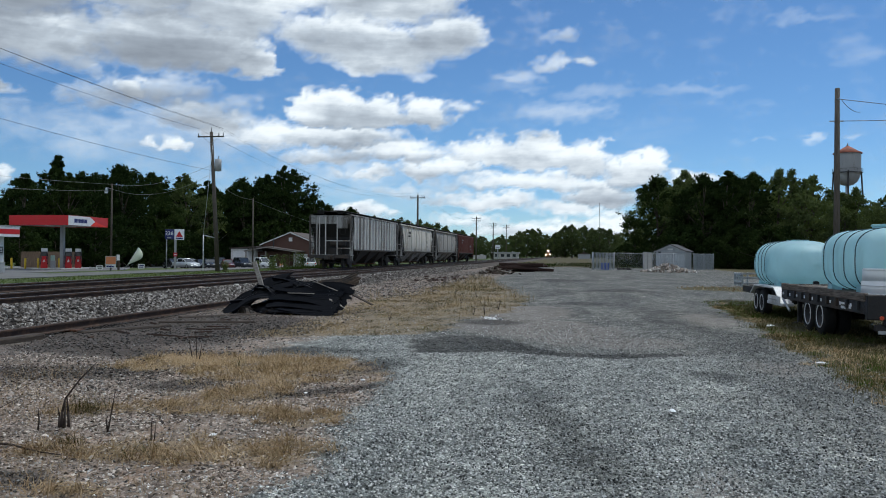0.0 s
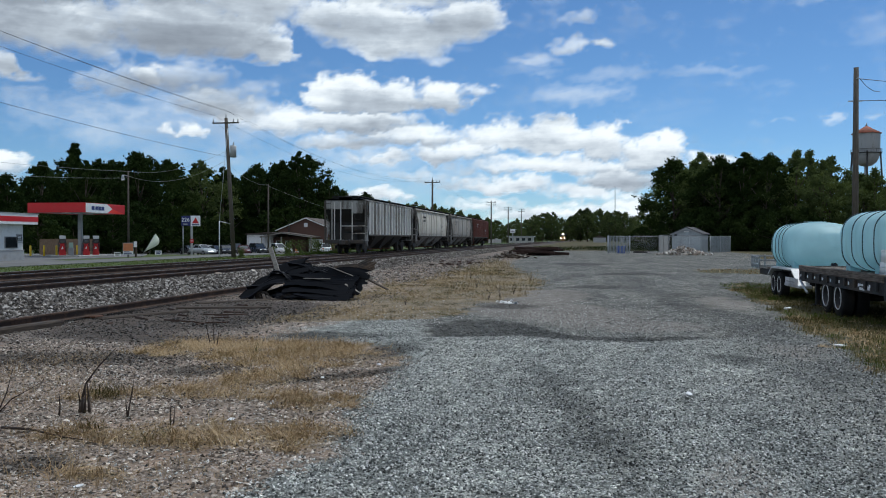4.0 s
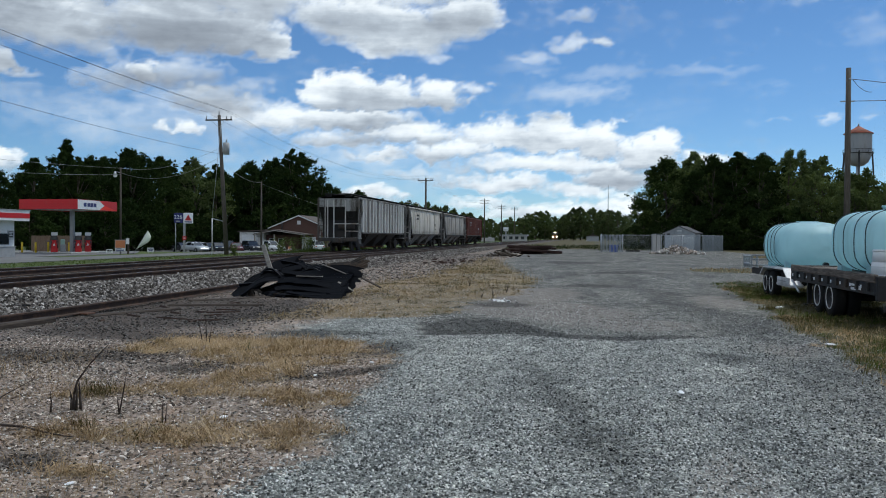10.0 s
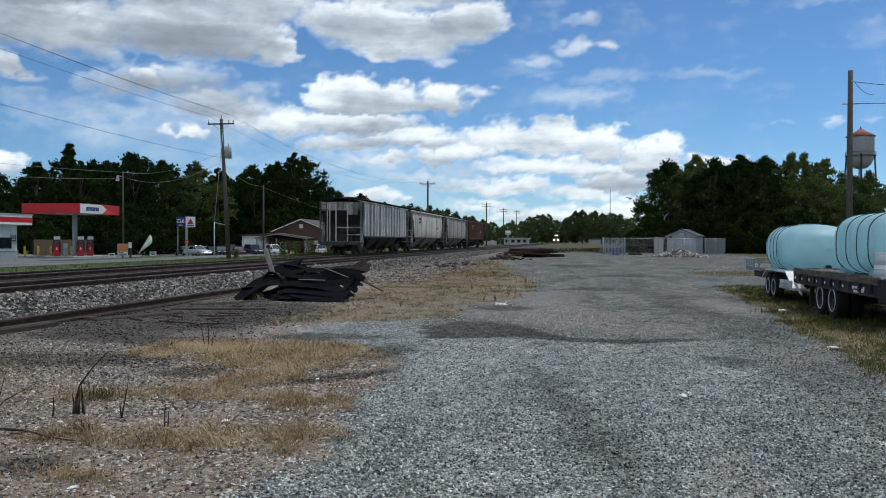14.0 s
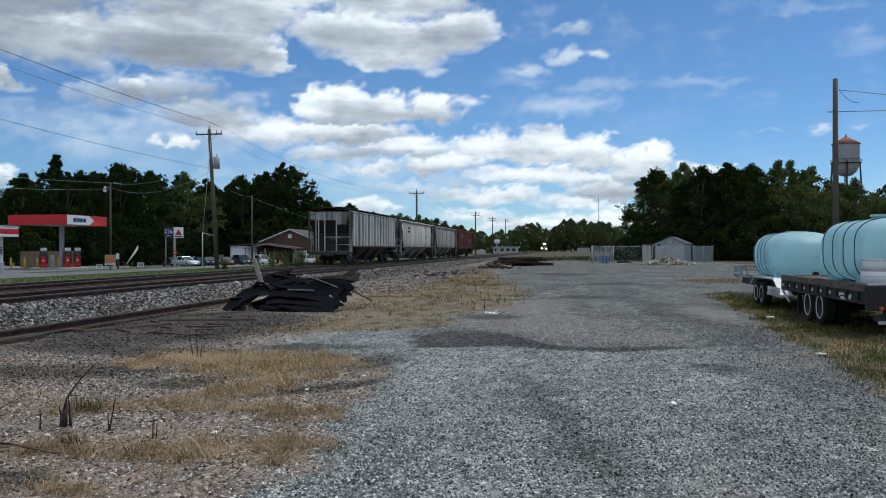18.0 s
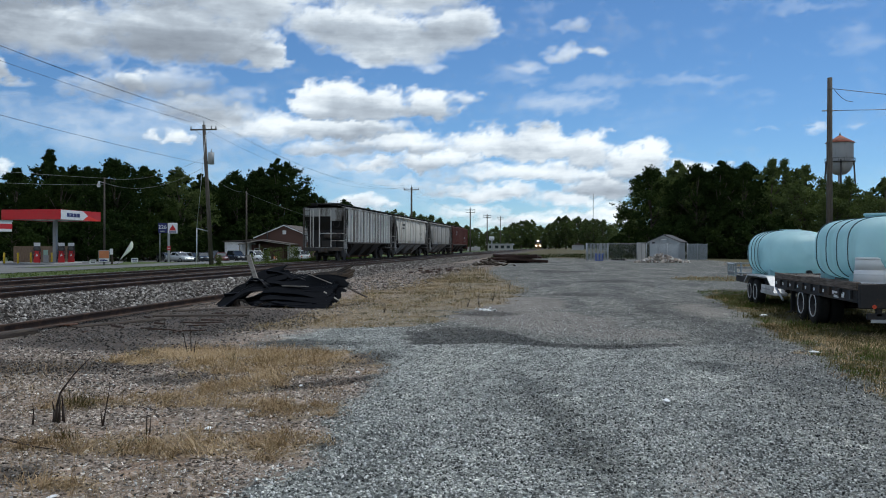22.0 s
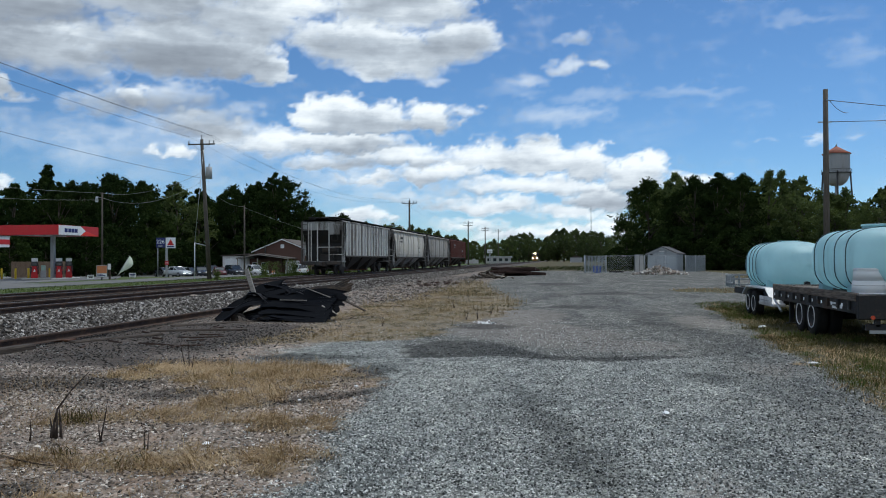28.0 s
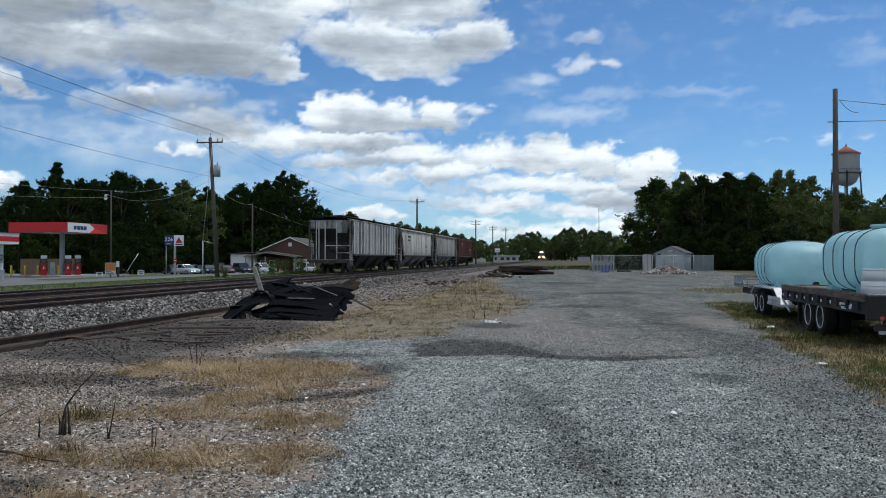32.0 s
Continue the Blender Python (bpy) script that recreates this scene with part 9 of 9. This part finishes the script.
swept("dry_grass", x, y, 0.07, 0.2, 149, M["hay"], "dry grass at the strip's far end", 0.008, 0.3)
x, y = tufts(700, (-8.0, -2.2, 36, 66), lambda a, b: dry_cover(a, b) * smoothstep(0.4, 0.6, fbm(a * 0.5, b * 0.25, 161)), 20, 0.3, 162)
swept("weed_grass", x, y, 0.07, 0.22, 163, M["olive_grass"], "olive grass at the strip's far end", 0.008, 0.4)
x, y = tufts(4200, (3.0, 9.5, 7.0, 34), lambda a, b: green_cover(a, b) * smoothstep(0.22, 0.5, fbm(a * 0.9, b * 0.9, 103)), 36, 0.1, 87)
swept("trailer_grass", x, y, 0.06, 0.2, 88, M["olive_grass"], "patchy olive grass under the trailers", 0.0035, 0.6)
x, y = tufts(2300, (3.0, 6.4, 7.0, 32), lambda a, b: green_cover(a, b) * smoothstep(0.44, 0.58, fbm(a * 0.8, b * 0.8, 92)), 36, 0.1, 89)
swept("trailer_straw", x, y, 0.06, 0.18, 90, M["straw"], "rusty dry grass along the gravel's edge", 0.0032)
x, y = scatter(30000, (-33.2, -20.6, 28, 135), lambda a, b: 0.7 + 0 * a, 93)
blades("verge_grass", x, y, 0.04, 0.11, 94, M["green_grass"], "green grass verge between road and railway", 0.02, 0.9)
x, y = scatter(6000, (-21.4, -19.9, 52, 78), lambda a, b: smoothstep(0.42, 0.6, fbm(a * 0.4, b * 0.25, 95)), 96)
blades("track_weeds", x, y, 0.15, 0.6, 97, M["green_grass"], "tall green weeds beside the siding", 0.02, 0.5)
x, y = scatter(9000, (4, 18, 40, 120), lambda a, b: green_cover(a, b), 98)
blades("far_grass", x, y, 0.04, 0.13, 99, M["straw"], "grass tufts at the far edge of the lot", 0.02, 0.9)
x, y = scatter(9000, (-10.4, 26, 112, 176), lambda a, b: smoothstep(0.35, 0.6, fbm(a * 0.2, b * 0.1, 140)), 141)
blades("far_weeds", x, y, 0.12, 0.4, 142, M["leaf_mid"], "dull green weeds where the lot ends", 0.03, 0.9)
x, y = tufts(420, (4.3, 6.6, 23, 32), lambda a, b: green_cover(a, b), 40, 0.14, 164)
swept("green_tufts", x, y, 0.06, 0.16, 165, M["green_grass"], "fresh green grass at the trailer's front", 0.0045, 0.5)
x, y = tufts(420, (3.6, 6.0, 9, 30), lambda a, b: green_cover(a, b) * smoothstep(0.4, 0.6, fbm(a * 0.6, b * 0.5, 143)), 40, 0.12, 144)
blades("green_tufts", x, y, 0.04, 0.13, 145, M["green_grass"], "fresh green grass beside the trailers", 0.004, 2.2)


# ------------------------------------------------------------------ what moves
LOCO_Y = [(0, 528), (8, 497), (16, 466), (24, 437), (32, 407)]


FLAG = [(0, 1.0), (1, 0.97), (2, 0.85), (3, 0.95), (5, 0.9), (6, 0.92), (8, 0.85), (10, 0.8), (12, 0.75), (14, 0.65), (16, 0.3), (17, 0.1), (18, 0.25), (19, 0.4), (21, 0.6), (23, 0.45), (25, 0.5),
        (27, 0.7), (29, 0.9), (30, 0.8), (31, 0.4), (32, 0.08)]


def motions():
    walk(loco, [(t, pose(MAIN_X, y, RAIL_Z)) for t, y in LOCO_Y])
    # the banner swings round its leaning pole; 1 is broadside on
    for_flag = pose(*FLAG_AT, 0, 30, 28)
    walk(ban, [(t, for_flag @ pose(0, 0, 0, 0, 0, -math.degrees(math.acos(min(1, w))))) for t, w in FLAG])
    # the clouds drift across, the near ones fastest
    for ob, d in ((backdrop_upper_clouds, 95), (backdrop_middle_clouds, 60), (backdrop_lower_clouds, 45), (backdrop_veils, 60), (backdrop_ice_clouds, 45)):
        walk(ob, [(t, pose(d * (t - 13) / 32, 0, 0)) for t in (0, 16, 32)])


motions()
